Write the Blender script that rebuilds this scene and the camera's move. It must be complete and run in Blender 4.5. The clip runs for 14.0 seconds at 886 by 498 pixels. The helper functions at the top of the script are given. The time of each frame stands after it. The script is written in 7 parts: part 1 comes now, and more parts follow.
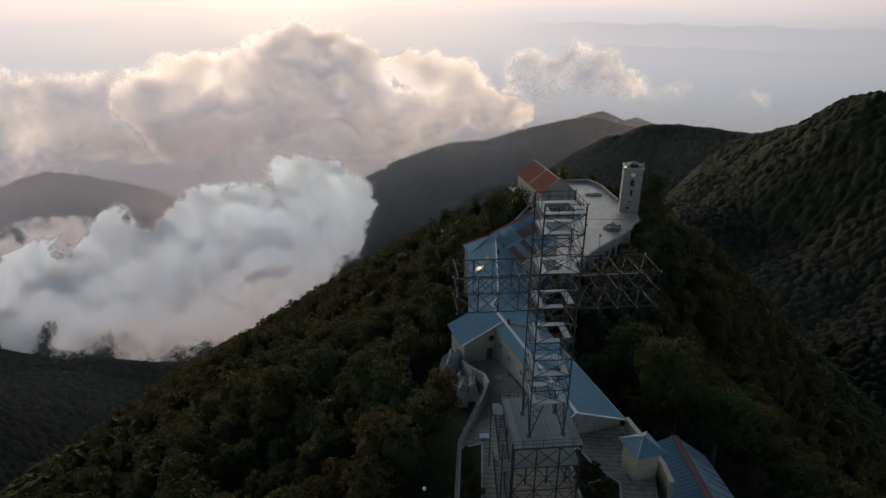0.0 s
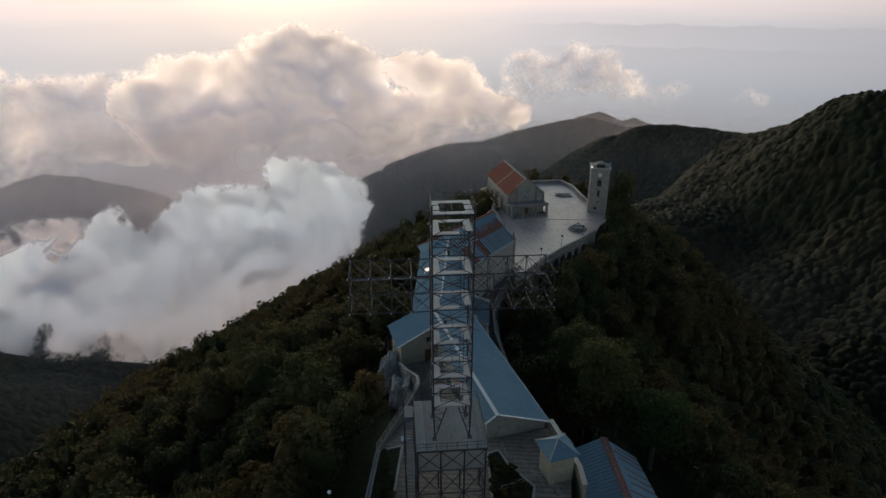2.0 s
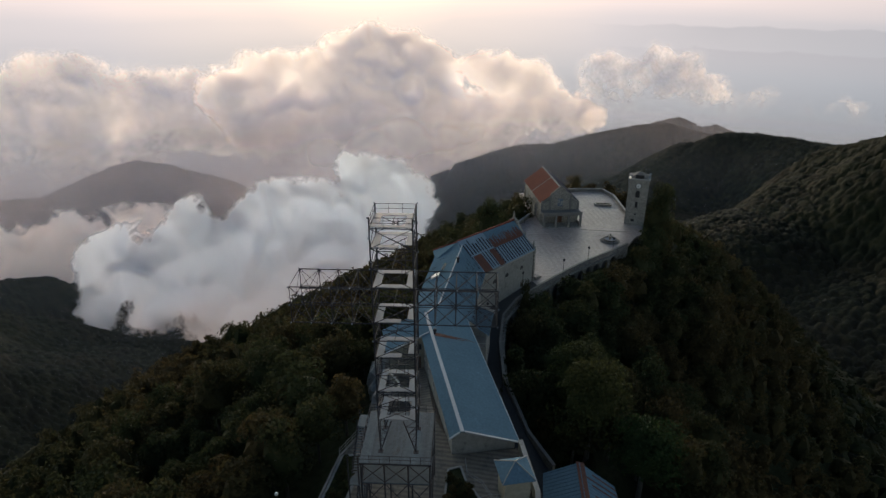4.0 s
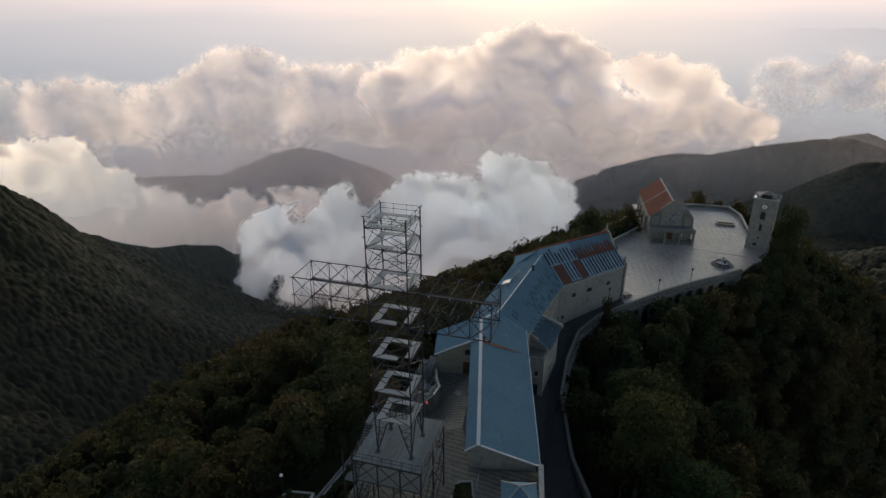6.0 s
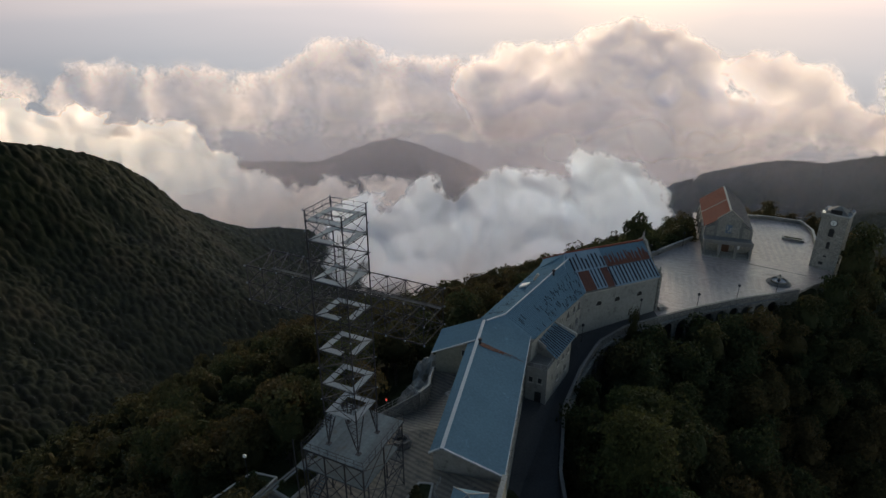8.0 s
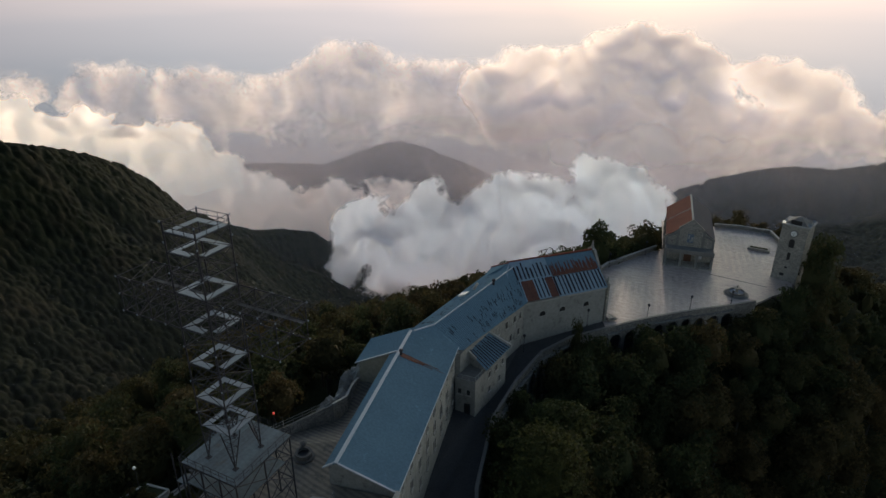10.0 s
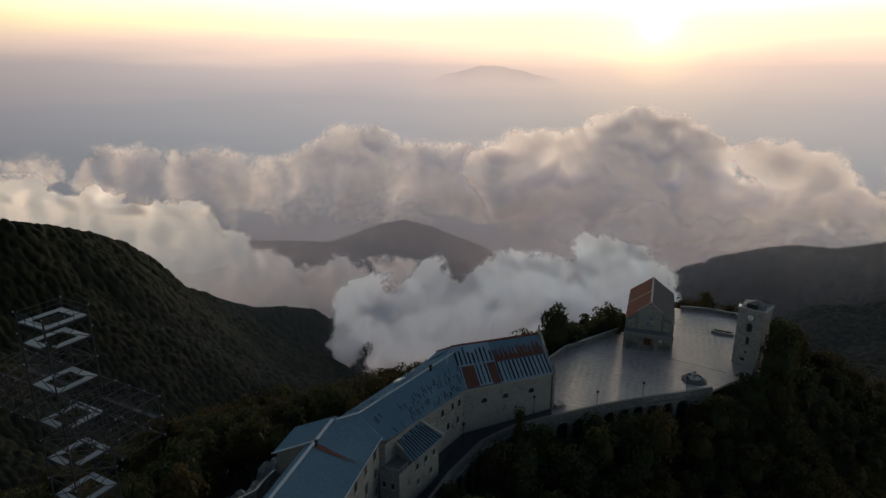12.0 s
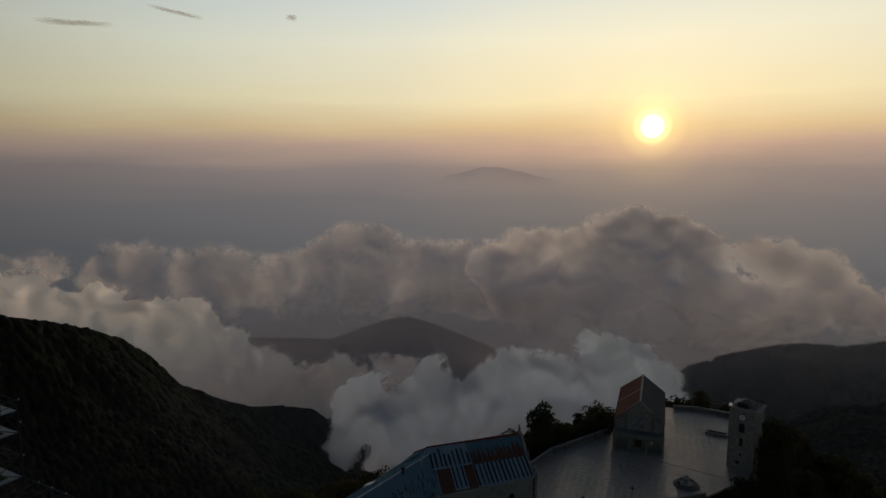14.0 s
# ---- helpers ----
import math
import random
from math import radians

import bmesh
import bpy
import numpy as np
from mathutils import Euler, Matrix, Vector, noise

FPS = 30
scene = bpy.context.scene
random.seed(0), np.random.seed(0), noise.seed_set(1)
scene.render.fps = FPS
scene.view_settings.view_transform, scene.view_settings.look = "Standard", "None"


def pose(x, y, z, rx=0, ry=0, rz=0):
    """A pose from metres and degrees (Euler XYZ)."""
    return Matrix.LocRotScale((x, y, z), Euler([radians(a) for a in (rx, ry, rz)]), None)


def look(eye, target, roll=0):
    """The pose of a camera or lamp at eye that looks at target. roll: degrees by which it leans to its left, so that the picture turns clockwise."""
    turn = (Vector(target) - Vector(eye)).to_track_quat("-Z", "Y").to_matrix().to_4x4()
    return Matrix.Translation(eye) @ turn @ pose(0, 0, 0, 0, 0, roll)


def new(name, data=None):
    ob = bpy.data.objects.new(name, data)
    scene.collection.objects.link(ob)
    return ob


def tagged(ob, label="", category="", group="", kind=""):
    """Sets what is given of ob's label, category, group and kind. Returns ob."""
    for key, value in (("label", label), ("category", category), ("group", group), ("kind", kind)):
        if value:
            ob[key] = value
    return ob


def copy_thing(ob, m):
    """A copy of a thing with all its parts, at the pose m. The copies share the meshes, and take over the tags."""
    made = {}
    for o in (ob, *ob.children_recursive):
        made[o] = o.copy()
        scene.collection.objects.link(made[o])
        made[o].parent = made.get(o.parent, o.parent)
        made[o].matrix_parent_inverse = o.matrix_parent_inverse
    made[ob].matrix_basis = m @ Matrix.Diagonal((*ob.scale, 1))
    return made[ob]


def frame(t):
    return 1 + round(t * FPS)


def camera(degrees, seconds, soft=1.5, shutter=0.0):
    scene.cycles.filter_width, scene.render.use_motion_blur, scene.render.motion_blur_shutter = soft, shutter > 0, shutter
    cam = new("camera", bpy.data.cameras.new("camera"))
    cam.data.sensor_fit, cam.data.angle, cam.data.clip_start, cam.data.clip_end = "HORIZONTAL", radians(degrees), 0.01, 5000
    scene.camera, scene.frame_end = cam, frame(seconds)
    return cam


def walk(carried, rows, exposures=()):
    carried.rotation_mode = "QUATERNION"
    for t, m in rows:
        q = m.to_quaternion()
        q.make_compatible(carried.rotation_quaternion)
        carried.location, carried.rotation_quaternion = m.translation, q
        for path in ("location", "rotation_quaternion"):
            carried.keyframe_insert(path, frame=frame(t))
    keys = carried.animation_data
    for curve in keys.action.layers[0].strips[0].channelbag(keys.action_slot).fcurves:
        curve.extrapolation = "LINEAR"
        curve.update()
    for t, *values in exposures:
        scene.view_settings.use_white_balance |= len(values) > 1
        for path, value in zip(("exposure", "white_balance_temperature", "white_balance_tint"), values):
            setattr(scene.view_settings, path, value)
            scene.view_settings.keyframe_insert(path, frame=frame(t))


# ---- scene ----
cam = camera(71.8, 14.0)
EXPOSURES = [(0, 0.0), (8, 0.0), (10.5, -0.1), (11.5, -0.4), (12.5, -1.2), (13.2, -1.9), (14, -2.15)]
PATH = [
    (0, (0.564, -0.92, 73.972), (0.465, 0.909, 73.17), 0.1),
    (0.5, (2.999, -0.806, 73.965), (2.903, 1.023, 73.163), 0.0),
    (1, (5.802, -0.644, 73.947), (5.709, 1.186, 73.145), 0.0),
    (1.5, (8.895, -0.355, 73.866), (8.804, 1.475, 73.065), 0.0),
    (2, (12.087, 0.405, 73.611), (11.986, 2.236, 72.812), -0.1),
    (2.2, (13.401, 0.75, 73.605), (13.299, 2.58, 72.805), 0.1),
    (4.3, (27.121, 4.244, 74.721), (26.723, 6.032, 73.921), -0.0),
    (4.5, (28.462, 4.827, 74.678), (28.01, 6.603, 73.878), -0.1),
    (5, (31.878, 6.495, 74.417), (31.322, 8.243, 73.62), -0.1),
    (5.5, (35.156, 8.159, 74.382), (34.505, 9.874, 73.584), -0.2),
    (6, (38.388, 9.99, 74.335), (37.629, 11.658, 73.534), -0.1),
    (6.5, (41.415, 12.015, 74.205), (40.562, 13.635, 73.401), 0.0),
    (7, (44.562, 14.086, 74.296), (43.624, 15.655, 73.486), 0.1),
    (7.5, (47.76, 16.09, 74.461), (46.776, 17.628, 73.645), 0.1),
    (8, (50.82, 18.247, 74.378), (49.813, 19.77, 73.562), -0.1),
    (8.2, (51.971, 19.158, 74.383), (50.958, 20.676, 73.565), -0.0),
    (10.5, (64.737, 30.36, 75.035), (63.694, 31.871, 74.241), 0.0),
    (11, (67.541, 32.804, 75.3), (66.482, 34.326, 74.552), 0.0),
    (11.5, (70.565, 35.161, 75.589), (69.482, 36.706, 74.927), 0.0),
    (12, (73.388, 37.204, 75.884), (72.284, 38.771, 75.313), 0.0),
    (12.5, (75.824, 38.834, 75.948), (74.704, 40.425, 75.484), 0.0),
    (13, (77.444, 39.947, 75.748), (76.309, 41.554, 75.39), -0.0),
    (13.5, (77.792, 40.583, 75.45), (76.645, 42.197, 75.166), 0.0),
    (14, (77.773, 41.102, 75.218), (76.622, 42.717, 74.956), 0.0),
]
walk(cam, [(t, look(eye, target, roll)) for t, eye, target, roll in PATH],
     exposures=EXPOSURES)

# ---- sky, sun and distance ----
SUN_AZ, SUN_EL = 16.9, 3.6          # degrees left of +y, and up
SUN_DIR = Vector((-math.sin(radians(SUN_AZ)) * math.cos(radians(SUN_EL)),
                  math.cos(radians(SUN_AZ)) * math.cos(radians(SUN_EL)), math.sin(radians(SUN_EL))))
SKY_GAIN = 0.14
world = bpy.data.worlds.new("evening_sky")
scene.world = world
world.use_nodes = True
wn = world.node_tree
sky = wn.nodes.new("ShaderNodeTexSky")
sky.sky_type, sky.sun_disc = "NISHITA", False
sky.sun_elevation, sky.sun_rotation = radians(SUN_EL), radians(-SUN_AZ)
sky.altitude, sky.dust_density = 1700, 2.0
sky_gain = wn.nodes.new("ShaderNodeMix")
sky_gain.data_type, sky_gain.blend_type = "RGBA", "MULTIPLY"
sky_gain.inputs[0].default_value = 1.0
sky_gain.inputs[7].default_value = (SKY_GAIN * 0.9, SKY_GAIN * 1.02, SKY_GAIN * 1.22, 1)
wn.links.new(sky.outputs["Color"], sky_gain.inputs[6])

sun_lamp = bpy.data.lights.new("sun", "SUN")
sun_lamp.energy, sun_lamp.angle, sun_lamp.color = 0.9, radians(4.0), (1.0, 0.74, 0.58)
new("sun", sun_lamp).matrix_world = look(SUN_DIR * 100, (0, 0, 0))


# ---- node helpers ----
def nodes_of(name):
    m = bpy.data.materials.new(name)
    m.use_nodes = True
    tree = m.node_tree
    return m, tree, tree.nodes["Principled BSDF"], tree.nodes["Material Output"]


def add(tree, kind, **values):
    n = tree.nodes.new("ShaderNode" + kind)
    for key, v in values.items():
        if key == "op":
            n.operation = v
        elif key == "mode":
            n.data_type, n.blend_type = "RGBA", v
        else:
            n.inputs[key.replace("_", " ")].default_value = v
    return n


def ramp(tree, source, stops):
    n = tree.nodes.new("ShaderNodeValToRGB")
    els = n.color_ramp.elements
    while len(els) < len(stops):
        els.new(0.5)
    for e, (p, c) in zip(els, stops):
        e.position = p
        e.color = (*c, 1) if isinstance(c, (tuple, list)) else (c, c, c, 1)
    tree.links.new(source, n.inputs[0])
    return n.outputs["Color"]


def mixed(tree, fac, a, b, mode="MIX"):
    n = add(tree, "Mix", mode=mode)
    for value, socket in ((fac, n.inputs[0]), (a, n.inputs[6]), (b, n.inputs[7])):
        if isinstance(value, (int, float)):
            socket.default_value = value
        elif isinstance(value, tuple):
            socket.default_value = (*value, 1)
        else:
            tree.links.new(value, socket)
    return n.outputs[2]


def noise_at(tree, scale, detail=4.0, rough=0.55, stretch=None, where="Object"):
    co = tree.nodes.new("ShaderNodeTexCoord").outputs[where] if where != "World" else tree.nodes.new("ShaderNodeNewGeometry").outputs["Position"]
    if stretch:
        mp = tree.nodes.new("ShaderNodeMapping")
        mp.inputs["Scale"].default_value = stretch
        tree.links.new(co, mp.inputs["Vector"])
        co = mp.outputs["Vector"]
    n = add(tree, "TexNoise", Scale=scale, Detail=detail, Roughness=rough)
    tree.links.new(co, n.inputs["Vector"])
    return n.outputs["Fac"]


def bumped(tree, bsdf, height, strength, distance):
    b = add(tree, "Bump", Strength=strength, Distance=distance)
    tree.links.new(height, b.inputs["Height"])
    tree.links.new(b.outputs["Normal"], bsdf.inputs["Normal"])


def surface(name, light, dark, rough=0.8, metal=0.0, big=0.25, fine=3.0, stain=None, stain_from=0.58, bump=0.3, depth=0.03, stretch=None, random_tone=0.0):
    """A weathered surface: two tones at a large and a fine scale, a stain with its own shape, and fine relief."""
    m, tree, bsdf, _ = nodes_of(name)
    a, b = noise_at(tree, big, 5, stretch=stretch, where="World"), noise_at(tree, fine, 6, 0.65, stretch=stretch, where="World")
    col = mixed(tree, ramp(tree, a, ((0.32, 0.0), (0.68, 1.0))), dark, light)
    col = mixed(tree, 0.45, col, ramp(tree, b, ((0.25, tuple(c * 0.55 for c in light)), (0.75, tuple(min(1, c * 1.3) for c in light)))))
    if stain:
        s = noise_at(tree, big * 2.3, 8, 0.7, stretch=stretch, where="World")
        col = mixed(tree, ramp(tree, s, ((stain_from, 0.0), (stain_from + 0.08, 0.8))), col, stain)
    if random_tone:
        info = tree.nodes.new("ShaderNodeObjectInfo")
        v = ramp(tree, info.outputs["Random"], ((0.0, 1 - random_tone), (1.0, 1 + random_tone)))
        col = mixed(tree, 1.0, col, v, "MULTIPLY")
    tree.links.new(col, bsdf.inputs["Base Color"])
    tree.links.new(ramp(tree, b, ((0.3, min(1, rough * 1.15)), (0.7, rough * 0.8))), bsdf.inputs["Roughness"])
    bsdf.inputs["Metallic"].default_value = metal
    if bump:
        bumped(tree, bsdf, b, bump, depth)
    return m


# ---- geometry helpers ----
def thing(name, m, label, category, group="", kind=""):
    ob = new(name)
    ob.matrix_basis = m
    ob.empty_display_size = 0.2
    return tagged(ob, label, category, group, kind)


def mesh_of(name, bm, material, smooth=False):
    me = bpy.data.meshes.new(name)
    bm.normal_update()
    bm.to_mesh(me)
    bm.free()
    if smooth:
        me.polygons.foreach_set("use_smooth", [True] * len(me.polygons))
    if material:
        me.materials.append(material)
    return me


def part(name, bm, material, parent=None, label="", smooth=False):
    me = bm if isinstance(bm, bpy.types.Mesh) else mesh_of(name, bm, material, smooth)
    ob = new(name, me)
    if parent:
        ob.parent = parent
    if label:
        ob["label"] = label
    return ob


def raw_mesh(name, verts, faces, material, smooth=False):
    me = bpy.data.meshes.new(name)
    me.from_pydata([tuple(v) for v in verts], [], [tuple(f) for f in faces])
    if smooth:
        me.polygons.foreach_set("use_smooth", [True] * len(me.polygons))
    me.materials.append(material)
    return me


def box(bm, x0, x1, y0, y1, z0, z1, m=None):
    vs = [bm.verts.new((x, y, z)) for z in (z0, z1) for y in (y0, y1) for x in (x0, x1)]
    for f in ((0, 2, 3, 1), (4, 5, 7, 6), (0, 1, 5, 4), (2, 6, 7, 3), (0, 4, 6, 2), (1, 3, 7, 5)):
        bm.faces.new([vs[i] for i in f])
    if m:
        bmesh.ops.transform(bm, matrix=m, verts=vs)
    return bm


def boxed(*a, **k):
    return box(bmesh.new(), *a, **k)


def prism(points, z0, z1, bm=None):
    """An upright block over a plan polygon; z0 and z1 may be numbers or one per corner."""
    bm = bm or bmesh.new()
    n = len(points)
    lo = z0 if isinstance(z0, (list, tuple)) else [z0] * n
    hi = z1 if isinstance(z1, (list, tuple)) else [z1] * n
    a = [bm.verts.new((p[0], p[1], z)) for p, z in zip(points, lo)]
    b = [bm.verts.new((p[0], p[1], z)) for p, z in zip(points, hi)]
    bm.faces.new(a[::-1])
    bm.faces.new(b)
    for i in range(n):
        j = (i + 1) % n
        bm.faces.new((a[i], a[j], b[j], b[i]))
    bmesh.ops.recalc_face_normals(bm, faces=bm.faces)
    return bm


def slab(corners, thick, bm=None):
    """A flat plate of four corners in space, given its thickness downwards."""
    bm = bm or bmesh.new()
    a = [bm.verts.new(c) for c in corners]
    b = [bm.verts.new((c[0], c[1], c[2] - thick)) for c in corners]
    n = len(a)
    bm.faces.new(a)
    bm.faces.new(b[::-1])
    for i in range(n):
        j = (i + 1) % n
        bm.faces.new((a[j], a[i], b[i], b[j]))
    bmesh.ops.recalc_face_normals(bm, faces=bm.faces)
    return bm


def turned(profile, sides=16, bm=None, at=(0, 0, 0)):
    """A body of revolution from rows of (radius, height)."""
    bm = bm or bmesh.new()
    rings = []
    for r, z in profile:
        rings.append([bm.verts.new((at[0] + r * math.cos(2 * math.pi * i / sides), at[1] + r * math.sin(2 * math.pi * i / sides), at[2] + z)) for i in range(sides)])
    for a, b in zip(rings, rings[1:]):
        for i in range(sides):
            j = (i + 1) % sides
            bm.faces.new((a[i], a[j], b[j], b[i]))
    bm.faces.new(rings[0][::-1])
    bm.faces.new(rings[-1])
    return bm


TUBES = {}


def tube_mesh(material, sides=6):
    key = (material.name, sides)
    if key not in TUBES:
        bm = bmesh.new()
        turned(((1, 0), (1, 1)), sides, bm)
        TUBES[key] = mesh_of("tube", bm, material)
    return TUBES[key]


def bar(name, a, b, r, material, parent=None, sides=6):
    """A straight round bar between two points of its parent's space."""
    a, b = Vector(a), Vector(b)
    ob = new(name, tube_mesh(material, sides))
    q = (b - a).to_track_quat("Z", "Y")
    ob.matrix_basis = Matrix.LocRotScale(a, q, (r, r, (b - a).length))
    if parent:
        ob.parent = parent
    return ob

# ---- the haze of the evening sky near the horizon, under the clear sky ----
def evening_haze(tree):
    way = tree.nodes.new("ShaderNodeTexCoord")
    sep = tree.nodes.new("ShaderNodeSeparateXYZ")
    tree.links.new(way.outputs["Generated"], sep.inputs[0])
    wob = add(tree, "TexNoise", Scale=2.2, Detail=5.0, Roughness=0.5)
    mp = tree.nodes.new("ShaderNodeMapping")
    mp.inputs["Scale"].default_value = (1.2, 1.2, 9.0)
    tree.links.new(way.outputs["Generated"], mp.inputs["Vector"])
    tree.links.new(mp.outputs["Vector"], wob.inputs["Vector"])
    el = add(tree, "MapRange", From_Min=-0.30, From_Max=0.30)
    shift = add(tree, "MapRange", From_Min=0.0, From_Max=1.0, To_Min=-0.018, To_Max=0.018)
    tree.links.new(wob.outputs["Fac"], shift.inputs["Value"])
    sm = add(tree, "Math", op="ADD")
    tree.links.new(sep.outputs["Z"], sm.inputs[0])
    tree.links.new(shift.outputs[0], sm.inputs[1])
    tree.links.new(sm.outputs[0], el.inputs["Value"])
    rows = ((-16, (0.145, 0.150, 0.163)), (-11, (0.21, 0.21, 0.222)), (-7, (0.288, 0.281, 0.291)), (-3, (0.387, 0.351, 0.350)), (0, (0.585, 0.468, 0.428)),
            (2.0, (1.05, 0.735, 0.565)), (3.6, (1.45, 1.08, 0.62)), (6, (1.75, 1.52, 0.98)), (11, (1.72, 1.66, 1.32)), (17, (1.3, 1.45, 1.48)))
    col = ramp(tree, el.outputs[0], [((math.sin(radians(e)) + 0.30) / 0.60, c) for e, c in rows])
    dot = add(tree, "VectorMath", op="DOT_PRODUCT")
    dot.inputs[1].default_value = SUN_DIR
    tree.links.new(way.outputs["Generated"], dot.inputs[0])
    wide = ramp(tree, dot.outputs["Value"], ((0.0, (0.16, 0.19, 0.23)), (0.45, (0.42, 0.46, 0.51)), (0.75, (0.76, 0.80, 0.83)), (0.92, (0.97, 0.97, 0.97)), (1.0, (1.2, 1.12, 1.0))))
    arc = add(tree, "Math", op="ARCCOSINE")
    tree.links.new(dot.outputs["Value"], arc.inputs[0])
    off_sun = add(tree, "MapRange", From_Min=0.0, From_Max=radians(10), To_Min=0.0, To_Max=1.0)
    tree.links.new(arc.outputs[0], off_sun.inputs["Value"])
    near = ramp(tree, off_sun.outputs[0], ((0.0, (9.0, 8.6, 7.0)), (0.075, (8.0, 7.5, 5.5)), (0.10, (2.2, 1.7, 0.55)), (0.17, (0.75, 0.52, 0.13)), (0.30, (0.28, 0.18, 0.05)), (0.55, (0.08, 0.05, 0.02)), (1.0, (0, 0, 0))))
    col = mixed(tree, 1.0, col, wide, "MULTIPLY")
    col = mixed(tree, 1.0, col, near, "ADD")
    high = add(tree, "MapRange", From_Min=math.sin(radians(14)), From_Max=math.sin(radians(32)))
    high.interpolation_type = "SMOOTHSTEP"
    tree.links.new(sep.outputs["Z"], high.inputs["Value"])
    strong = mixed(tree, 1.0, col, (2.1, 2.1, 2.1), "MULTIPLY")
    return mixed(tree, high.outputs[0], strong, sky_gain.outputs[2])


wn.links.new(evening_haze(wn), wn.nodes["Background"].inputs["Color"])
wn.nodes["Background"].inputs["Strength"].default_value = 1.0


# ---- the far lowland: a glowing sheet, haze put into its colour ----
def lowland():
    m, tree, bsdf, out = nodes_of("haze_glow_lowland")
    tree.nodes.remove(bsdf)
    pos = tree.nodes.new("ShaderNodeNewGeometry").outputs["Position"]
    off = add(tree, "VectorMath", op="SUBTRACT")
    off.inputs[1].default_value = (40, 20, 74)
    tree.links.new(pos, off.inputs[0])
    far = add(tree, "VectorMath", op="LENGTH")
    tree.links.new(off.outputs[0], far.inputs[0])
    flat = add(tree, "VectorMath", op="NORMALIZE")
    tree.links.new(off.outputs[0], flat.inputs[0])
    dot = add(tree, "VectorMath", op="DOT_PRODUCT")
    dot.inputs[1].default_value = SUN_DIR
    tree.links.new(flat.outputs[0], dot.inputs[0])
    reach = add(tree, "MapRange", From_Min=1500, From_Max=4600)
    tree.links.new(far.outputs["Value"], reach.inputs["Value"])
    # haze painted into the emission: paler with distance, brighter towards the sun
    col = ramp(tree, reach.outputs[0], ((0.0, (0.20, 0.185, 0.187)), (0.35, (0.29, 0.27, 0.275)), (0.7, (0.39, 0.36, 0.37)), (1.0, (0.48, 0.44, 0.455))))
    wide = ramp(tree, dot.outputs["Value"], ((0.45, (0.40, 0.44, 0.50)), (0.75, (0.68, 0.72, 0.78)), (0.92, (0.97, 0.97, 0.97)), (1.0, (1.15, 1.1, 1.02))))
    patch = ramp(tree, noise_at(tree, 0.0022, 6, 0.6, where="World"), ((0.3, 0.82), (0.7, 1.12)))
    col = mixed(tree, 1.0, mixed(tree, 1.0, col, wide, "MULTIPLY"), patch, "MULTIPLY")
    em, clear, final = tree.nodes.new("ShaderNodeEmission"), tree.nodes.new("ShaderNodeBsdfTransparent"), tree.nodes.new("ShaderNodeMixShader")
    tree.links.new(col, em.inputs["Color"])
    fade = add(tree, "MapRange", From_Min=2750, From_Max=3600)
    fade.interpolation_type = "SMOOTHSTEP"
    tree.links.new(far.outputs["Value"], fade.inputs["Value"])
    edge = add(tree, "MapRange", From_Min=4950, From_Max=3300)
    edge.interpolation_type = "SMOOTHSTEP"
    tree.links.new(far.outputs["Value"], edge.inputs["Value"])
    both = add(tree, "Math", op="MULTIPLY")
    tree.links.new(fade.outputs[0], both.inputs[0])
    tree.links.new(edge.outputs[0], both.inputs[1])
    tree.links.new(both.outputs[0], final.inputs[0])
    tree.links.new(clear.outputs[0], final.inputs[1])
    tree.links.new(em.outputs[0], final.inputs[2])
    tree.links.new(final.outputs[0], out.inputs["Surface"])
    V, F, n, rings = [], [], 96, (2700, 3000, 3400, 4000, 4900)
    for i, r in enumerate(rings):
        for k in range(n):
            a = 2 * math.pi * k / n
            V.append((40 + r * math.cos(a), 20 + r * math.sin(a), -830 - 0.02 * r))
        if i:
            F += [((i - 1) * n + k, (i - 1) * n + (k + 1) % n, i * n + (k + 1) % n, i * n + k) for k in range(n)]
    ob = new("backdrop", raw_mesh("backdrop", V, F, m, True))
    return tagged(ob, "glowing sheet of distant lowland with mauve evening haze in its colour", "distance", kind="structure")


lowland()


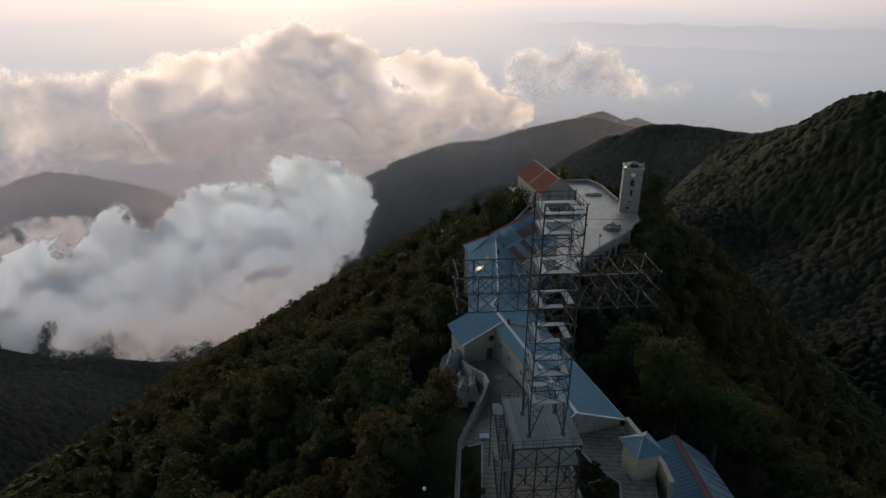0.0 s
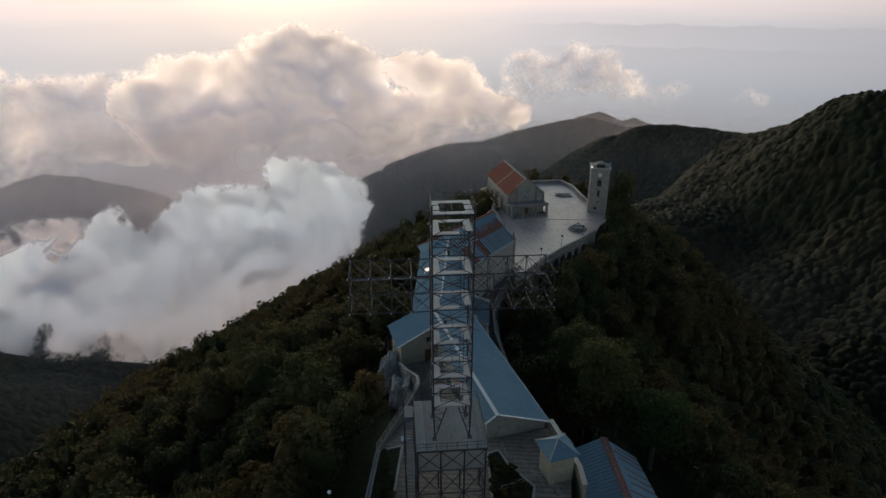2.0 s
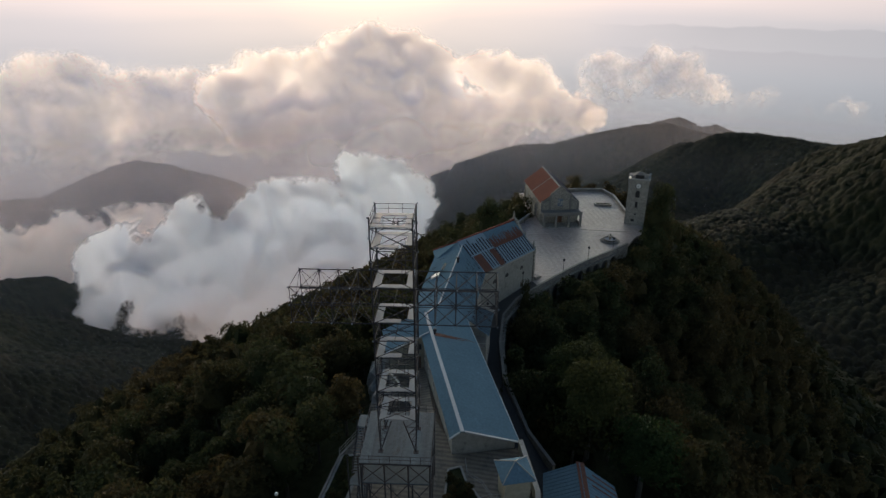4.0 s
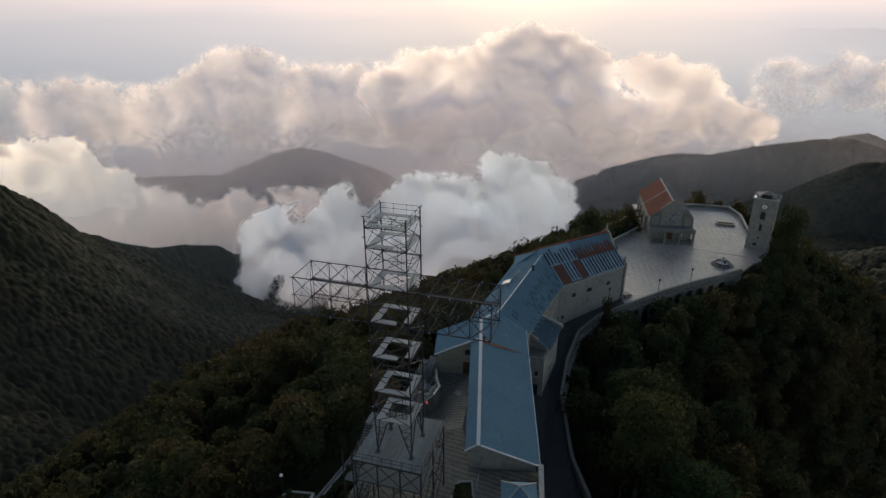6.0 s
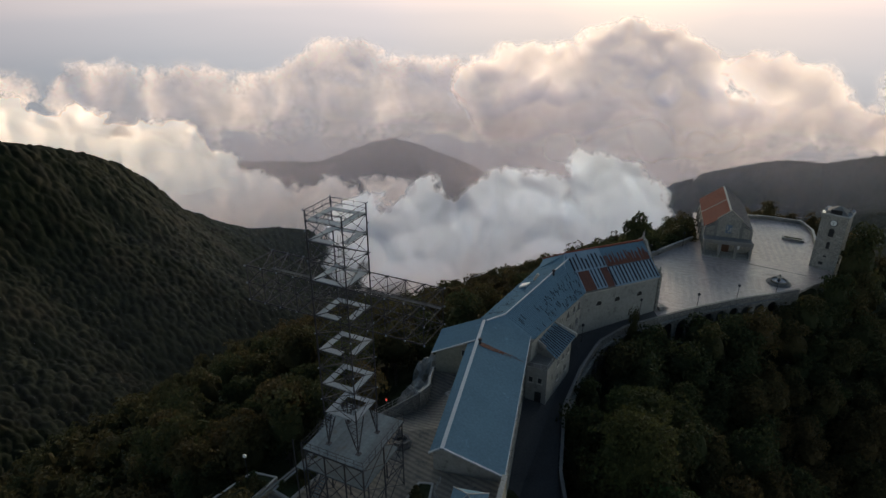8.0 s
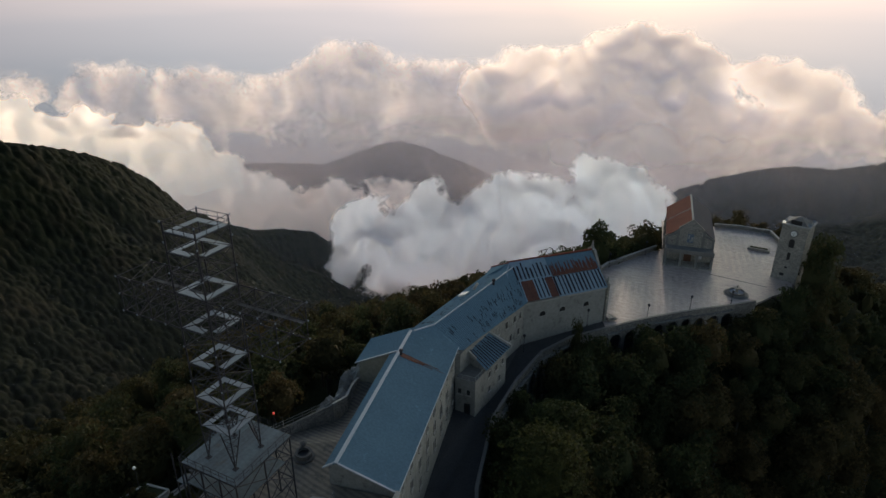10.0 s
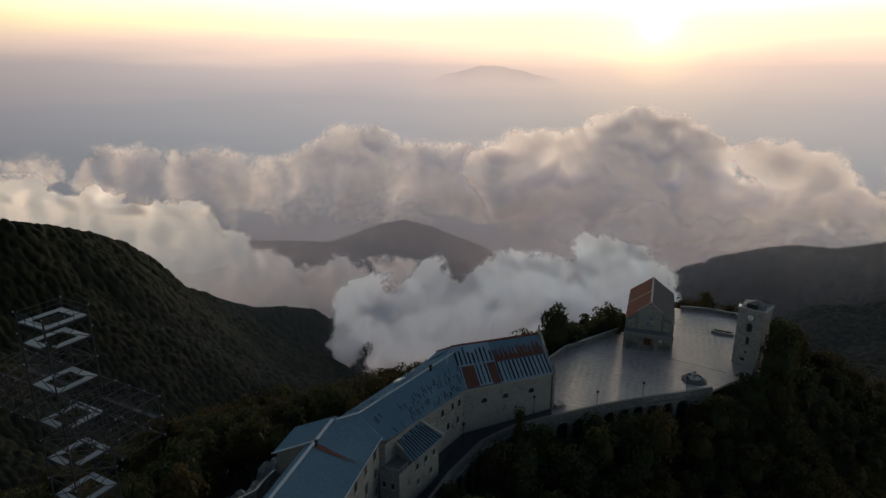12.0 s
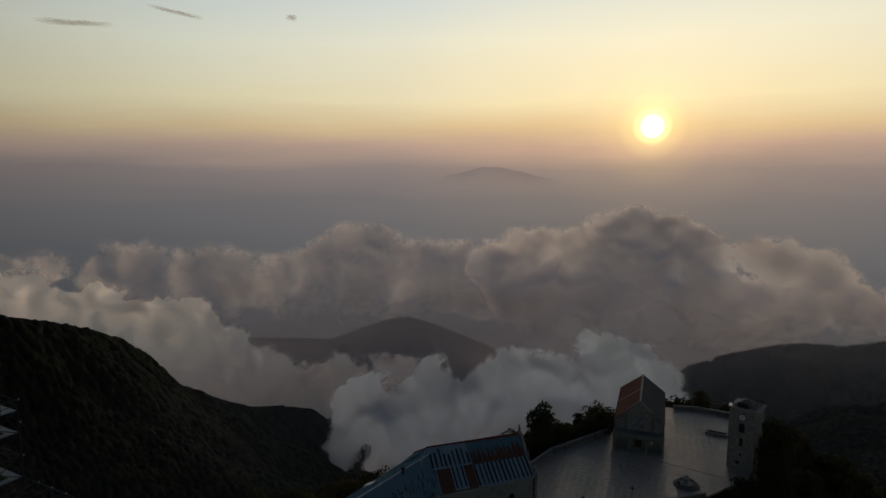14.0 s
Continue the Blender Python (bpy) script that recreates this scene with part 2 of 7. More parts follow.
def far_ridge(name, label, colour, dense, r, crest, base, seed):
    """A glowing mountain outline far off, haze painted into its colour: clearer at its crest and lost towards its foot.
    """
    m, tree, bsdf, out = nodes_of(name)
    tree.nodes.remove(bsdf)
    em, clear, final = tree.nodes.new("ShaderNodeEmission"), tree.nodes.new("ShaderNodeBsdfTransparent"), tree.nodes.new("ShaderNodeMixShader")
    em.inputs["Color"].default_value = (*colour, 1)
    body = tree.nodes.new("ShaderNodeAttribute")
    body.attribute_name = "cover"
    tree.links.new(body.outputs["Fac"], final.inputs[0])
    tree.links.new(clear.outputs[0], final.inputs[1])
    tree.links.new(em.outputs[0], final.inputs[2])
    tree.links.new(final.outputs[0], out.inputs["Surface"])
    rng = np.random.RandomState(seed)
    A = np.linspace(crest[0][0], crest[-1][0], 160)
    top = np.interp(A, [c[0] for c in crest], [c[1] for c in crest])
    for k in range(1, 5):
        top += 0.07 / k * np.sin(A * 0.9 * k + rng.uniform(0, 6)) * np.clip((top - base) / 0.5, 0, 1)
    V, F, C = [], [], []
    steps = (0.0, 0.06, 0.3, 0.65, 1.0)
    ends = np.clip(np.minimum(np.abs(A - A[0]), np.abs(A[-1] - A)) / (0.25 * abs(A[-1] - A[0])), 0, 1)
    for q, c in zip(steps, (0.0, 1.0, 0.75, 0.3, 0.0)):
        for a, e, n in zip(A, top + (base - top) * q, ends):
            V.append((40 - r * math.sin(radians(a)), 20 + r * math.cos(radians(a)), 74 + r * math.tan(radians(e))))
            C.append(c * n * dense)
    for i in range(len(steps) - 1):
        F += [(i * 160 + k, i * 160 + k + 1, (i + 1) * 160 + k + 1, (i + 1) * 160 + k) for k in range(159)]
    me = raw_mesh(name, V, F, m, True)
    me.attributes.new("cover", "FLOAT", "POINT").data.foreach_set("value", np.array(C, np.float32))
    return tagged(new(name, me), label, "distance", kind="structure")


far_ridge("backdrop_mountain", "far mountain outline on the horizon, glowing with painted haze", (0.62, 0.53, 0.54), 0.42, 4650, [(24.0, -1.2), (26.0, -0.75), (28.2, -0.2), (30.2, 0.30), (31.2, 0.25), (32.6, -0.25), (34.4, -0.6), (36.0, -1.2)], -1.7, 2)
far_ridge("backdrop_ridge", "faint glowing mountain chain, blue haze put into its colour", (0.44, 0.44, 0.47), 0.42, 4600, [(-2, -5.0), (-8, -4.2), (-12, -3.3), (-15, -3.0), (-19, -3.5), (-23, -2.9), (-28, -3.2), (-36, -2.6), (-44, -3.2)], -6.0, 3)
far_ridge("backdrop_ridge", "faint glowing mountain chain, blue haze put into its colour", (0.46, 0.44, 0.47), 0.35, 4550, [(-4, -6.6), (-10, -5.6), (-16, -4.9), (-22, -5.2), (-30, -4.6), (-44, -5.0)], -8.0, 4)

# ---- the mountain: ridges falling to a valley, one sheet of ground to the horizon ----
def away(az, r, z, eye=(40, 20)):
    return (eye[0] - r * math.sin(radians(az)), eye[1] + r * math.cos(radians(az)), z)


RIDGES = [
    # (points along the crest, slope near the crest, slope lower down, width of the near slope)
    ([(14, -120, -30), (11, 0, 2), (9, 40, 11.5), (9, 75, 12.0), (6, 95, 8.5), (8, 118, 2.0), (15, 145, -0.5), (26, 168, -1.2), (34, 200, -1.5), (40, 236, -4), (52, 275, -34), (80, 360, -80), (130, 520, -130)], 0.55, 0.88, 55),
    ([(2, 70, 4), (-22, 95, -6), (-34, 120, -14), (-30, 160, -26), (-14, 190, -24), (6, 210, -20)], 0.40, 0.75, 34),
    ([(6, 212, -34), (-20, 245, -72), (-55, 277, -110), (-120, 330, -215), (-200, 400, -350)], 0.62, 0.7, 60),
    ([(-10, 40, 2), (-48, 62, -18), (-62, 90, -28), (-60, 130, -40)], 0.46, 0.80, 30),
    ([away(100, 640, -30), away(84, 780, -74), away(75, 860, -100), away(70.1, 900, -115), away(67.3, 950, -138), away(64.7, 1000, -165), away(62.7, 1060, -198), away(61.2, 1110, -235), away(60.4, 1160, -282), away(59, 1230, -337), away(56.8, 1310, -390), away(54.5, 1400, -453), away(52.1, 1480, -507), away(49.5, 1540, -535), away(47.1, 1590, -568), away(45.3, 1630, -617), away(43.7, 1660, -683), away(42.2, 1690, -770), away(40.5, 1720, -860), away(38.5, 1760, -1000)], 1.0, 0.68, 260),
    ([away(-62, 780, 30), away(-40, 840, -22), away(-30.8, 880, -52), away(-29.9, 900, -59), away(-28.5, 930, -72), away(-27.6, 950, -88), away(-26.6, 980, -109), away(-25.9, 1000, -124), away(-24.4, 1050, -142), away(-22.4, 1100, -168), away(-21, 1150, -212)], 0.85, 0.55, 120),
    ([away(-24.8, 1350, -215), away(-22.3, 1400, -227), away(-19.6, 1450, -233), away(-16.8, 1500, -240), away(-14.4, 1500, -246), away(-11.5, 1500, -275), away(-8, 1480, -330), away(-4, 1450, -420)], 0.55, 0.55, 300),
    ([away(-14.7, 2000, -363), away(-12.2, 1950, -340), away(-9.6, 1950, -321), away(-7.1, 1950, -335), away(-3, 1950, -370), away(0.2, 1950, -408), away(3.2, 1950, -414), away(5, 1950, -430), away(8.9, 1950, -476), away(11.1, 1950, -517), away(13.4, 1980, -590), away(16.8, 2050, -717), away(20, 2100, -900)], 0.85, 0.6, 220),
    ([away(-5, 2500, -520), away(-7.4, 2500, -475), away(-8.8, 2500, -427), away(-10.6, 2500, -403), away(-11.6, 2500, -417), away(-12.6, 2500, -435), away(-13.6, 2500, -421), away(-14.8, 2500, -438), away(-16.3, 2500, -453), away(-22, 2500, -520)], 0.7, 0.5, 60),
    ([away(58, 2600, -640), away(53.8, 2600, -632), away(49.5, 2580, -640), away(45.2, 2560, -652), away(41.8, 2550, -600), away(39.8, 2550, -572), away(38, 2550, -560), away(35.5, 2550, -590), away(32.4, 2550, -645), away(29.1, 2550, -715), away(25, 2560, -800)], 0.5, 0.45, 160),
]


def ground_height(x, y):
    """Height of the bare ground over a plan place, for arrays."""
    x, y = np.asarray(x, float), np.asarray(y, float)
    best, fall = np.full(x.shape, -1300.0), np.zeros(x.shape)
    for points, steep, low, wide in RIDGES:
        z, drop = np.full(x.shape, -1e9), np.zeros(x.shape)
        for a, b in zip(points, points[1:]):
            dx, dy = b[0] - a[0], b[1] - a[1]
            s = np.clip(((x - a[0]) * dx + (y - a[1]) * dy) / (dx * dx + dy * dy), 0, 1)
            d = np.hypot(x - a[0] - s * dx, y - a[1] - s * dy)
            crest = a[2] + s * (b[2] - a[2])
            soft = np.sqrt(d * d + (0.08 * wide) ** 2) - 0.08 * wide
            down = np.where(soft < wide, soft * steep, wide * steep + (soft - wide) * low)
            drop = np.where(crest - down > z, down, drop)
            z = np.maximum(z, crest - down)
        k = 9.0
        fall = np.where(z > best, drop, fall)
        m = np.maximum(best, z)
        best = m + k * np.log1p(np.exp(-np.abs(best - z) / k)) * np.clip((-m - 15) / 40, 0, 1)
    span = np.hypot(x - 12, y - 110)
    far = np.clip((span - 70) / 150, 0, 1) * (best > -1290)
    # spurs and gullies, none on the crests themselves
    rough = np.clip((span - 240) / 300, 0, 1) * (best > -1290) * np.clip(fall / 90, 0, 1)
    best = best + rough * (26 * np.abs(np.sin(x / 71 + 1.3 + 0.6 * np.sin(y / 120))) + 16 * np.sin(x / 61 - y / 83 + 1) + 10 * np.abs(np.sin(y / 53 - x / 90)) - 56)
    r = np.hypot(x - 40, y - 20)
    best = best - np.clip(r - 2800, 0, 800) * 0.25
    best = best + 0.8 * (1 - far) * np.sin(x / 6.1) * np.sin(y / 7.3 + 1)
    return best


# where something is built the ground is cut down to lie under it
CUTS = []


def cut_ground(x, y, z):
    for x0, x1, y0, y1, top in CUTS:
        d = np.maximum(np.maximum(x0 - x, x - x1), np.maximum(y0 - y, y - y1))
        z = np.where(d < 0, np.minimum(z, top), np.minimum(z, top + np.maximum(d, 0) * 1.2))
    return z


CUTS += [(16.5, 31, 93, 132, -9.5), (16, 35, 128, 150, -9.5), (25, 45, 145, 168, -9), (36, 60, 160, 188, -8.5), (14, 27, 84, 135, 0.2), (12, 24, 130, 150, 0.0), (18, 60, 145, 240, -1.0), (10, 40, 170, 240, -1.2), (-4, 20, 50, 92, 8.5), (24, 48, 55, 86, -4)]


def grid_axis(center, count, reach):
    u = np.linspace(-1, 1, count)
    return center + reach * np.sinh(5.2 * u) / math.sinh(5.2)


def ground_sheet(material):
    xs, ys = grid_axis(15, 300, 4700), grid_axis(110, 300, 4700)
    gx, gy = np.meshgrid(xs, ys)
    gz = cut_ground(gx, gy, ground_height(gx, gy))
    n = len(xs)
    verts = np.stack([gx, gy, gz], -1).reshape(-1, 3)
    i = (np.arange(n - 1)[:, None] * n + np.arange(n - 1)[None]).ravel()
    faces = np.stack([i, i + 1, i + n + 1, i + n], -1)
    ob = new("ground", raw_mesh("ground", verts.tolist(), faces.tolist(), material, True))
    return tagged(ob, "forest floor of dark undergrowth and leaf litter on the mountain", "ground", kind="structure")


FOREST_FLOOR = surface("forest_floor", (0.030, 0.036, 0.016), (0.020, 0.025, 0.011), 0.95, big=0.06, fine=0.9, stain=(0.035, 0.026, 0.014), stain_from=0.6, bump=0.8, depth=0.4)
FOREST_FLOOR.node_tree.nodes["Principled BSDF"].inputs["Specular IOR Level"].default_value = 0.1
ground_sheet(FOREST_FLOOR)

# ---- clouds and haze ----
def wave_noise(p, size, seed, octaves=4):
    """Smooth lumpy noise for an array of places, about -1 to 1."""
    rng = np.random.RandomState(seed)
    out, amp, total = np.zeros(len(p)), 1.0, 0.0
    for o in range(octaves):
        k = rng.normal(size=(7, p.shape[1]))
        k = k / np.linalg.norm(k, axis=1)[:, None] * rng.uniform(0.7, 1.4, (7, 1)) * (2 ** o) * 2 * math.pi / size
        ph = rng.uniform(0, 2 * math.pi, 7)
        out += amp * np.sin(p @ k.T + ph).sum(1) / 3.0
        total += amp
        amp *= 0.55
    return out / total


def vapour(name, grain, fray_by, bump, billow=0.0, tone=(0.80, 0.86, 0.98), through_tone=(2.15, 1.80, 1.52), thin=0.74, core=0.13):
    """Cloud: what is thin lets the low sun through, what is thick scatters the sky's light, so the thickness puts
    bright rims and grey cores into it; edges are frayed by noise.
    """
    m, tree, bsdf, out = nodes_of(name)
    tree.nodes.remove(bsdf)
    d, tr, mix = tree.nodes.new("ShaderNodeBsdfDiffuse"), tree.nodes.new("ShaderNodeBsdfTranslucent"), tree.nodes.new("ShaderNodeMixShader")
    d.inputs["Color"].default_value = (*tone, 1)
    # a tone above 1 gives back more light than reaches the cloud
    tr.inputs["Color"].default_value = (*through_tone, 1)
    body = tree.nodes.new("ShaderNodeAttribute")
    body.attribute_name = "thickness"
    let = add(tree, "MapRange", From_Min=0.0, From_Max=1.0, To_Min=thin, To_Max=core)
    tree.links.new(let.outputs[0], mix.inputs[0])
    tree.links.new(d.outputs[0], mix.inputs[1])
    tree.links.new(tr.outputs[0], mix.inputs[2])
    n = noise_at(tree, grain * 2.0, 8, 0.60, where="World")
    lump = noise_at(tree, grain * 1.3, 8, 0.62, where="World")
    # noise on the thickness draws lighter and greyer billows into the cloud
    vary = add(tree, "MapRange", From_Min=0.3, From_Max=0.7, To_Min=-billow, To_Max=billow)
    tree.links.new(lump, vary.inputs["Value"])
    depth_of = add(tree, "Math", op="ADD")
    tree.links.new(body.outputs["Fac"], depth_of.inputs[0])
    tree.links.new(vary.outputs[0], depth_of.inputs[1])
    tree.links.new(depth_of.outputs[0], let.inputs["Value"])
    if bump:
        b = add(tree, "Bump", Strength=bump, Distance=25.0)
        tree.links.new(n, b.inputs["Height"])
        tree.links.new(b.outputs["Normal"], d.inputs["Normal"])
        tree.links.new(b.outputs["Normal"], tr.inputs["Normal"])
    clear, final = tree.nodes.new("ShaderNodeBsdfTransparent"), tree.nodes.new("ShaderNodeMixShader")
    cover = tree.nodes.new("ShaderNodeAttribute")
    cover.attribute_name = "cover"
    alpha = cover.outputs["Fac"]
    if fray_by:
        fray = add(tree, "MapRange", From_Min=0.3, From_Max=0.7, To_Min=-fray_by, To_Max=fray_by)
        tree.links.new(n, fray.inputs["Value"])
        body_of = add(tree, "MapRange", From_Min=0.0, From_Max=0.45)
        tree.links.new(alpha, body_of.inputs["Value"])
        open_edge = add(tree, "MapRange", From_Min=0.95, From_Max=0.45)
        tree.links.new(alpha, open_edge.inputs["Value"])
        rim = add(tree, "Math", op="MULTIPLY")
        tree.links.new(body_of.outputs[0], rim.inputs[0])
        tree.links.new(open_edge.outputs[0], rim.inputs[1])
        torn = add(tree, "Math", op="MULTIPLY")
        tree.links.new(fray.outputs[0], torn.inputs[0])
        tree.links.new(rim.outputs[0], torn.inputs[1])
        sm = add(tree, "Math", op="ADD")
        tree.links.new(alpha, sm.inputs[0])
        tree.links.new(torn.outputs[0], sm.inputs[1])
        soft = add(tree, "MapRange", From_Min=0.0, From_Max=1.0, To_Min=0.0, To_Max=1.0)
        soft.interpolation_type = "SMOOTHSTEP"
        tree.links.new(sm.outputs[0], soft.inputs["Value"])
        alpha = soft.outputs[0]
    tree.links.new(alpha, final.inputs[0])
    tree.links.new(clear.outputs[0], final.inputs[1])
    tree.links.new(mix.outputs[0], final.inputs[2])
    tree.links.new(final.outputs[0], out.inputs["Surface"])
    return m


def soft_mesh(name, verts, faces, material, **values):
    me = raw_mesh(name, verts, faces, material, True)
    for key, v in values.items():
        me.attributes.new(key, "FLOAT", "POINT").data.foreach_set("value", np.clip(v, 0, 1).astype(np.float32))
    return me


EYE = (40.0, 20.0, 74.0)


def lattice(axes, size, rng):
    """Smooth random values, about -1 to 1, on the grid of three axes, one random number every `size`."""
    weights, counts = [], []
    for ax in axes:
        u = (ax - ax[0]) / size
        i = np.floor(u).astype(int)
        t = u - i
        w = np.zeros((len(ax), i[-1] + 4), np.float32)
        for k, v in enumerate(((1 - t) ** 3, 3 * t ** 3 - 6 * t ** 2 + 4, -3 * t ** 3 + 3 * t ** 2 + 3 * t + 1, t ** 3)):
            w[np.arange(len(ax)), i + k] = v / 6
        weights.append(w)
        counts.append(i[-1] + 4)
    g = rng.uniform(-1, 1, counts).astype(np.float32) * 2.2
    g = np.tensordot(weights[0], g, (1, 0))
    g = np.tensordot(g, weights[1], (1, 1)).transpose(0, 2, 1)
    return np.tensordot(g, weights[2], (2, 1))


def cloud(name, lobes, r, seed, step, bottom, fade, label, material, dense=1.0, size=2.4, ragged=1.0, sigma=1.7, soft=1.3, even=40, swell=0.0, lean=0.0):
    """A billowing cloud. Its vapour fills uneven lobes (degrees left of north, degrees up, size in degrees) and is torn by noise at five scales;
    the skin lies where the vapour grows dense, with the cover and the thickness that the vapour has there."""
    rng = np.random.RandomState(seed)
    lobes = [(*p, rng.uniform(-0.25, 0.25) * p[2]) for p in lobes]
    az0, az1 = min(p[0] - p[2] for p in lobes) - 1.2, max(p[0] + p[2] for p in lobes) + 1.2
    el0, el1 = min(p[1] - p[2] for p in lobes) - 1.2, max(p[1] + p[2] for p in lobes) + 1.2
    A, E = np.arange(az0, az1, step), np.arange(el0, el1, step)
    D = np.linspace(-4.2, 4.2, 30)
    shape = (len(E), len(A), len(D))
    body = np.zeros(shape, np.float32)
    for az, el, s, d in lobes:
        i0, i1 = np.searchsorted(A, (az - s - 4, az + s + 4))
        j0, j1 = np.searchsorted(E, (el - s - 4, el + s + 4))
        q = np.sqrt((E[j0:j1, None, None] - el) ** 2 + (A[None, i0:i1, None] - az) ** 2 + (D[None, None] - d) ** 2).astype(np.float32)
        win = body[j0:j1, i0:i1]
        win += np.exp(((s - q) * (min(1.0, 1.4 / math.sqrt(s)) / 0.45)).astype(np.float32))
    body = np.log(body + 1e-9) * 0.45
    field, amp, total = np.zeros(shape, np.float32), 1.0, 0.0
    for o in range(5):
        n = lattice((E, A, D), size / 2.0 ** o, rng)
        # round billows at the large scales, plain tatters at the small ones
        field += amp * (1.0 - 2.6 * np.abs(n) if o < 3 else n)
        total += amp
        amp *= 0.6
    body += field * (0.95 * ragged / total * size / 2.4) + swell
    haze = np.clip(body / soft, 0, 1)
    tau = haze * haze * (3 - 2 * haze) * (sigma * (D[1] - D[0]))
    before = np.cumsum(tau, 2) - tau
    seen = np.exp(-before) * (1 - np.exp(-tau))
    cover = seen.sum(2)
    front = (seen * D.astype(np.float32)).sum(2) / np.maximum(cover, 1e-9)
    for _ in range(even):
        w = cover + 1e-5
        f = front * w
        front = (4 * f + np.roll(f, 1, 0) + np.roll(f, -1, 0) + np.roll(f, 1, 1) + np.roll(f, -1, 1)) / (4 * w + np.roll(w, 1, 0) + np.roll(w, -1, 0) + np.roll(w, 1, 1) + np.roll(w, -1, 1))
    # vapour depth along the view from EYE, which sets bright rims and grey cores
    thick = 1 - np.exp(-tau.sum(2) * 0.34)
    ga, ge = np.meshgrid(A, E)
    lift = lattice((E, A, np.zeros(1)), 2.5, rng)[:, :, 0] + 0.5 * lattice((E, A, np.zeros(1)), 1.0, rng)[:, :, 0]
    low = np.clip((ge - bottom(ga) + 1.3 * lift) / fade, 0, 1)
    cover = cover * dense * low * low * (3 - 2 * low)
    cover[0, :] = cover[-1, :] = cover[:, 0] = cover[:, -1] = 0
    # a bank may lean so that its back catches more sky and it looks brighter
    dist = r * (1.0 + np.radians(front) + lean * np.radians(ge - (el0 + el1) / 2))
    ar, er = np.radians(ga), np.radians(ge)
    V = np.stack([EYE[0] - dist * np.sin(ar), EYE[1] + dist * np.cos(ar), EYE[2] + dist * np.tan(er)], -1).reshape(-1, 3)
    n = len(A)
    keep = np.maximum.reduce([cover[:-1, :-1], cover[1:, :-1], cover[:-1, 1:], cover[1:, 1:]]) > 0.004
    i = (np.arange(len(E) - 1)[:, None] * n + np.arange(n - 1)[None])[keep]
    F = np.stack([i, i + n, i + n + 1, i + 1], -1)
    used, back = np.unique(F, return_inverse=True)
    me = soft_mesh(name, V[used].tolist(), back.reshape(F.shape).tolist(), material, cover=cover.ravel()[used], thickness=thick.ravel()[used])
    return tagged(new(name, me), label, "cloud", kind="stuff")


# evening light is put into the tones: warm where sun passes, bluish in shade
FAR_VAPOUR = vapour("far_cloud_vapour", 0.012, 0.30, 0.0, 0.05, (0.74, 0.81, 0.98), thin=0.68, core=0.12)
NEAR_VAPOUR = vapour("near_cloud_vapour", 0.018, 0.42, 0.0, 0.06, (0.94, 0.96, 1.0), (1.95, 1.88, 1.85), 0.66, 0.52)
# the cream of sunlight is put into this cloud's colour
VEIL_VAPOUR = vapour("sunlit_tint_vapour", 0.016, 0.40, 0.0, 0.06, (0.97, 0.95, 0.93), (2.1, 1.83, 1.62), 0.7, 0.56)
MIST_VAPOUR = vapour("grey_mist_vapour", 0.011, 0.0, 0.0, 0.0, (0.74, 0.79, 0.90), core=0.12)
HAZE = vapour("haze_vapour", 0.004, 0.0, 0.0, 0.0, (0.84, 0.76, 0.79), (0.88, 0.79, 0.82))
COOL_HAZE = vapour("cool_haze_vapour", 0.004, 0.0, 0.0, 0.0, (0.74, 0.84, 0.95), (0.45, 0.49, 0.56))
scene.cycles.transparent_max_bounces = 32


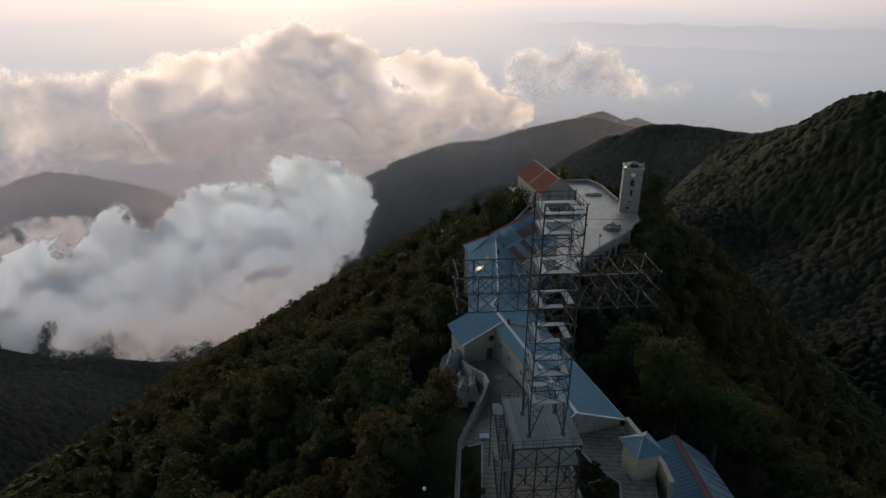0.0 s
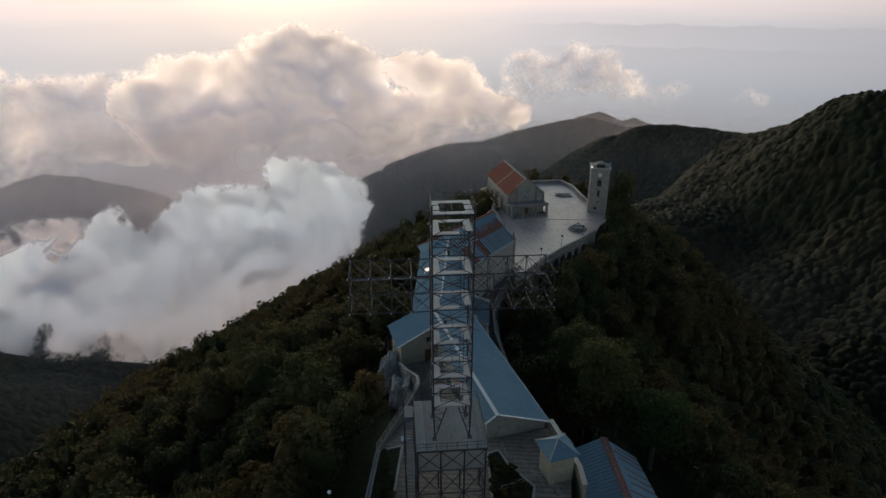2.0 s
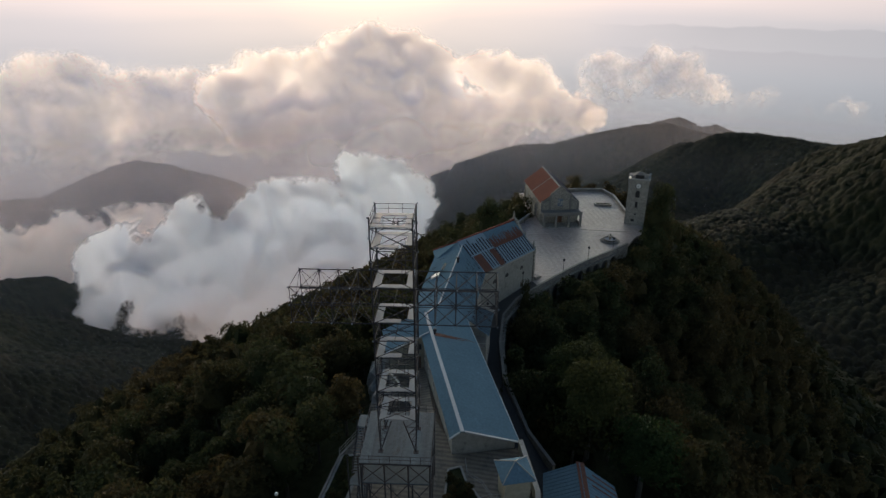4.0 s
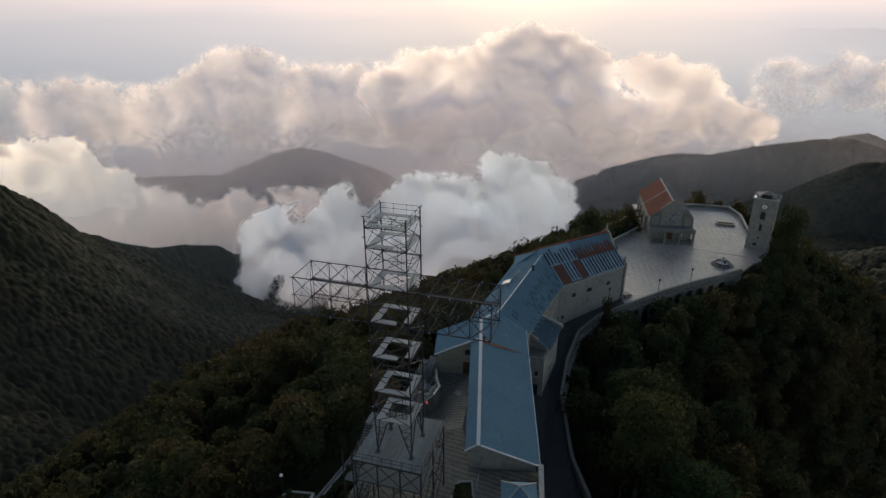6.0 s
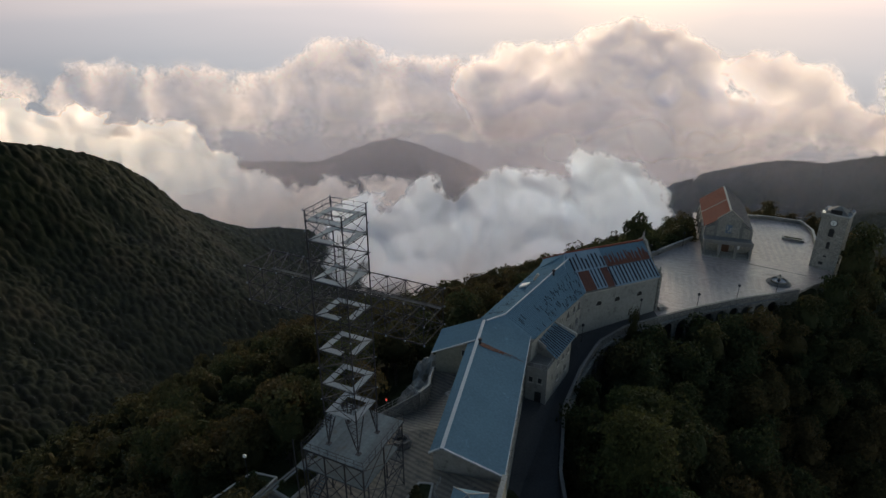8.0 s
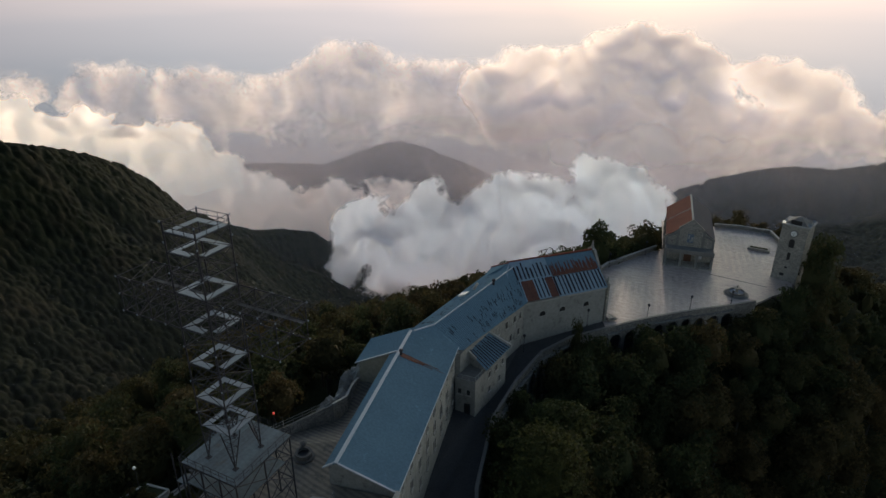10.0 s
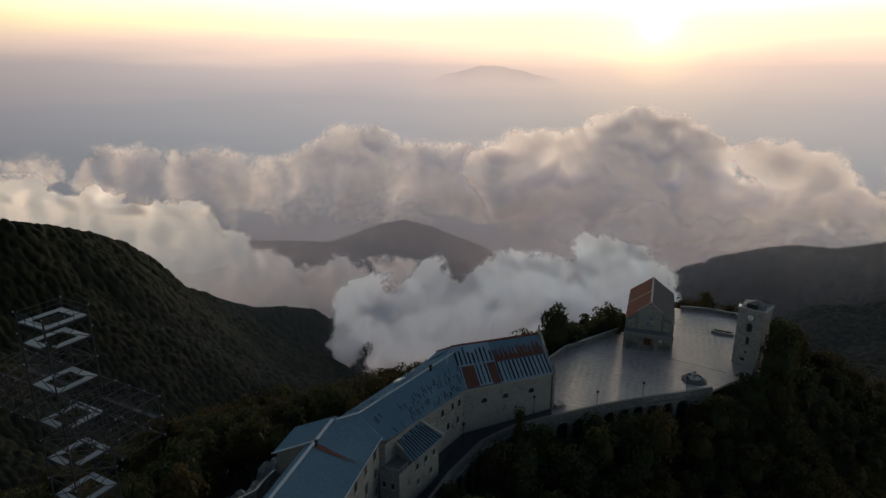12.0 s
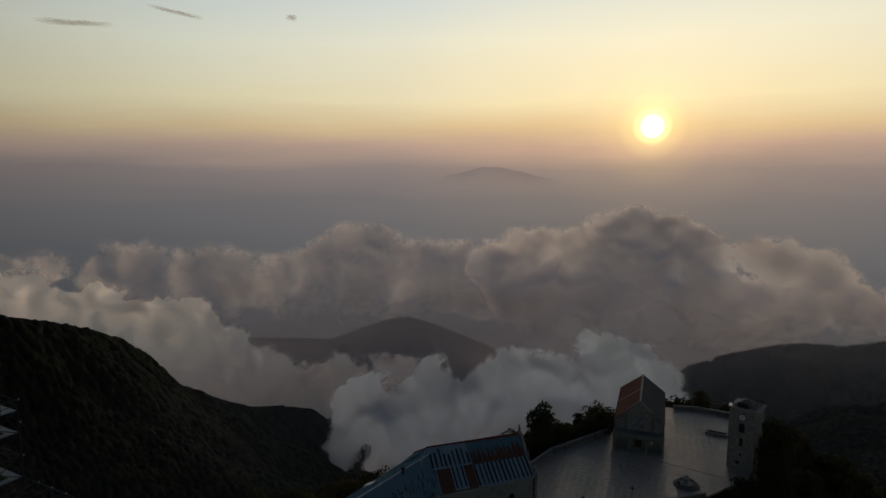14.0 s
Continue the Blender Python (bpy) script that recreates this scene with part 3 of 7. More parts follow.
def clouds():
    tower = [(17.6, -5.8, 2.5), (14.8, -5.8, 2.1), (11.7, -6.6, 2.1), (19.6, -5.5, 1.6), (15.5, -9.5, 4.5), (19.2, -10.5, 4.1), (11.9, -9.7, 3.5), (22.4, -12.5, 3.6), (14.4, -13.5, 4.2), (10.2, -11.9, 2.8), (18.1, -14.0, 4.2), (25.2, -6.8, 1.5), (27.8, -7.0, 1.4), (22.7, -7.7, 2.0), (26.4, -9.1, 2.3), (29.4, -9.3, 2.2), (31.4, -8.8, 1.2), (24.4, -10.9, 3.1), (27.6, -11.8, 3.1), (22.4, -14.5, 3.2), (25.7, -14.4, 2.6)]
    arm = [(7.4, -7.4, 1.7), (4.9, -7.8, 1.9), (2.4, -8.2, 1.9), (6.6, -10.8, 2.2), (3.6, -11.1, 2.4), (0.6, -11.2, 2.2), (-1.8, -11.1, 1.8), (-3.2, -11.3, 1.0), (8.6, -12.9, 2.6), (4.9, -13.2, 2.0)]
    thin = [(-3.6, -7.6, 2.2), (-6.2, -7.2, 2.1), (-7.7, -6.2, 1.1), (-9.1, -6.9, 2.1), (-10.7, -6.5, 1.4), (-5.2, -8.9, 2.8), (-8.6, -8.7, 2.7), (-11.5, -8.7, 2.2), (-14.1, -9.5, 1.4), (-16.6, -9.0, 1.4), (-19.5, -9.7, 1.3), (-23.0, -9.4, 1.5)]
    left = [(76.0, -7.8, 2.0), (72.7, -7.9, 2.0), (70.7, -8.1, 1.8), (68.0, -8.7, 2.1), (64.5, -8.9, 2.2), (60.5, -9.5, 2.5), (57.0, -9.7, 2.6), (53.8, -10.1, 2.3), (49.9, -9.9, 2.5), (46.8, -9.3, 2.2), (43.7, -8.3, 2.6), (40.9, -7.9, 2.1), (38.6, -9.6, 2.7), (35.5, -10.4, 3.0), (32.3, -11.1, 3.4), (29.2, -9.6, 2.6), (46.0, -11.2, 2.9), (41.8, -11.1, 3.0), (51.5, -11.6, 2.5), (56.3, -11.3, 2.3), (61.2, -10.9, 2.3), (66.0, -10.2, 2.0), (69.7, -9.5, 1.8), (37.6, -12.7, 2.7), (75.0, -9.7, 2.1), (72, -11.7, 2.9), (64, -12.5, 3.1), (56, -13.4, 3.1), (48, -13.4, 3.1), (42, -13.6, 3.1)]
    valley = [(20.7, -15.7, 0.9), (19.2, -17.1, 1.7), (16.8, -17.6, 1.9), (14.9, -18.5, 2.3), (13.6, -19.9, 1.7), (22.6, -17.9, 1.1), (18.2, -20.9, 4.1), (22.8, -21.3, 3.3), (25.5, -19.6, 2.2), (27.7, -19.3, 2.1), (29.9, -19.5, 1.9), (26.3, -22.8, 3.8), (20.6, -24.1, 3.9), (30.7, -22.0, 3.2), (34.3, -20.2, 2.3), (35.1, -22.6, 3.1), (32.2, -25.0, 3.2), (27.8, -26.4, 3.3), (23.7, -26.6, 2.8), (35.0, -28.6, 1.9), (14.3, -22.5, 1.4)]
    valley += [(41.5, -22.3, 2.9), (38.3, -24.1, 3.3), (34.1, -25.6, 3.5), (29.2, -25.7, 3.7), (25.6, -28.4, 3.1), (21.2, -25.9, 3.2), (32.5, -30.0, 1.7), (35.9, -29.6, 1.4), (43.7, -25.3, 1.6), (40.5, -26.8, 1.5), (24.1, -31.2, 1.6), (37.8, -21.6, 2.3), (41.5, -21.4, 1.8)]
    veil = [(36.4, -21.2, 2.3), (39.2, -20.1, 1.8), (42.0, -20.6, 2.1), (44.8, -20.1, 1.8), (46.5, -20.8, 2.1), (49.6, -19.6, 1.8), (52.2, -19.0, 2.0), (54.3, -17.6, 2.1), (55.6, -15.5, 1.7), (57.5, -14.3, 2.2), (59.7, -14.1, 2.3), (62.2, -12.9, 2.1), (64.6, -12.4, 1.8), (66.9, -11.4, 1.7), (69.1, -10.9, 1.7), (71.8, -10.2, 1.6), (58.8, -16.6, 2.5), (55.8, -19.7, 2.6), (50.8, -21.3, 2.3), (44.3, -22.6, 2.9), (39.8, -24.1, 2.9), (35.2, -23.7, 3.6), (42.1, -25.6, 2.2), (37.4, -27.3, 1.8), (48.0, -23.1, 2.3), (53.5, -21.6, 2.3), (63.5, -14.6, 2.2), (69.0, -12.9, 2.0), (75.0, -10.0, 1.7), (57, -17, 2.2), (52, -20.5, 2.2), (47, -21.5, 2.2), (61, -15, 2.2), (66, -13, 2.0)]
    cloud("towering_cloud", tower + arm, 2600, 5, 0.08, lambda a: -17.5 + 2.0 * np.clip((9 - a) / 6, 0, 1), 6.0, "towering white cumulus with warm rims and a grey-violet shaded face", FAR_VAPOUR, soft=2.0, sigma=1.5, even=40, swell=0.25)
    foot = [(14, -13.6, 2.8), (18, -14.6, 3.0), (10.5, -13.2, 2.2), (7.6, -12.9, 1.5), (22, -15.2, 2.6)]
    cloud("cloud_bank", foot, 1880, 12, 0.1, lambda a: -19.0 + 0 * a, 6.0, "soft grey mist under the towering cloud", MIST_VAPOUR, dense=0.5, soft=2.4, sigma=0.8, even=90)
    cloud("cloud_bank", thin, 2900, 11, 0.09, lambda a: -11.5 + 0 * a, 4.5, "thin pale cloud bank beyond the ridge", FAR_VAPOUR, dense=0.6, ragged=1.1, soft=1.9)
    cloud("cloud_bank", left, 2800, 7, 0.09, lambda a: -18.0 + 0 * a, 8.5, "soft grey and cream cloud bank over the hazy plain", FAR_VAPOUR, dense=0.8, ragged=1.05, soft=2.2, sigma=1.4, size=3.2, swell=0.5)
    cloud("valley_cloud", valley, 1500, 8, 0.085, lambda a: -33.0 + 0 * a, 6.5, "white cloud lying in the valley below the sanctuary, torn at its edges", NEAR_VAPOUR, ragged=1.45, soft=2.2, sigma=1.3, even=60, swell=0.45)
    cloud("valley_cloud", veil, 2000, 9, 0.085, lambda a: -27.5 + 0.25 * np.clip(a - 45, 0, 30), 4.0, "cloud pouring over behind the wooded spur, cream sunlight put into its colour", VEIL_VAPOUR, ragged=1.5, soft=1.5, sigma=2.0, even=40, swell=0.7, lean=-1.0)


def haze_curtain(r, top, full, dense, seed, air):
    """One depth of the haze that fills the low country: clear at its top, thicker downwards."""
    A, E = np.arange(-75, 116, 3.0), np.concatenate([np.linspace(top, full, 12), [full - 6, full - 16, full - 28]])
    ga, ge = np.meshgrid(A, E)
    flat = np.stack([ga.ravel(), ge.ravel() * 3], -1)
    lift = 0.5 * wave_noise(flat, 24, seed, 3).reshape(ga.shape)
    q = np.clip((top - ge) / (top - full), 0, 1)
    T = dense * q * q * (3 - 2 * q) * (1 + 0.12 * wave_noise(flat, 14, seed + 1, 3).reshape(ga.shape))
    ar, er = np.radians(ga), np.radians(ge + lift)
    V = np.stack([EYE[0] - r * np.sin(ar), EYE[1] + r * np.cos(ar), EYE[2] + r * np.tan(er)], -1).reshape(-1, 3)
    n = len(A)
    i = (np.arange(len(E) - 1)[:, None] * n + np.arange(n - 1)[None]).ravel()
    F = np.stack([i, i + n, i + n + 1, i + 1], -1)
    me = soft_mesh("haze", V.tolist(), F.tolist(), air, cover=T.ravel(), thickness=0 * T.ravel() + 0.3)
    return tagged(new("haze", me), "thin mauve evening haze lying over the lowland", "haze", kind="stuff")


WISP = vapour("sunset_tinted_wisp", 0.004, 0.0, 0.0, 0.0, (0.85, 0.66, 0.50), (1.25, 0.92, 0.66))


def wisp(az, el, long, tall, tilt, seed):
    """A thin high streak of cloud, its evening light put into the colour."""
    r = 3600
    u, w = np.meshgrid(np.linspace(-1, 1, 160), np.linspace(-1, 1, 40))
    flat = np.stack([u.ravel() * long, w.ravel() * tall * 2], -1)
    n = wave_noise(flat, 2.6, seed, 2).reshape(u.shape)
    c = np.clip(1 - u * u, 0, 1) * np.clip(1 - (w + 0.25 * n) ** 2 * 1.3, 0, 1) ** 1.5 * 0.6
    ar, er = np.radians(az + long * u), np.radians(el + tall * w + tilt * u + 0.03 * n)
    V = np.stack([EYE[0] - r * np.sin(ar), EYE[1] + r * np.cos(ar), EYE[2] + r * np.tan(er)], -1).reshape(-1, 3)
    i = (np.arange(39)[:, None] * 160 + np.arange(159)[None]).ravel()
    F = np.stack([i, i + 160, i + 161, i + 1], -1)
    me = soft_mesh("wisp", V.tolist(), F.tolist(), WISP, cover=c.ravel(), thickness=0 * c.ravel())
    return tagged(new("cloud_wisp", me), "thin wisp of high cloud with orange evening light in its colour", "cloud", kind="stuff")


clouds()
wisp(65.0, 11.2, 2.8, 0.32, -0.1, 31)
wisp(57.6, 12.7, 2.2, 0.22, 0.35, 32)
wisp(48.2, 12.9, 0.5, 0.3, 0.0, 33)
for k, (r, top, full, dense, air) in enumerate(((560, -16, -30, 0.02, COOL_HAZE), (860, -12, -24, 0.02, COOL_HAZE), (1300, -9, -17, 0.05, COOL_HAZE), (1600, -8, -15, 0.09, HAZE), (1740, -8, -15, 0.10, HAZE), (1880, -8, -15, 0.11, HAZE), (2230, -9, -15.5, 0.2, HAZE), (2310, -9, -15.5, 0.22, HAZE), (2390, -9, -15.5, 0.24, HAZE))):
    haze_curtain(r, top, full, dense, 20 + k, air)

# ---- building materials ----
STEEL = surface("dark_steel", (0.048, 0.047, 0.054), (0.028, 0.028, 0.032), 0.6, 0.1, big=1.2, fine=14, stain=(0.085, 0.042, 0.028), stain_from=0.66, bump=0.15, depth=0.005)
GALVANISED = surface("galvanised_plate", (0.20, 0.235, 0.275), (0.135, 0.16, 0.185), 0.55, 0.2, big=0.7, fine=9, stain=(0.16, 0.12, 0.09), stain_from=0.64, bump=0.15, depth=0.006)
BLUE_ROOF = surface("blue_sheet_metal", (0.140, 0.225, 0.288), (0.105, 0.172, 0.228), 0.62, 0.0, big=0.16, fine=2.6, stain=(0.18, 0.29, 0.38), stain_from=0.62, bump=0.1, depth=0.01)
BLUE_ROOF.node_tree.nodes["Principled BSDF"].inputs["Specular IOR Level"].default_value = 0.0
PALE_ROOF = surface("pale_flashing", (0.40, 0.45, 0.50), (0.30, 0.34, 0.39), 0.6, 0.0, big=0.3, fine=4, bump=0.1, depth=0.01)
RUSTY = surface("rusted_sheet", (0.155, 0.068, 0.048), (0.09, 0.048, 0.045), 0.85, 0.1, big=0.5, fine=4, stain=(0.10, 0.13, 0.17), stain_from=0.66, bump=0.3, depth=0.01)
TERRACOTTA = surface("red_roof_sheet", (0.20, 0.055, 0.034), (0.14, 0.042, 0.03), 0.85, 0.0, big=0.22, fine=3, stain=(0.13, 0.06, 0.05), stain_from=0.66, bump=0.2, depth=0.02)
PLASTER = surface("weathered_plaster", (0.29, 0.285, 0.268), (0.215, 0.212, 0.203), 0.9, big=0.18, fine=1.6, stain=(0.13, 0.127, 0.12), stain_from=0.57, bump=0.25, depth=0.02)
OCHRE = surface("ochre_plaster", (0.33, 0.30, 0.23), (0.26, 0.24, 0.19), 0.9, big=0.2, fine=1.8, stain=(0.20, 0.18, 0.14), stain_from=0.62, bump=0.2, depth=0.02)
# the church roof's shaded side, shade and sky reflection put into the colour
SHADED_SLOPE = surface("shaded_roof_sheet", (0.055, 0.058, 0.076), (0.04, 0.041, 0.055), 0.8, 0.0, big=0.3, fine=3, stain=(0.12, 0.05, 0.045), stain_from=0.62, bump=0.2, depth=0.01)
PANEL_BLUE = surface("blue_enamel", (0.13, 0.17, 0.23), (0.09, 0.12, 0.17), 0.5, big=1.5, fine=6, bump=0)
STREAK = surface("dark_purple_rust", (0.040, 0.035, 0.045), (0.022, 0.020, 0.026), 0.85, big=0.8, fine=5, bump=0.2, depth=0.01)
STONE = surface("grey_stone", (0.36, 0.34, 0.31), (0.23, 0.22, 0.20), 0.92, big=0.3, fine=1.9, stain=(0.13, 0.125, 0.11), stain_from=0.60, bump=0.6, depth=0.06, random_tone=0.25)
MORTAR = surface("stone_backing", (0.27, 0.255, 0.235), (0.18, 0.17, 0.155), 0.95, big=0.3, fine=2.2, bump=0.5, depth=0.05)
PAVING = surface("stone_paving", (0.46, 0.385, 0.35), (0.36, 0.305, 0.28), 0.52, big=0.09, fine=1.1, stain=(0.20, 0.18, 0.17), stain_from=0.60, bump=0.2, depth=0.015, random_tone=0.12)
CONCRETE = surface("concrete", (0.215, 0.205, 0.19), (0.14, 0.135, 0.128), 0.88, big=0.2, fine=1.7, stain=(0.13, 0.125, 0.12), stain_from=0.6, bump=0.3, depth=0.02)
ASPHALT = surface("asphalt", (0.07, 0.07, 0.072), (0.045, 0.045, 0.047), 0.9, big=0.15, fine=3.0, bump=0.3, depth=0.01)
COPING = surface("pale_coping", (0.37, 0.36, 0.335), (0.26, 0.255, 0.24), 0.85, big=0.4, fine=3, stain=(0.22, 0.2, 0.18), stain_from=0.6, bump=0.2, depth=0.01)
DARK = surface("dark_opening_and_shade", (0.018, 0.018, 0.02), (0.01, 0.01, 0.012), 0.4, big=1, fine=5, bump=0)
WOOD = surface("brown_door_wood", (0.12, 0.055, 0.03), (0.07, 0.035, 0.02), 0.7, big=0.8, fine=8, bump=0.2, depth=0.01, stretch=(1, 1, 0.15))
ROCK = surface("pale_rock", (0.42, 0.40, 0.36), (0.24, 0.23, 0.21), 0.95, big=0.25, fine=1.2, stain=(0.10, 0.10, 0.085), stain_from=0.58, bump=0.9, depth=0.25)
WHITE = surface("white_enamel", (0.78, 0.78, 0.76), (0.66, 0.66, 0.65), 0.4, big=1, fine=9, bump=0)



STREAK.node_tree.nodes["Principled BSDF"].inputs["Specular IOR Level"].default_value = 0.0
STEEL.node_tree.nodes["Principled BSDF"].inputs["Specular IOR Level"].default_value = 0.15
for shiny in (TERRACOTTA, SHADED_SLOPE, PAVING, RUSTY, ASPHALT, CONCRETE, PLASTER):
    shiny.node_tree.nodes["Principled BSDF"].inputs["Specular IOR Level"].default_value = 0.18


def stone_cells(m, scale, stretch, depth):
    """Irregular stones set in mortar, told apart by tone and relief."""
    tree, bsdf = m.node_tree, m.node_tree.nodes["Principled BSDF"]
    old = bsdf.inputs["Base Color"].links[0].from_socket
    pos = tree.nodes.new("ShaderNodeNewGeometry").outputs["Position"]
    mp = tree.nodes.new("ShaderNodeMapping")
    mp.inputs["Scale"].default_value = stretch
    tree.links.new(pos, mp.inputs["Vector"])
    cell = add(tree, "TexVoronoi", Scale=scale)
    edge = add(tree, "TexVoronoi", Scale=scale)
    edge.feature = "DISTANCE_TO_EDGE"
    for n in (cell, edge):
        tree.links.new(mp.outputs["Vector"], n.inputs["Vector"])
    sep = tree.nodes.new("ShaderNodeSeparateColor")
    tree.links.new(cell.outputs["Color"], sep.inputs["Color"])
    tone = ramp(tree, sep.outputs["Red"], ((0.0, (0.78, 0.77, 0.76)), (0.6, (1.0, 0.98, 0.95)), (1.0, (1.16, 1.13, 1.08))))
    joint = ramp(tree, edge.outputs["Distance"], ((0.02, 0.62), (0.09, 1.0)))
    col = mixed(tree, 1.0, mixed(tree, 1.0, old, tone, "MULTIPLY"), joint, "MULTIPLY")
    tree.links.new(col, bsdf.inputs["Base Color"])
    bumped(tree, bsdf, joint, 0.8, depth)


stone_cells(STONE, 2.0, (1, 1, 1.7), 0.05)
stone_cells(MORTAR, 1.5, (1, 1, 1.6), 0.06)


def laid_slabs(m):
    """Paving of small slabs with darker bands across the square."""
    tree, bsdf = m.node_tree, m.node_tree.nodes["Principled BSDF"]
    old = bsdf.inputs["Base Color"].links[0].from_socket
    pos = tree.nodes.new("ShaderNodeNewGeometry").outputs["Position"]
    mp = tree.nodes.new("ShaderNodeMapping")
    mp.inputs["Rotation"].default_value = (0, 0, radians(-15.5))
    tree.links.new(pos, mp.inputs["Vector"])
    br = add(tree, "TexBrick", Scale=1.0, Color1=(0.86, 0.86, 0.86, 1), Color2=(1.08, 1.06, 1.05, 1), Mortar=(0.6, 0.6, 0.6, 1))
    br.inputs["Mortar Size"].default_value = 0.03
    br.inputs["Brick Width"].default_value = 1.2
    br.inputs["Row Height"].default_value = 0.6
    tree.links.new(mp.outputs["Vector"], br.inputs["Vector"])
    sep = tree.nodes.new("ShaderNodeSeparateXYZ")
    tree.links.new(mp.outputs["Vector"], sep.inputs[0])
    stripe = add(tree, "Math", op="PINGPONG")
    stripe.inputs[1].default_value = 0.85
    big = noise_at(tree, 0.045, 2, where="World")
    turn = add(tree, "Math", op="GREATER_THAN")
    turn.inputs[1].default_value = 0.5
    tree.links.new(big, turn.inputs[0])
    pick = add(tree, "Mix")
    tree.links.new(turn.outputs[0], pick.inputs[0])
    tree.links.new(sep.outputs["X"], pick.inputs[2])
    tree.links.new(sep.outputs["Y"], pick.inputs[3])
    tree.links.new(pick.outputs[0], stripe.inputs[0])
    band = ramp(tree, stripe.outputs[0], ((0.30, (0.83, 0.82, 0.84)), (0.55, (1.06, 1.03, 1.0))))
    worn = ramp(tree, noise_at(tree, 0.11, 4, where="World"), ((0.40, 0.0), (0.66, 0.95)))
    col = mixed(tree, worn, old, mixed(tree, 1.0, old, band, "MULTIPLY"))
    col = mixed(tree, 0.8, col, mixed(tree, 1.0, col, br.outputs["Color"], "MULTIPLY"))
    tree.links.new(col, bsdf.inputs["Base Color"])


laid_slabs(PAVING)
PAVING.node_tree.nodes["Principled BSDF"].inputs["Specular IOR Level"].default_value = 0.4


def striped(m):
    """Worn darker rows across the floor."""
    tree, bsdf = m.node_tree, m.node_tree.nodes["Principled BSDF"]
    old = bsdf.inputs["Base Color"].links[0].from_socket
    w = add(tree, "TexWave", Scale=0.38, Distortion=2.5, Detail=3.0)
    w.inputs["Detail Scale"].default_value = 0.6
    w.bands_direction = "Y"
    tree.links.new(tree.nodes.new("ShaderNodeNewGeometry").outputs["Position"], w.inputs["Vector"])
    tone = ramp(tree, w.outputs["Fac"], ((0.25, (0.74, 0.75, 0.78)), (0.65, (1.1, 1.08, 1.04))))
    tree.links.new(mixed(tree, 1.0, old, tone, "MULTIPLY"), bsdf.inputs["Base Color"])


# ---- roofs and walls of sheet metal and plaster ----
def lerp(a, b, t):
    return tuple(a[i] + (b[i] - a[i]) * t for i in range(len(a)))


def rib_sheet(c00, c10, c11, c01, pitch, rib, tall, bm=None, t0=0.0, t1=1.0):
    """Sheet between four corners (00 to 10 along the eave or ridge, 01 and 11 on the other side), with raised ribs running from one side to the other."""
    bm = bm or bmesh.new()
    long = (Vector(c10) - Vector(c00)).length
    n = max(1, round(long / pitch))
    prof = []
    for i in range(n):
        a, w = i / n, rib / long
        prof += [(a, 0.0), (a + 0.5 / n - w, 0.0), (a + 0.5 / n - w * 0.5, tall), (a + 0.5 / n + w * 0.5, tall), (a + 0.5 / n + w, 0.0)]
    prof.append((1.0, 0.0))
    rows = []
    for t in (t0, t1):
        row = []
        for s, h in prof:
            p = lerp(lerp(c00, c10, s), lerp(c01, c11, s), t)
            row.append(bm.verts.new((p[0], p[1], p[2] + h)))
        rows.append(row)
    under = [[bm.verts.new((*lerp(lerp(c00, c10, s), lerp(c01, c11, s), t)[:2], lerp(lerp(c00, c10, s), lerp(c01, c11, s), t)[2] - 0.12)) for s in (0, 1)] for t in (t0, t1)]
    a, b = rows
    for i in range(len(a) - 1):
        bm.faces.new((a[i], a[i + 1], b[i + 1], b[i]))
    bm.faces.new((under[0][0], under[1][0], under[1][1], under[0][1]))
    bm.faces.new((a[0], b[0], under[1][0], under[0][0]))
    bm.faces.new((a[-1], under[0][1], under[1][1], b[-1]))
    bm.faces.new([under[0][0]] + [under[0][1]] + a[::-1])
    bm.faces.new([under[1][1]] + [under[1][0]] + b)
    bmesh.ops.recalc_face_normals(bm, faces=bm.faces)
    return bm


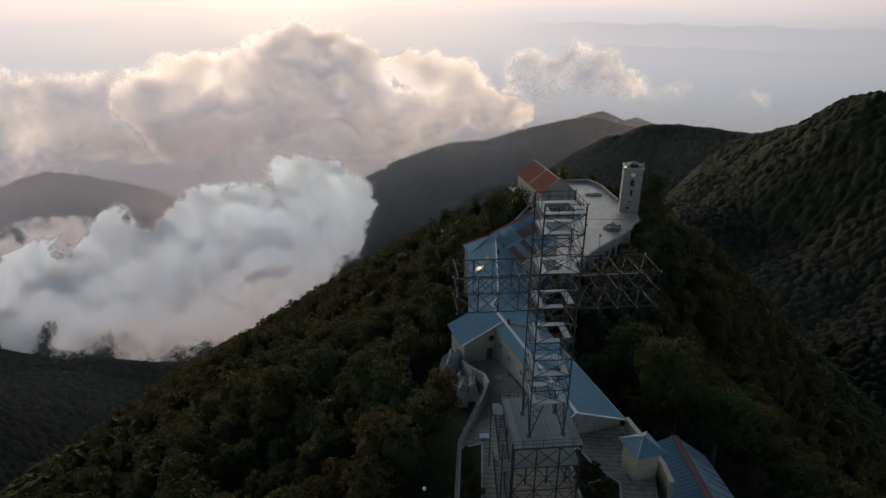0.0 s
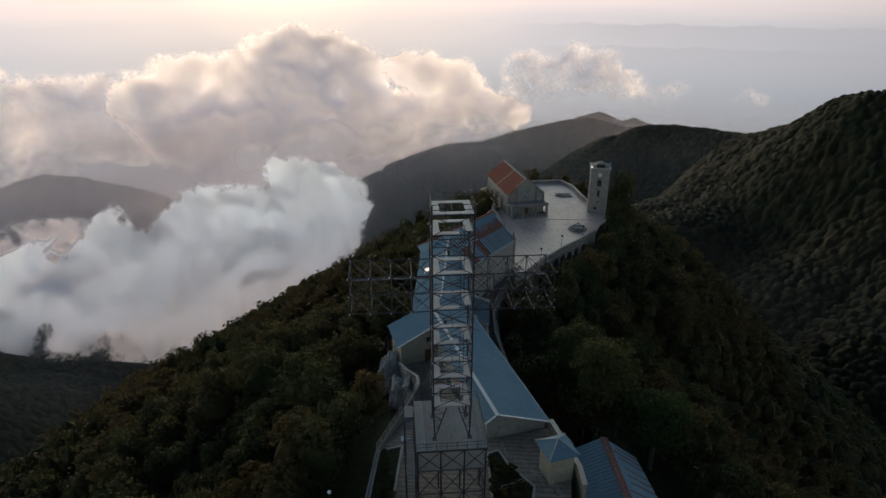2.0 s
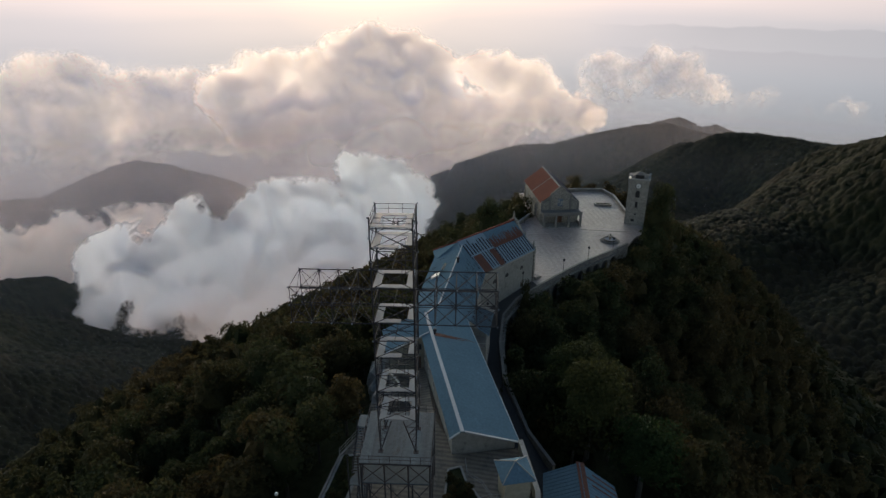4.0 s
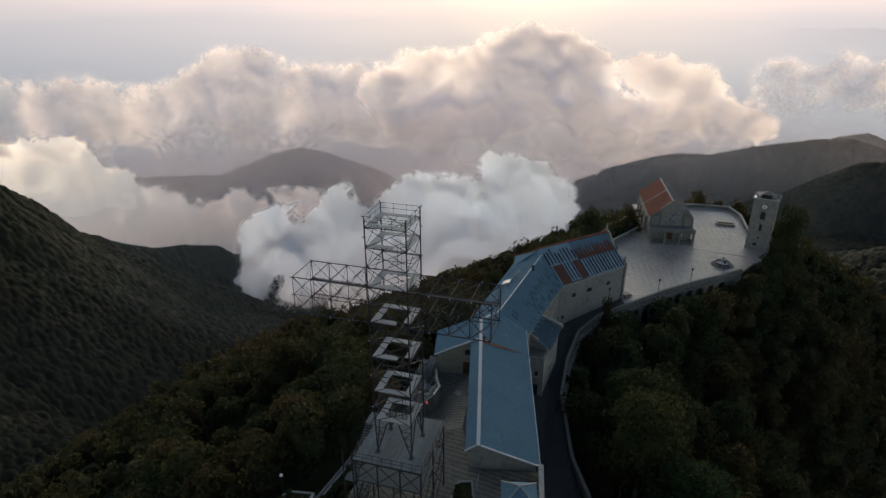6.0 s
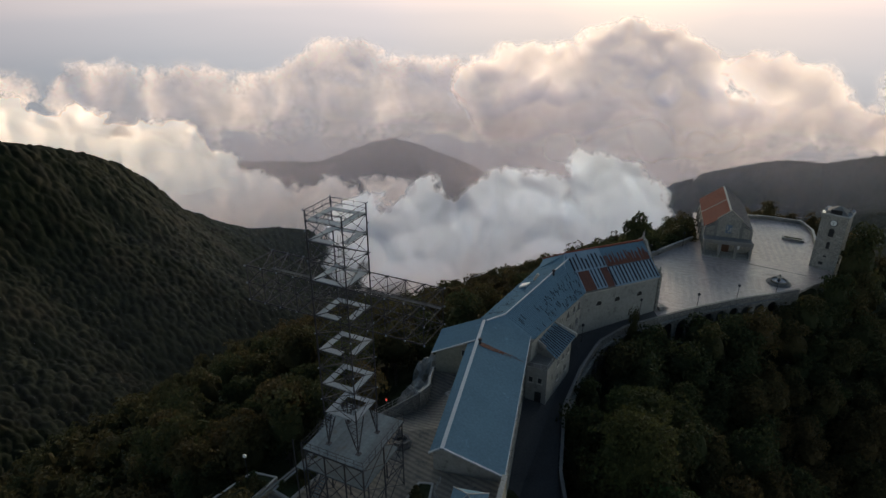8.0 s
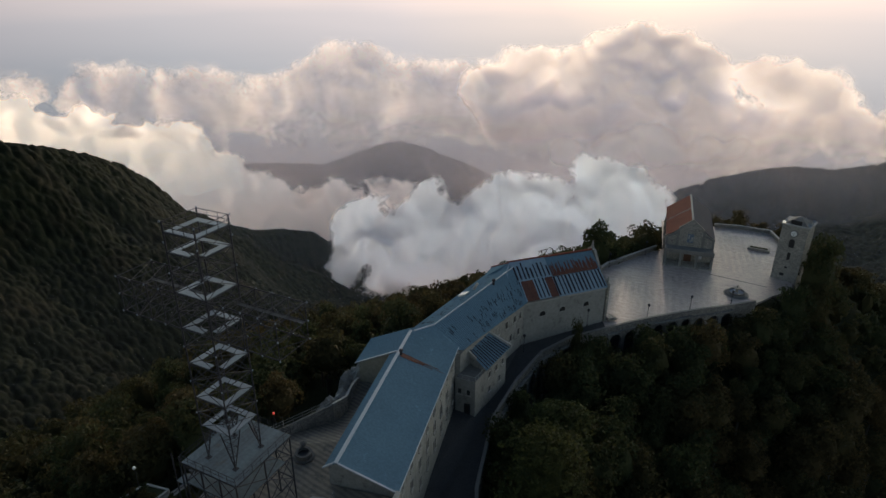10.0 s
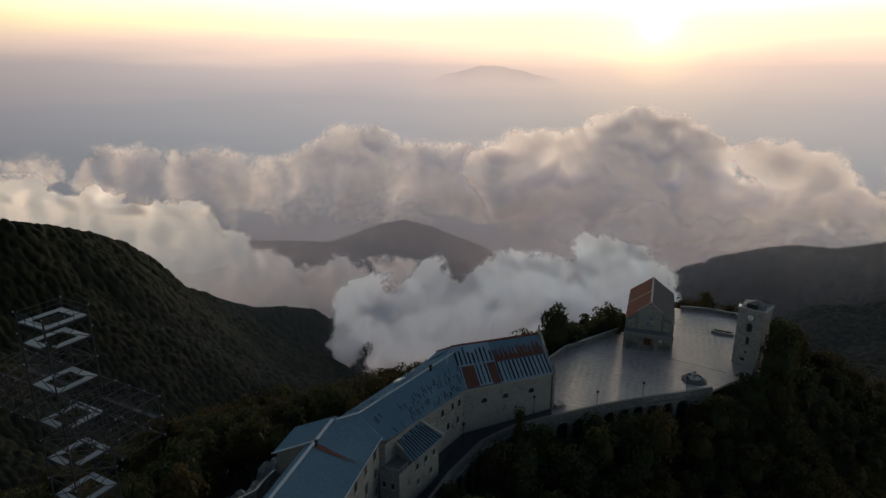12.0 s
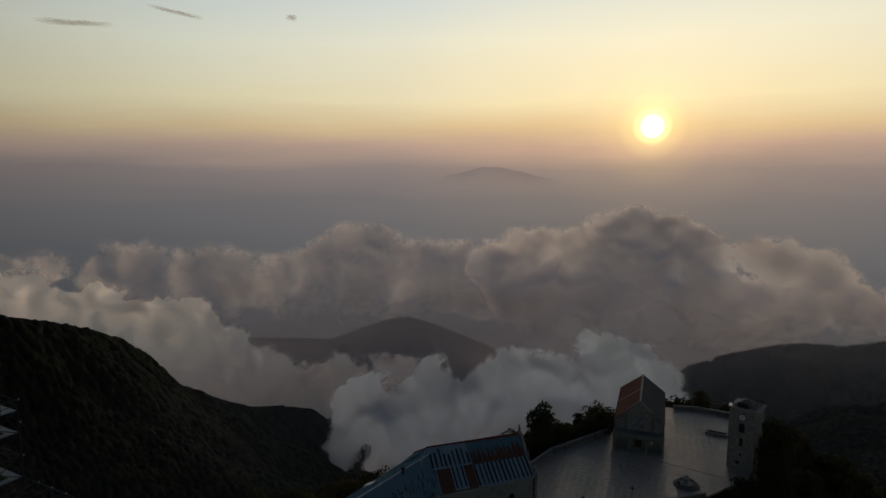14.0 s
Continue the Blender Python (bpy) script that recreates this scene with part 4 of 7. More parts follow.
def window(parent, m, w, h, sill=True, arched=False, frame_mat=None, bars=False):
    """A window set in a wall: m stands at the middle of its sill, y pointing out of the wall."""
    bm = bmesh.new()
    if arched:
        pts = [(-w / 2, 0), (w / 2, 0), (w / 2, h - w / 2)] + [(w / 2 * math.cos(a), h - w / 2 + w / 2 * math.sin(a)) for a in np.linspace(0.3, math.pi - 0.3, 7)] + [(-w / 2, h - w / 2)]
    else:
        pts = [(-w / 2, 0), (w / 2, 0), (w / 2, h), (-w / 2, h)]

    def ring(grow, y0, y1, mat_, name, hollow):
        b = bmesh.new()
        cx, cz = 0, h / 2
        outer = [(cx + (x - cx) * (1 + 2 * grow / w), cz + (z - cz) * (1 + 2 * grow / h)) for x, z in pts]
        if hollow:
            for (o0, o1, i0, i1) in zip(outer, outer[1:] + outer[:1], pts, pts[1:] + pts[:1]):
                vs = [b.verts.new((p[0], y, p[1])) for y in (y0, y1) for p in (o0, o1, i1, i0)]
                for f in ((4, 5, 6, 7), (0, 1, 5, 4), (2, 3, 7, 6), (3, 2, 1, 0)):
                    b.faces.new([vs[k] for k in f])
        else:
            vs0 = [b.verts.new((p[0], y0, p[1])) for p in outer]
            vs1 = [b.verts.new((p[0], y1, p[1])) for p in outer]
            b.faces.new(vs1)
            b.faces.new(vs0[::-1])
            for k in range(len(vs0)):
                b.faces.new((vs0[k], vs0[(k + 1) % len(vs0)], vs1[(k + 1) % len(vs0)], vs1[k]))
        bmesh.ops.recalc_face_normals(b, faces=b.faces)
        ob = part(name, b, mat_, parent)
        ob.matrix_basis = m
        return ob
    win = ring(0.0, -0.05, 0.012, DARK, "window", False)
    win["label"] = "dark window with a pale surround"
    f = ring(0.12, -0.02, 0.06, frame_mat or COPING, "frame", True)
    f.parent, f.matrix_basis = win, Matrix()
    if sill:
        s = part("sill", boxed(-w / 2 - 0.2, w / 2 + 0.2, 0, 0.18, -0.26, -0.13), COPING, win)
        s.matrix_basis = Matrix()
    if not bars:
        return win
    bar_mesh = part("mullion", boxed(-0.04, 0.04, 0.013, 0.045, 0.02, h - (w / 2 if arched else 0.02)), PALE_ROOF, win)
    bar_mesh.matrix_basis = Matrix()
    return win


def on_wall(a, b, s, z, out=1):
    """Pose on an upright wall from plan point a to b, s metres along at height z, y pointing to the right-hand side of the walk from a to b."""
    a, b = Vector(a[:2]), Vector(b[:2])
    d = (b - a).normalized()
    n = Vector((d.y, -d.x)) * out
    p = a + d * s
    x = Vector((n.y, -n.x))
    return Matrix(((x.x, n.x, 0, p.x), (x.y, n.y, 0, p.y), (0, 0, 1, z), (0, 0, 0, 1)))


# ---- the long blue-roofed hospice ----
F0, D1 = Vector((15.8, 71.0)), Vector((-0.3495, 0.937)).normalized()
R1 = Vector((D1.y, -D1.x))


def b1(s, lat, z):
    p = F0 + D1 * s + R1 * lat
    return (p.x, p.y, z)


def hospice():
    t = thing("hospice_building", Matrix(), "long plastered hospice wing with a ribbed blue metal roof", "building")
    L, ridge, er, el = 34.5, 17.4, 14.25, 16.4
    foot = [b1(0.25, -1.35, 0), b1(0.25, 7.9, 0), b1(L, 7.9, 0), b1(L, -1.35, 0)]
    wall = prism(foot, -2.0, [16.2, 14.2, 14.2, 16.2])
    # gable top up to the ridge
    part("wall", wall, PLASTER, t)
    part("gable", slab_gable(b1(0.25, -1.35, 16.1), b1(0.25, 0, 17.2), b1(0.25, 7.9, 14.1), D1, L - 0.3), PLASTER, t)
    part("roof", rib_sheet(b1(-0.35, 0, ridge), b1(L + 0.2, 0, ridge - 0.1), b1(L + 0.8, 8.4, er), b1(-0.35, 8.4, er), 0.32, 0.04, 0.022), BLUE_ROOF, t, "faded blue ribbed metal roof slope")
    part("roof", rib_sheet(b1(-0.35, 0, ridge), b1(27.2, 0, ridge), b1(27.2, -1.75, el), b1(-0.35, -1.75, el), 0.32, 0.04, 0.022), BLUE_ROOF, t)
    part("ridge_cap", slab([b1(-0.4, -0.26, ridge + 0.1), b1(-0.4, 0.26, ridge + 0.1), b1(L - 1.0, 0.26, ridge + 0.06), b1(L - 1.0, -0.26, ridge + 0.06)], 0.12), PALE_ROOF, t, "pale grey ridge flashing")
    part("verge", slab([b1(-0.5, 0.35, ridge + 0.07), b1(-0.5, 8.5, er + 0.09), b1(-0.25, 8.5, er + 0.09), b1(-0.25, 0.35, ridge + 0.07)], 0.2), PALE_ROOF, t)
    part("verge", slab([b1(-0.5, -1.85, el + 0.04), b1(-0.5, -0.35, ridge + 0.04), b1(-0.25, -0.35, ridge + 0.04), b1(-0.25, -1.85, el + 0.04)], 0.2), PALE_ROOF, t)
    bar("gutter", b1(-0.3, 8.45, er - 0.06), b1(L + 0.5, 8.45, er - 0.06), 0.09, PALE_ROOF, t)
    # side wing under the same ridge
    part("wing_wall", prism([b1(27.0, -1.36, 0), b1(27.0, -7.5, 0), b1(34.3, -7.5, 0), b1(34.3, -1.36, 0)], 2.0, [16.3, 13.7, 13.7, 16.3]), OCHRE, t)
    part("wing_roof", rib_sheet(b1(26.7, -0.1, ridge - 0.05), b1(34.6, -0.1, ridge - 0.1), b1(34.9, -8.2, 13.6), b1(26.7, -8.2, 13.6), 0.4, 0.045, 0.025), BLUE_ROOF, t)
    part("verge", slab([b1(26.55, -8.2, 13.68), b1(26.55, -0.4, ridge + 0.0), b1(26.8, -0.4, ridge + 0.0), b1(26.8, -8.2, 13.68)], 0.18), PALE_ROOF, t)
    # openings of the tall road side
    a, b = b1(0.25, 7.9, 0), b1(L, 7.9, 0)
    for row, z in enumerate((11.3, 7.6, 3.9)):
        for i in range(8):
            window(t, on_wall(a, b, 2.6 + i * 4.25, z), 1.05, 1.75)
    # openings of the court side
    a, b = b1(0.25, -1.35, 0), b1(27.0, -1.35, 0)
    for s, z in ((5, 14.2), (10, 14.0), (15.5, 13.4), (20.5, 13.0), (24.5, 13.0)):
        window(t, on_wall(a, b, s, z, -1), 0.9, 1.1)
    m = on_wall(b1(27.0, -1.36, 0), b1(27.0, -7.5, 0), 1.1, 9.6, 1)
    door = part("door", boxed(-0.6, 0.6, -0.05, 0.06, 0, 2.5), WOOD, t, "dark brown wooden door")
    door.matrix_basis = m
    part("handle", boxed(0.4, 0.46, 0.06, 0.13, 1.0, 1.16), STEEL, door)
    m = on_wall(b1(27.0, -1.36, 0), b1(27.0, -7.5, 0), 0.9, 13.6, 1)
    window(t, m, 1.0, 1.1, sill=False)
    # chimney flue on the ridge with its rust run
    part("flue", turned(((0.22, 0), (0.22, 0.9), (0.36, 0.92), (0.30, 1.15), (0.05, 1.25)), 10, at=(*b1(26.0, 0.55, 17.1)[:2], 17.0)), STEEL, t, "rusty metal flue")
    for k in range(7):
        q, w = 25.45 + 0.17 * k, 0.05 + 0.03 * (k % 3)
        end = (3.4, 6.0, 4.6, 8.1, 5.2, 7.0, 2.6)[k]
        zz = lambda lat: ridge + 0.03 - (ridge - er) / 8.4 * lat
        part("rust_run", slab([b1(q - w, 0.5, zz(0.5)), b1(q + w, 0.5, zz(0.5)), b1(q + w * 0.6 + 0.04 * end, end, zz(end)), b1(q - w * 0.6 + 0.04 * end, end, zz(end))], 0.02), RUSTY, t, "strip of rust down the roof")
    return t


def slab_gable(a, top, b, d, depth):
    """Wall triangle pieces from eave to ridge, run back under the roof."""
    bm = bmesh.new()
    front = [bm.verts.new(p) for p in (a, top, b)]
    back = [bm.verts.new((p[0] + d.x * depth, p[1] + d.y * depth, p[2])) for p in (a, top, b)]
    bm.faces.new(front)
    bm.faces.new(back[::-1])
    for i in range(3):
        j = (i + 1) % 3
        bm.faces.new((front[i], back[i], back[j], front[j]))
    bmesh.ops.recalc_face_normals(bm, faces=bm.faces)
    return bm


hospice()


# ---- the middle wing ----
def middle_wing():
    t = thing("middle_wing", Matrix(), "middle wing with a streaked blue metal gable roof", "building")
    part("wall", prism([(0.4, 104.5), (4.3, 103.3), (11.5, 107.4), (11.4, 132.6), (5.5, 138), (-0.4, 136)], -1.5, [13.2, 13.2, 12.4, 12.2, 12.2, 13.0]), PLASTER, t)
    part("roof_core", prism([(0.9, 106), (6, 106.5), (6.2, 131), (0.6, 131)], 12.6, [13.2, 16.3, 16.2, 13.2]), PLASTER, t)
    part("roof", rib_sheet((5.8, 107.0, 16.75), (5.9, 138.2, 16.6), (12.2, 132.4, 11.95), (12.1, 107.3, 13.6), 0.55, 0.06, 0.05), BLUE_ROOF, t, "blue metal roof slope with dark streaks")
    part("roof", rib_sheet((5.8, 107.0, 16.76), (5.88, 138.0, 16.64), (-0.9, 138.0, 13.1), (-0.1, 107.5, 13.35), 0.55, 0.05, 0.03), BLUE_ROOF, t)
    part("roof", slab([(4.2, 102.6, 17.22), (-0.1, 103.6, 13.5), (-0.1, 107.5, 13.38), (5.8, 107.05, 16.79)], 0.1), BLUE_ROOF, t)
    part("roof", slab([(4.2, 102.6, 17.22), (5.8, 107.1, 16.78), (12.1, 107.3, 13.65), (11.9, 106.2, 14.1)], 0.1), BLUE_ROOF, t)
    bar("ridge_cap", (4.4, 102.8, 17.2), (5.8, 107.1, 16.8), 0.16, PALE_ROOF, t)
    bar("ridge_cap", (5.8, 107.1, 16.8), (5.9, 138.0, 16.68), 0.14, PALE_ROOF, t)
    # dark streaks where the ribs have worn
    rng = random.Random(4)
    for k in range(110):
        s = 0.05 + 0.92 * (k // 2 + rng.uniform(-0.2, 0.2)) / 55
        a1 = rng.uniform(0.45, 0.70) if k % 2 else rng.uniform(0.78, 0.99)
        a0 = a1 - rng.uniform(0.06, 0.2)
        if rng.random() < (0.25 if s > 0.35 else 0.7):
            continue
        p = [lerp(lerp((5.8, 107.0, 16.75), (5.9, 138.2, 16.6), s), lerp((12.1, 107.3, 13.6), (12.2, 132.4, 11.95), s), q) for q in (a0, a1)]
        w = rng.uniform(0.045, 0.085)
        part("streak", slab([(p[0][0], p[0][1] - w, p[0][2] + 0.13), (p[0][0], p[0][1] + w, p[0][2] + 0.13), (p[1][0], p[1][1] + w, p[1][2] + 0.13), (p[1][0], p[1][1] - w, p[1][2] + 0.13)], 0.02), STREAK, t)
    for k in range(46):
        s, a0 = rng.uniform(0.03, 0.95), rng.uniform(0.15, 0.8)
        p = [lerp(lerp((5.8, 107.0, 16.76), (5.88, 138.0, 16.64), s), lerp((-0.1, 107.5, 13.35), (-0.9, 138.0, 13.1), s), q) for q in (a0, a0 + rng.uniform(0.06, 0.18))]
        part("streak", slab([(p[0][0], p[0][1] - 0.05, p[0][2] + 0.05), (p[0][0], p[0][1] + 0.06, p[0][2] + 0.05), (p[1][0], p[1][1] + 0.06, p[1][2] + 0.05), (p[1][0], p[1][1] - 0.05, p[1][2] + 0.05)], 0.02), STREAK, t)
    for y, z in ((121.5, 9.2), (125, 9.0), (128.5, 8.8), (131, 8.5), (123, 5.2), (127, 5.0), (130.5, 4.8)):
        window(t, on_wall((11.47, 107.4), (11.4, 132.6), y - 107.4, z, 1), 0.9, 1.5)
    part("flue", turned(((0.25, 0), (0.25, 1.0), (0.4, 1.02), (0.36, 1.3), (0.05, 1.4)), 10, at=(6.3, 128.0, 16.3)), STEEL, t, "rusty metal flue")
    # skylight hood on the valley side
    part("skylight", slab([(1.2, 122.2, 14.8), (2.9, 122.2, 15.6), (2.9, 123.9, 15.6), (1.2, 123.9, 14.8)], 0.4), WHITE, t, "pale glossy roof hood")
    bar("pipe", (3.2, 125.2, 15.6), (3.9, 125.6, 17.0), 0.28, STONE, t, 8)
    return t


middle_wing()


# ---- the old sanctuary church with a patched roof ----
def sanctuary():
    t = thing("old_sanctuary", Matrix(), "old sanctuary church with a patched, rust-streaked metal roof", "church")
    r0, r1, e0, e1 = (4.6, 137.6, 17.1), (16.9, 155.0, 17.0), (11.6, 132.0, 11.7), (22.95, 151.4, 10.75)
    l0, l1 = (-2.2, 142.0, 12.4), (10.9, 159.0, 11.0)
    part("wall", prism([(11.3, 132.3), (22.6, 151.3), (11.2, 158.6), (-1.6, 142.0)], -2.0, [11.5, 10.6, 10.7, 12.2]), PLASTER, t, "cracked grey plaster wall")
    part("roof_core", prism([(11.3, 132.6), (22.3, 151.2), (16.8, 154.7), (5.0, 137.8)], 10.4, [11.4, 10.6, 16.7, 16.8]), PLASTER, t)
    part("roof_core", prism([(5.0, 138.2), (16.6, 154.6), (11.2, 158.2), (-1.4, 142.2)], 10.4, [16.8, 16.7, 10.8, 12.2]), PLASTER, t)
    # sheets of the slope over the road, upper and lower rows
    n = 22
    rng = random.Random(11)
    for i in range(n):
        s0, s1 = i / n, (i + 1) / n
        tall = 0.28 if i < 9 else 0.0
        up = [lerp(r0, r1, s0), lerp(r0, r1, s1), lerp(e0, e1, s1), lerp(e0, e1, s0)]
        mid0, mid1 = lerp(up[0], up[3], 0.52), lerp(up[1], up[2], 0.52)
        lift = lambda p, h: (p[0], p[1], p[2] + h)
        upper_mat, lower_mat = PALE_BLUE if i < 9 else BLUE_ROOF, PALE_BLUE
        if i in (7, 8) or i in (1, 2, 3):
            lower_mat = RUSTY
        u = part("upper_sheet", rib_sheet(lift(up[0], 0.16 + tall), lift(up[1], 0.16 + tall), lift(mid1, 0.14 + tall), lift(mid0, 0.14 + tall), 0.97, 0.07, 0.04), upper_mat, t)
        low = part("lower_sheet", rib_sheet(lift(mid0, 0.06 + tall), lift(mid1, 0.06 + tall), lift(up[2], 0.06 + tall), lift(up[3], 0.06 + tall), 0.97, 0.07, 0.04), lower_mat, t)
        for row, (pa, pb, ma, mb, q0, q1) in enumerate(((up[0], up[1], mid0, mid1, 0.12 if i < 9 else 0.35, 0.95), (mid0, mid1, up[3], up[2], 0.0, 0.96))):
            if row == 1 and lower_mat is RUSTY:
                continue
            for k in (0.48 + rng.uniform(-0.06, 0.06),):
                a = lerp(lerp(pa, pb, k), lerp(ma, mb, k), q0 + rng.uniform(0, 0.35) * (row == 0))
                b = lerp(lerp(pa, pb, k), lerp(ma, mb, k), q1)
                h = (0.245 if row == 0 else 0.15) + tall
                w = rng.uniform(0.15, 0.22)
                dx, dy = 0.55 * w, 0.82 * w
                part("rust_streak", slab([(a[0] - dx, a[1] - dy, a[2] + h), (a[0] + dx, a[1] + dy, a[2] + h), (b[0] + dx, b[1] + dy, b[2] + h), (b[0] - dx, b[1] - dy, b[2] + h)], 0.02), RUSTY if row == 0 and i > 8 else STREAK, t)
    rust_a, rust_b = lerp(lerp(r0, r1, 0.43), lerp(e0, e1, 0.43), 0.40), lerp(lerp(r0, r1, 0.97), lerp(e0, e1, 0.97), 0.40)
    rust_c, rust_d = lerp(lerp(r0, r1, 0.97), lerp(e0, e1, 0.97), 0.515), lerp(lerp(r0, r1, 0.43), lerp(e0, e1, 0.43), 0.515)
    for k in range(52):
        u = (k + rng.uniform(-0.3, 0.3)) / 52
        a = lerp(lerp(rust_a, rust_b, u), lerp(rust_d, rust_c, u), rng.uniform(-2.2, 0.3))
        b = lerp(rust_d, rust_c, u)
        w = rng.uniform(0.06, 0.13)
        part("rust_patch", slab([(a[0] - 0.4 * w, a[1] - 0.6 * w, a[2] + 0.24), (a[0] + 0.4 * w, a[1] + 0.6 * w, a[2] + 0.24), (b[0] + w, b[1] + 1.4 * w, b[2] + 0.24), (b[0] - w, b[1] - 1.4 * w, b[2] + 0.24)], 0.02), RUSTY, t)
    part("roof", rib_sheet((*r0[:2], r0[2] + 0.15), (*r1[:2], r1[2] + 0.15), l1, l0, 0.5, 0.07, 0.05), TERRACOTTA, t, "rust-red far slope of the roof")
    # hipped end over the middle wing
    part("hip", slab([(4.6, 137.6, 17.22), (-2.3, 142.2, 12.5), (-0.92, 137.2, 13.2)], 0.1), BLUE_ROOF, t)
    part("hip", slab([(4.6, 137.6, 17.22), (-0.92, 137.2, 13.2), (0.2, 135.0, 13.75), (5.88, 135.0, 16.68), (5.9, 138.0, 16.7)], 0.08), BLUE_ROOF, t)
    part("hip", slab([(4.6, 137.6, 17.3), (11.8, 131.8, 11.8), (10.6, 129.6, 12.9), (5.9, 134.0, 16.75)], 0.1), PALE_BLUE, t, "pale blue flashing in the valley of the roofs")
    bar("ridge_cap", (4.6, 137.6, 17.45), (*r1[:2], 17.35), 0.24, TERRACOTTA, t)
    bar("ridge_cap", (4.6, 137.6, 17.3), (-2.3, 142.1, 12.6), 0.2, TERRACOTTA, t)
    bar("finial_pole", (4.8, 137.8, 17.3), (4.8, 137.8, 19.0), 0.03, STEEL, t)
    # walls' lunettes and the lamp on the road side
    for s, z in ((5.2, 7.3), (10.4, 7.2), (16.9, 7.0)):
        window(t, on_wall((11.3, 132.3), (22.6, 151.3), s, z, 1), 1.5, 1.15, sill=False, arched=True)
    part("cornice", slab([(11.45, 132.0, 11.5), (22.85, 151.2, 10.62), (22.3, 151.5, 10.62), (10.9, 132.3, 11.5)], 0.35), COPING, t)
    # facade towards the square: a wall rising over the roof with pinnacles
    fa, fb, fc = Vector((22.9, 151.6)), Vector((10.6, 158.9)), Vector((16.95, 155.1))
    n2 = Vector((0.53, 0.848))
    def fp(q, z):
        p = fa + (fb - fa) * q
        return (p.x, p.y, z)
    bm = bmesh.new()
    prof = [(0, 0), (0, 11.2), (0.08, 11.9), (0.2, 12.6), (0.3, 14.6), (0.42, 17.2), (0.5, 18.0), (0.58, 17.2), (0.7, 14.6), (0.8, 12.6), (0.92, 11.9), (1, 11.2), (1, 0)]
    f = [bm.verts.new(fp(q, z)) for q, z in prof]
    b = [bm.verts.new((fp(q, z)[0] + n2.x * 0.6, fp(q, z)[1] + n2.y * 0.6, z)) for q, z in prof]
    bm.faces.new(f)
    bm.faces.new(b[::-1])
    for i in range(len(f)):
        j = (i + 1) % len(f)
        bm.faces.new((f[i], f[j], b[j], b[i]))
    bmesh.ops.recalc_face_normals(bm, faces=bm.faces)
    part("facade", bm, STONE, t, "stone gable facade with pinnacles")
    for q, z in ((0.04, 11.4), (0.5, 17.9), (0.96, 11.4), (0.24, 13.2)):
        p = fp(q, z)
        part("pinnacle", turned(((0.32, 0), (0.32, 0.35), (0.16, 0.45), (0.26, 0.8), (0.2, 1.1), (0.05, 1.6)), 8, at=(p[0] + n2.x * 0.3, p[1] + n2.y * 0.3, z)), STONE, t)
    # steps at the corner towards the square
    for i in range(5):
        part("step", boxed(-0.2, 2.6 - 0.42 * i, -1.2, 1.2, 0.18 * i, 0.18 * i + 0.18, pose(22.9, 153.0, 1.5, 0, 0, 60)), STONE, t)
    return t


PALE_BLUE = surface("pale_blue_sheet", (0.27, 0.36, 0.43), (0.20, 0.28, 0.35), 0.6, 0.0, big=0.3, fine=3, bump=0.1, depth=0.01)
PALE_BLUE.node_tree.nodes["Principled BSDF"].inputs["Specular IOR Level"].default_value = 0.0
sanctuary()


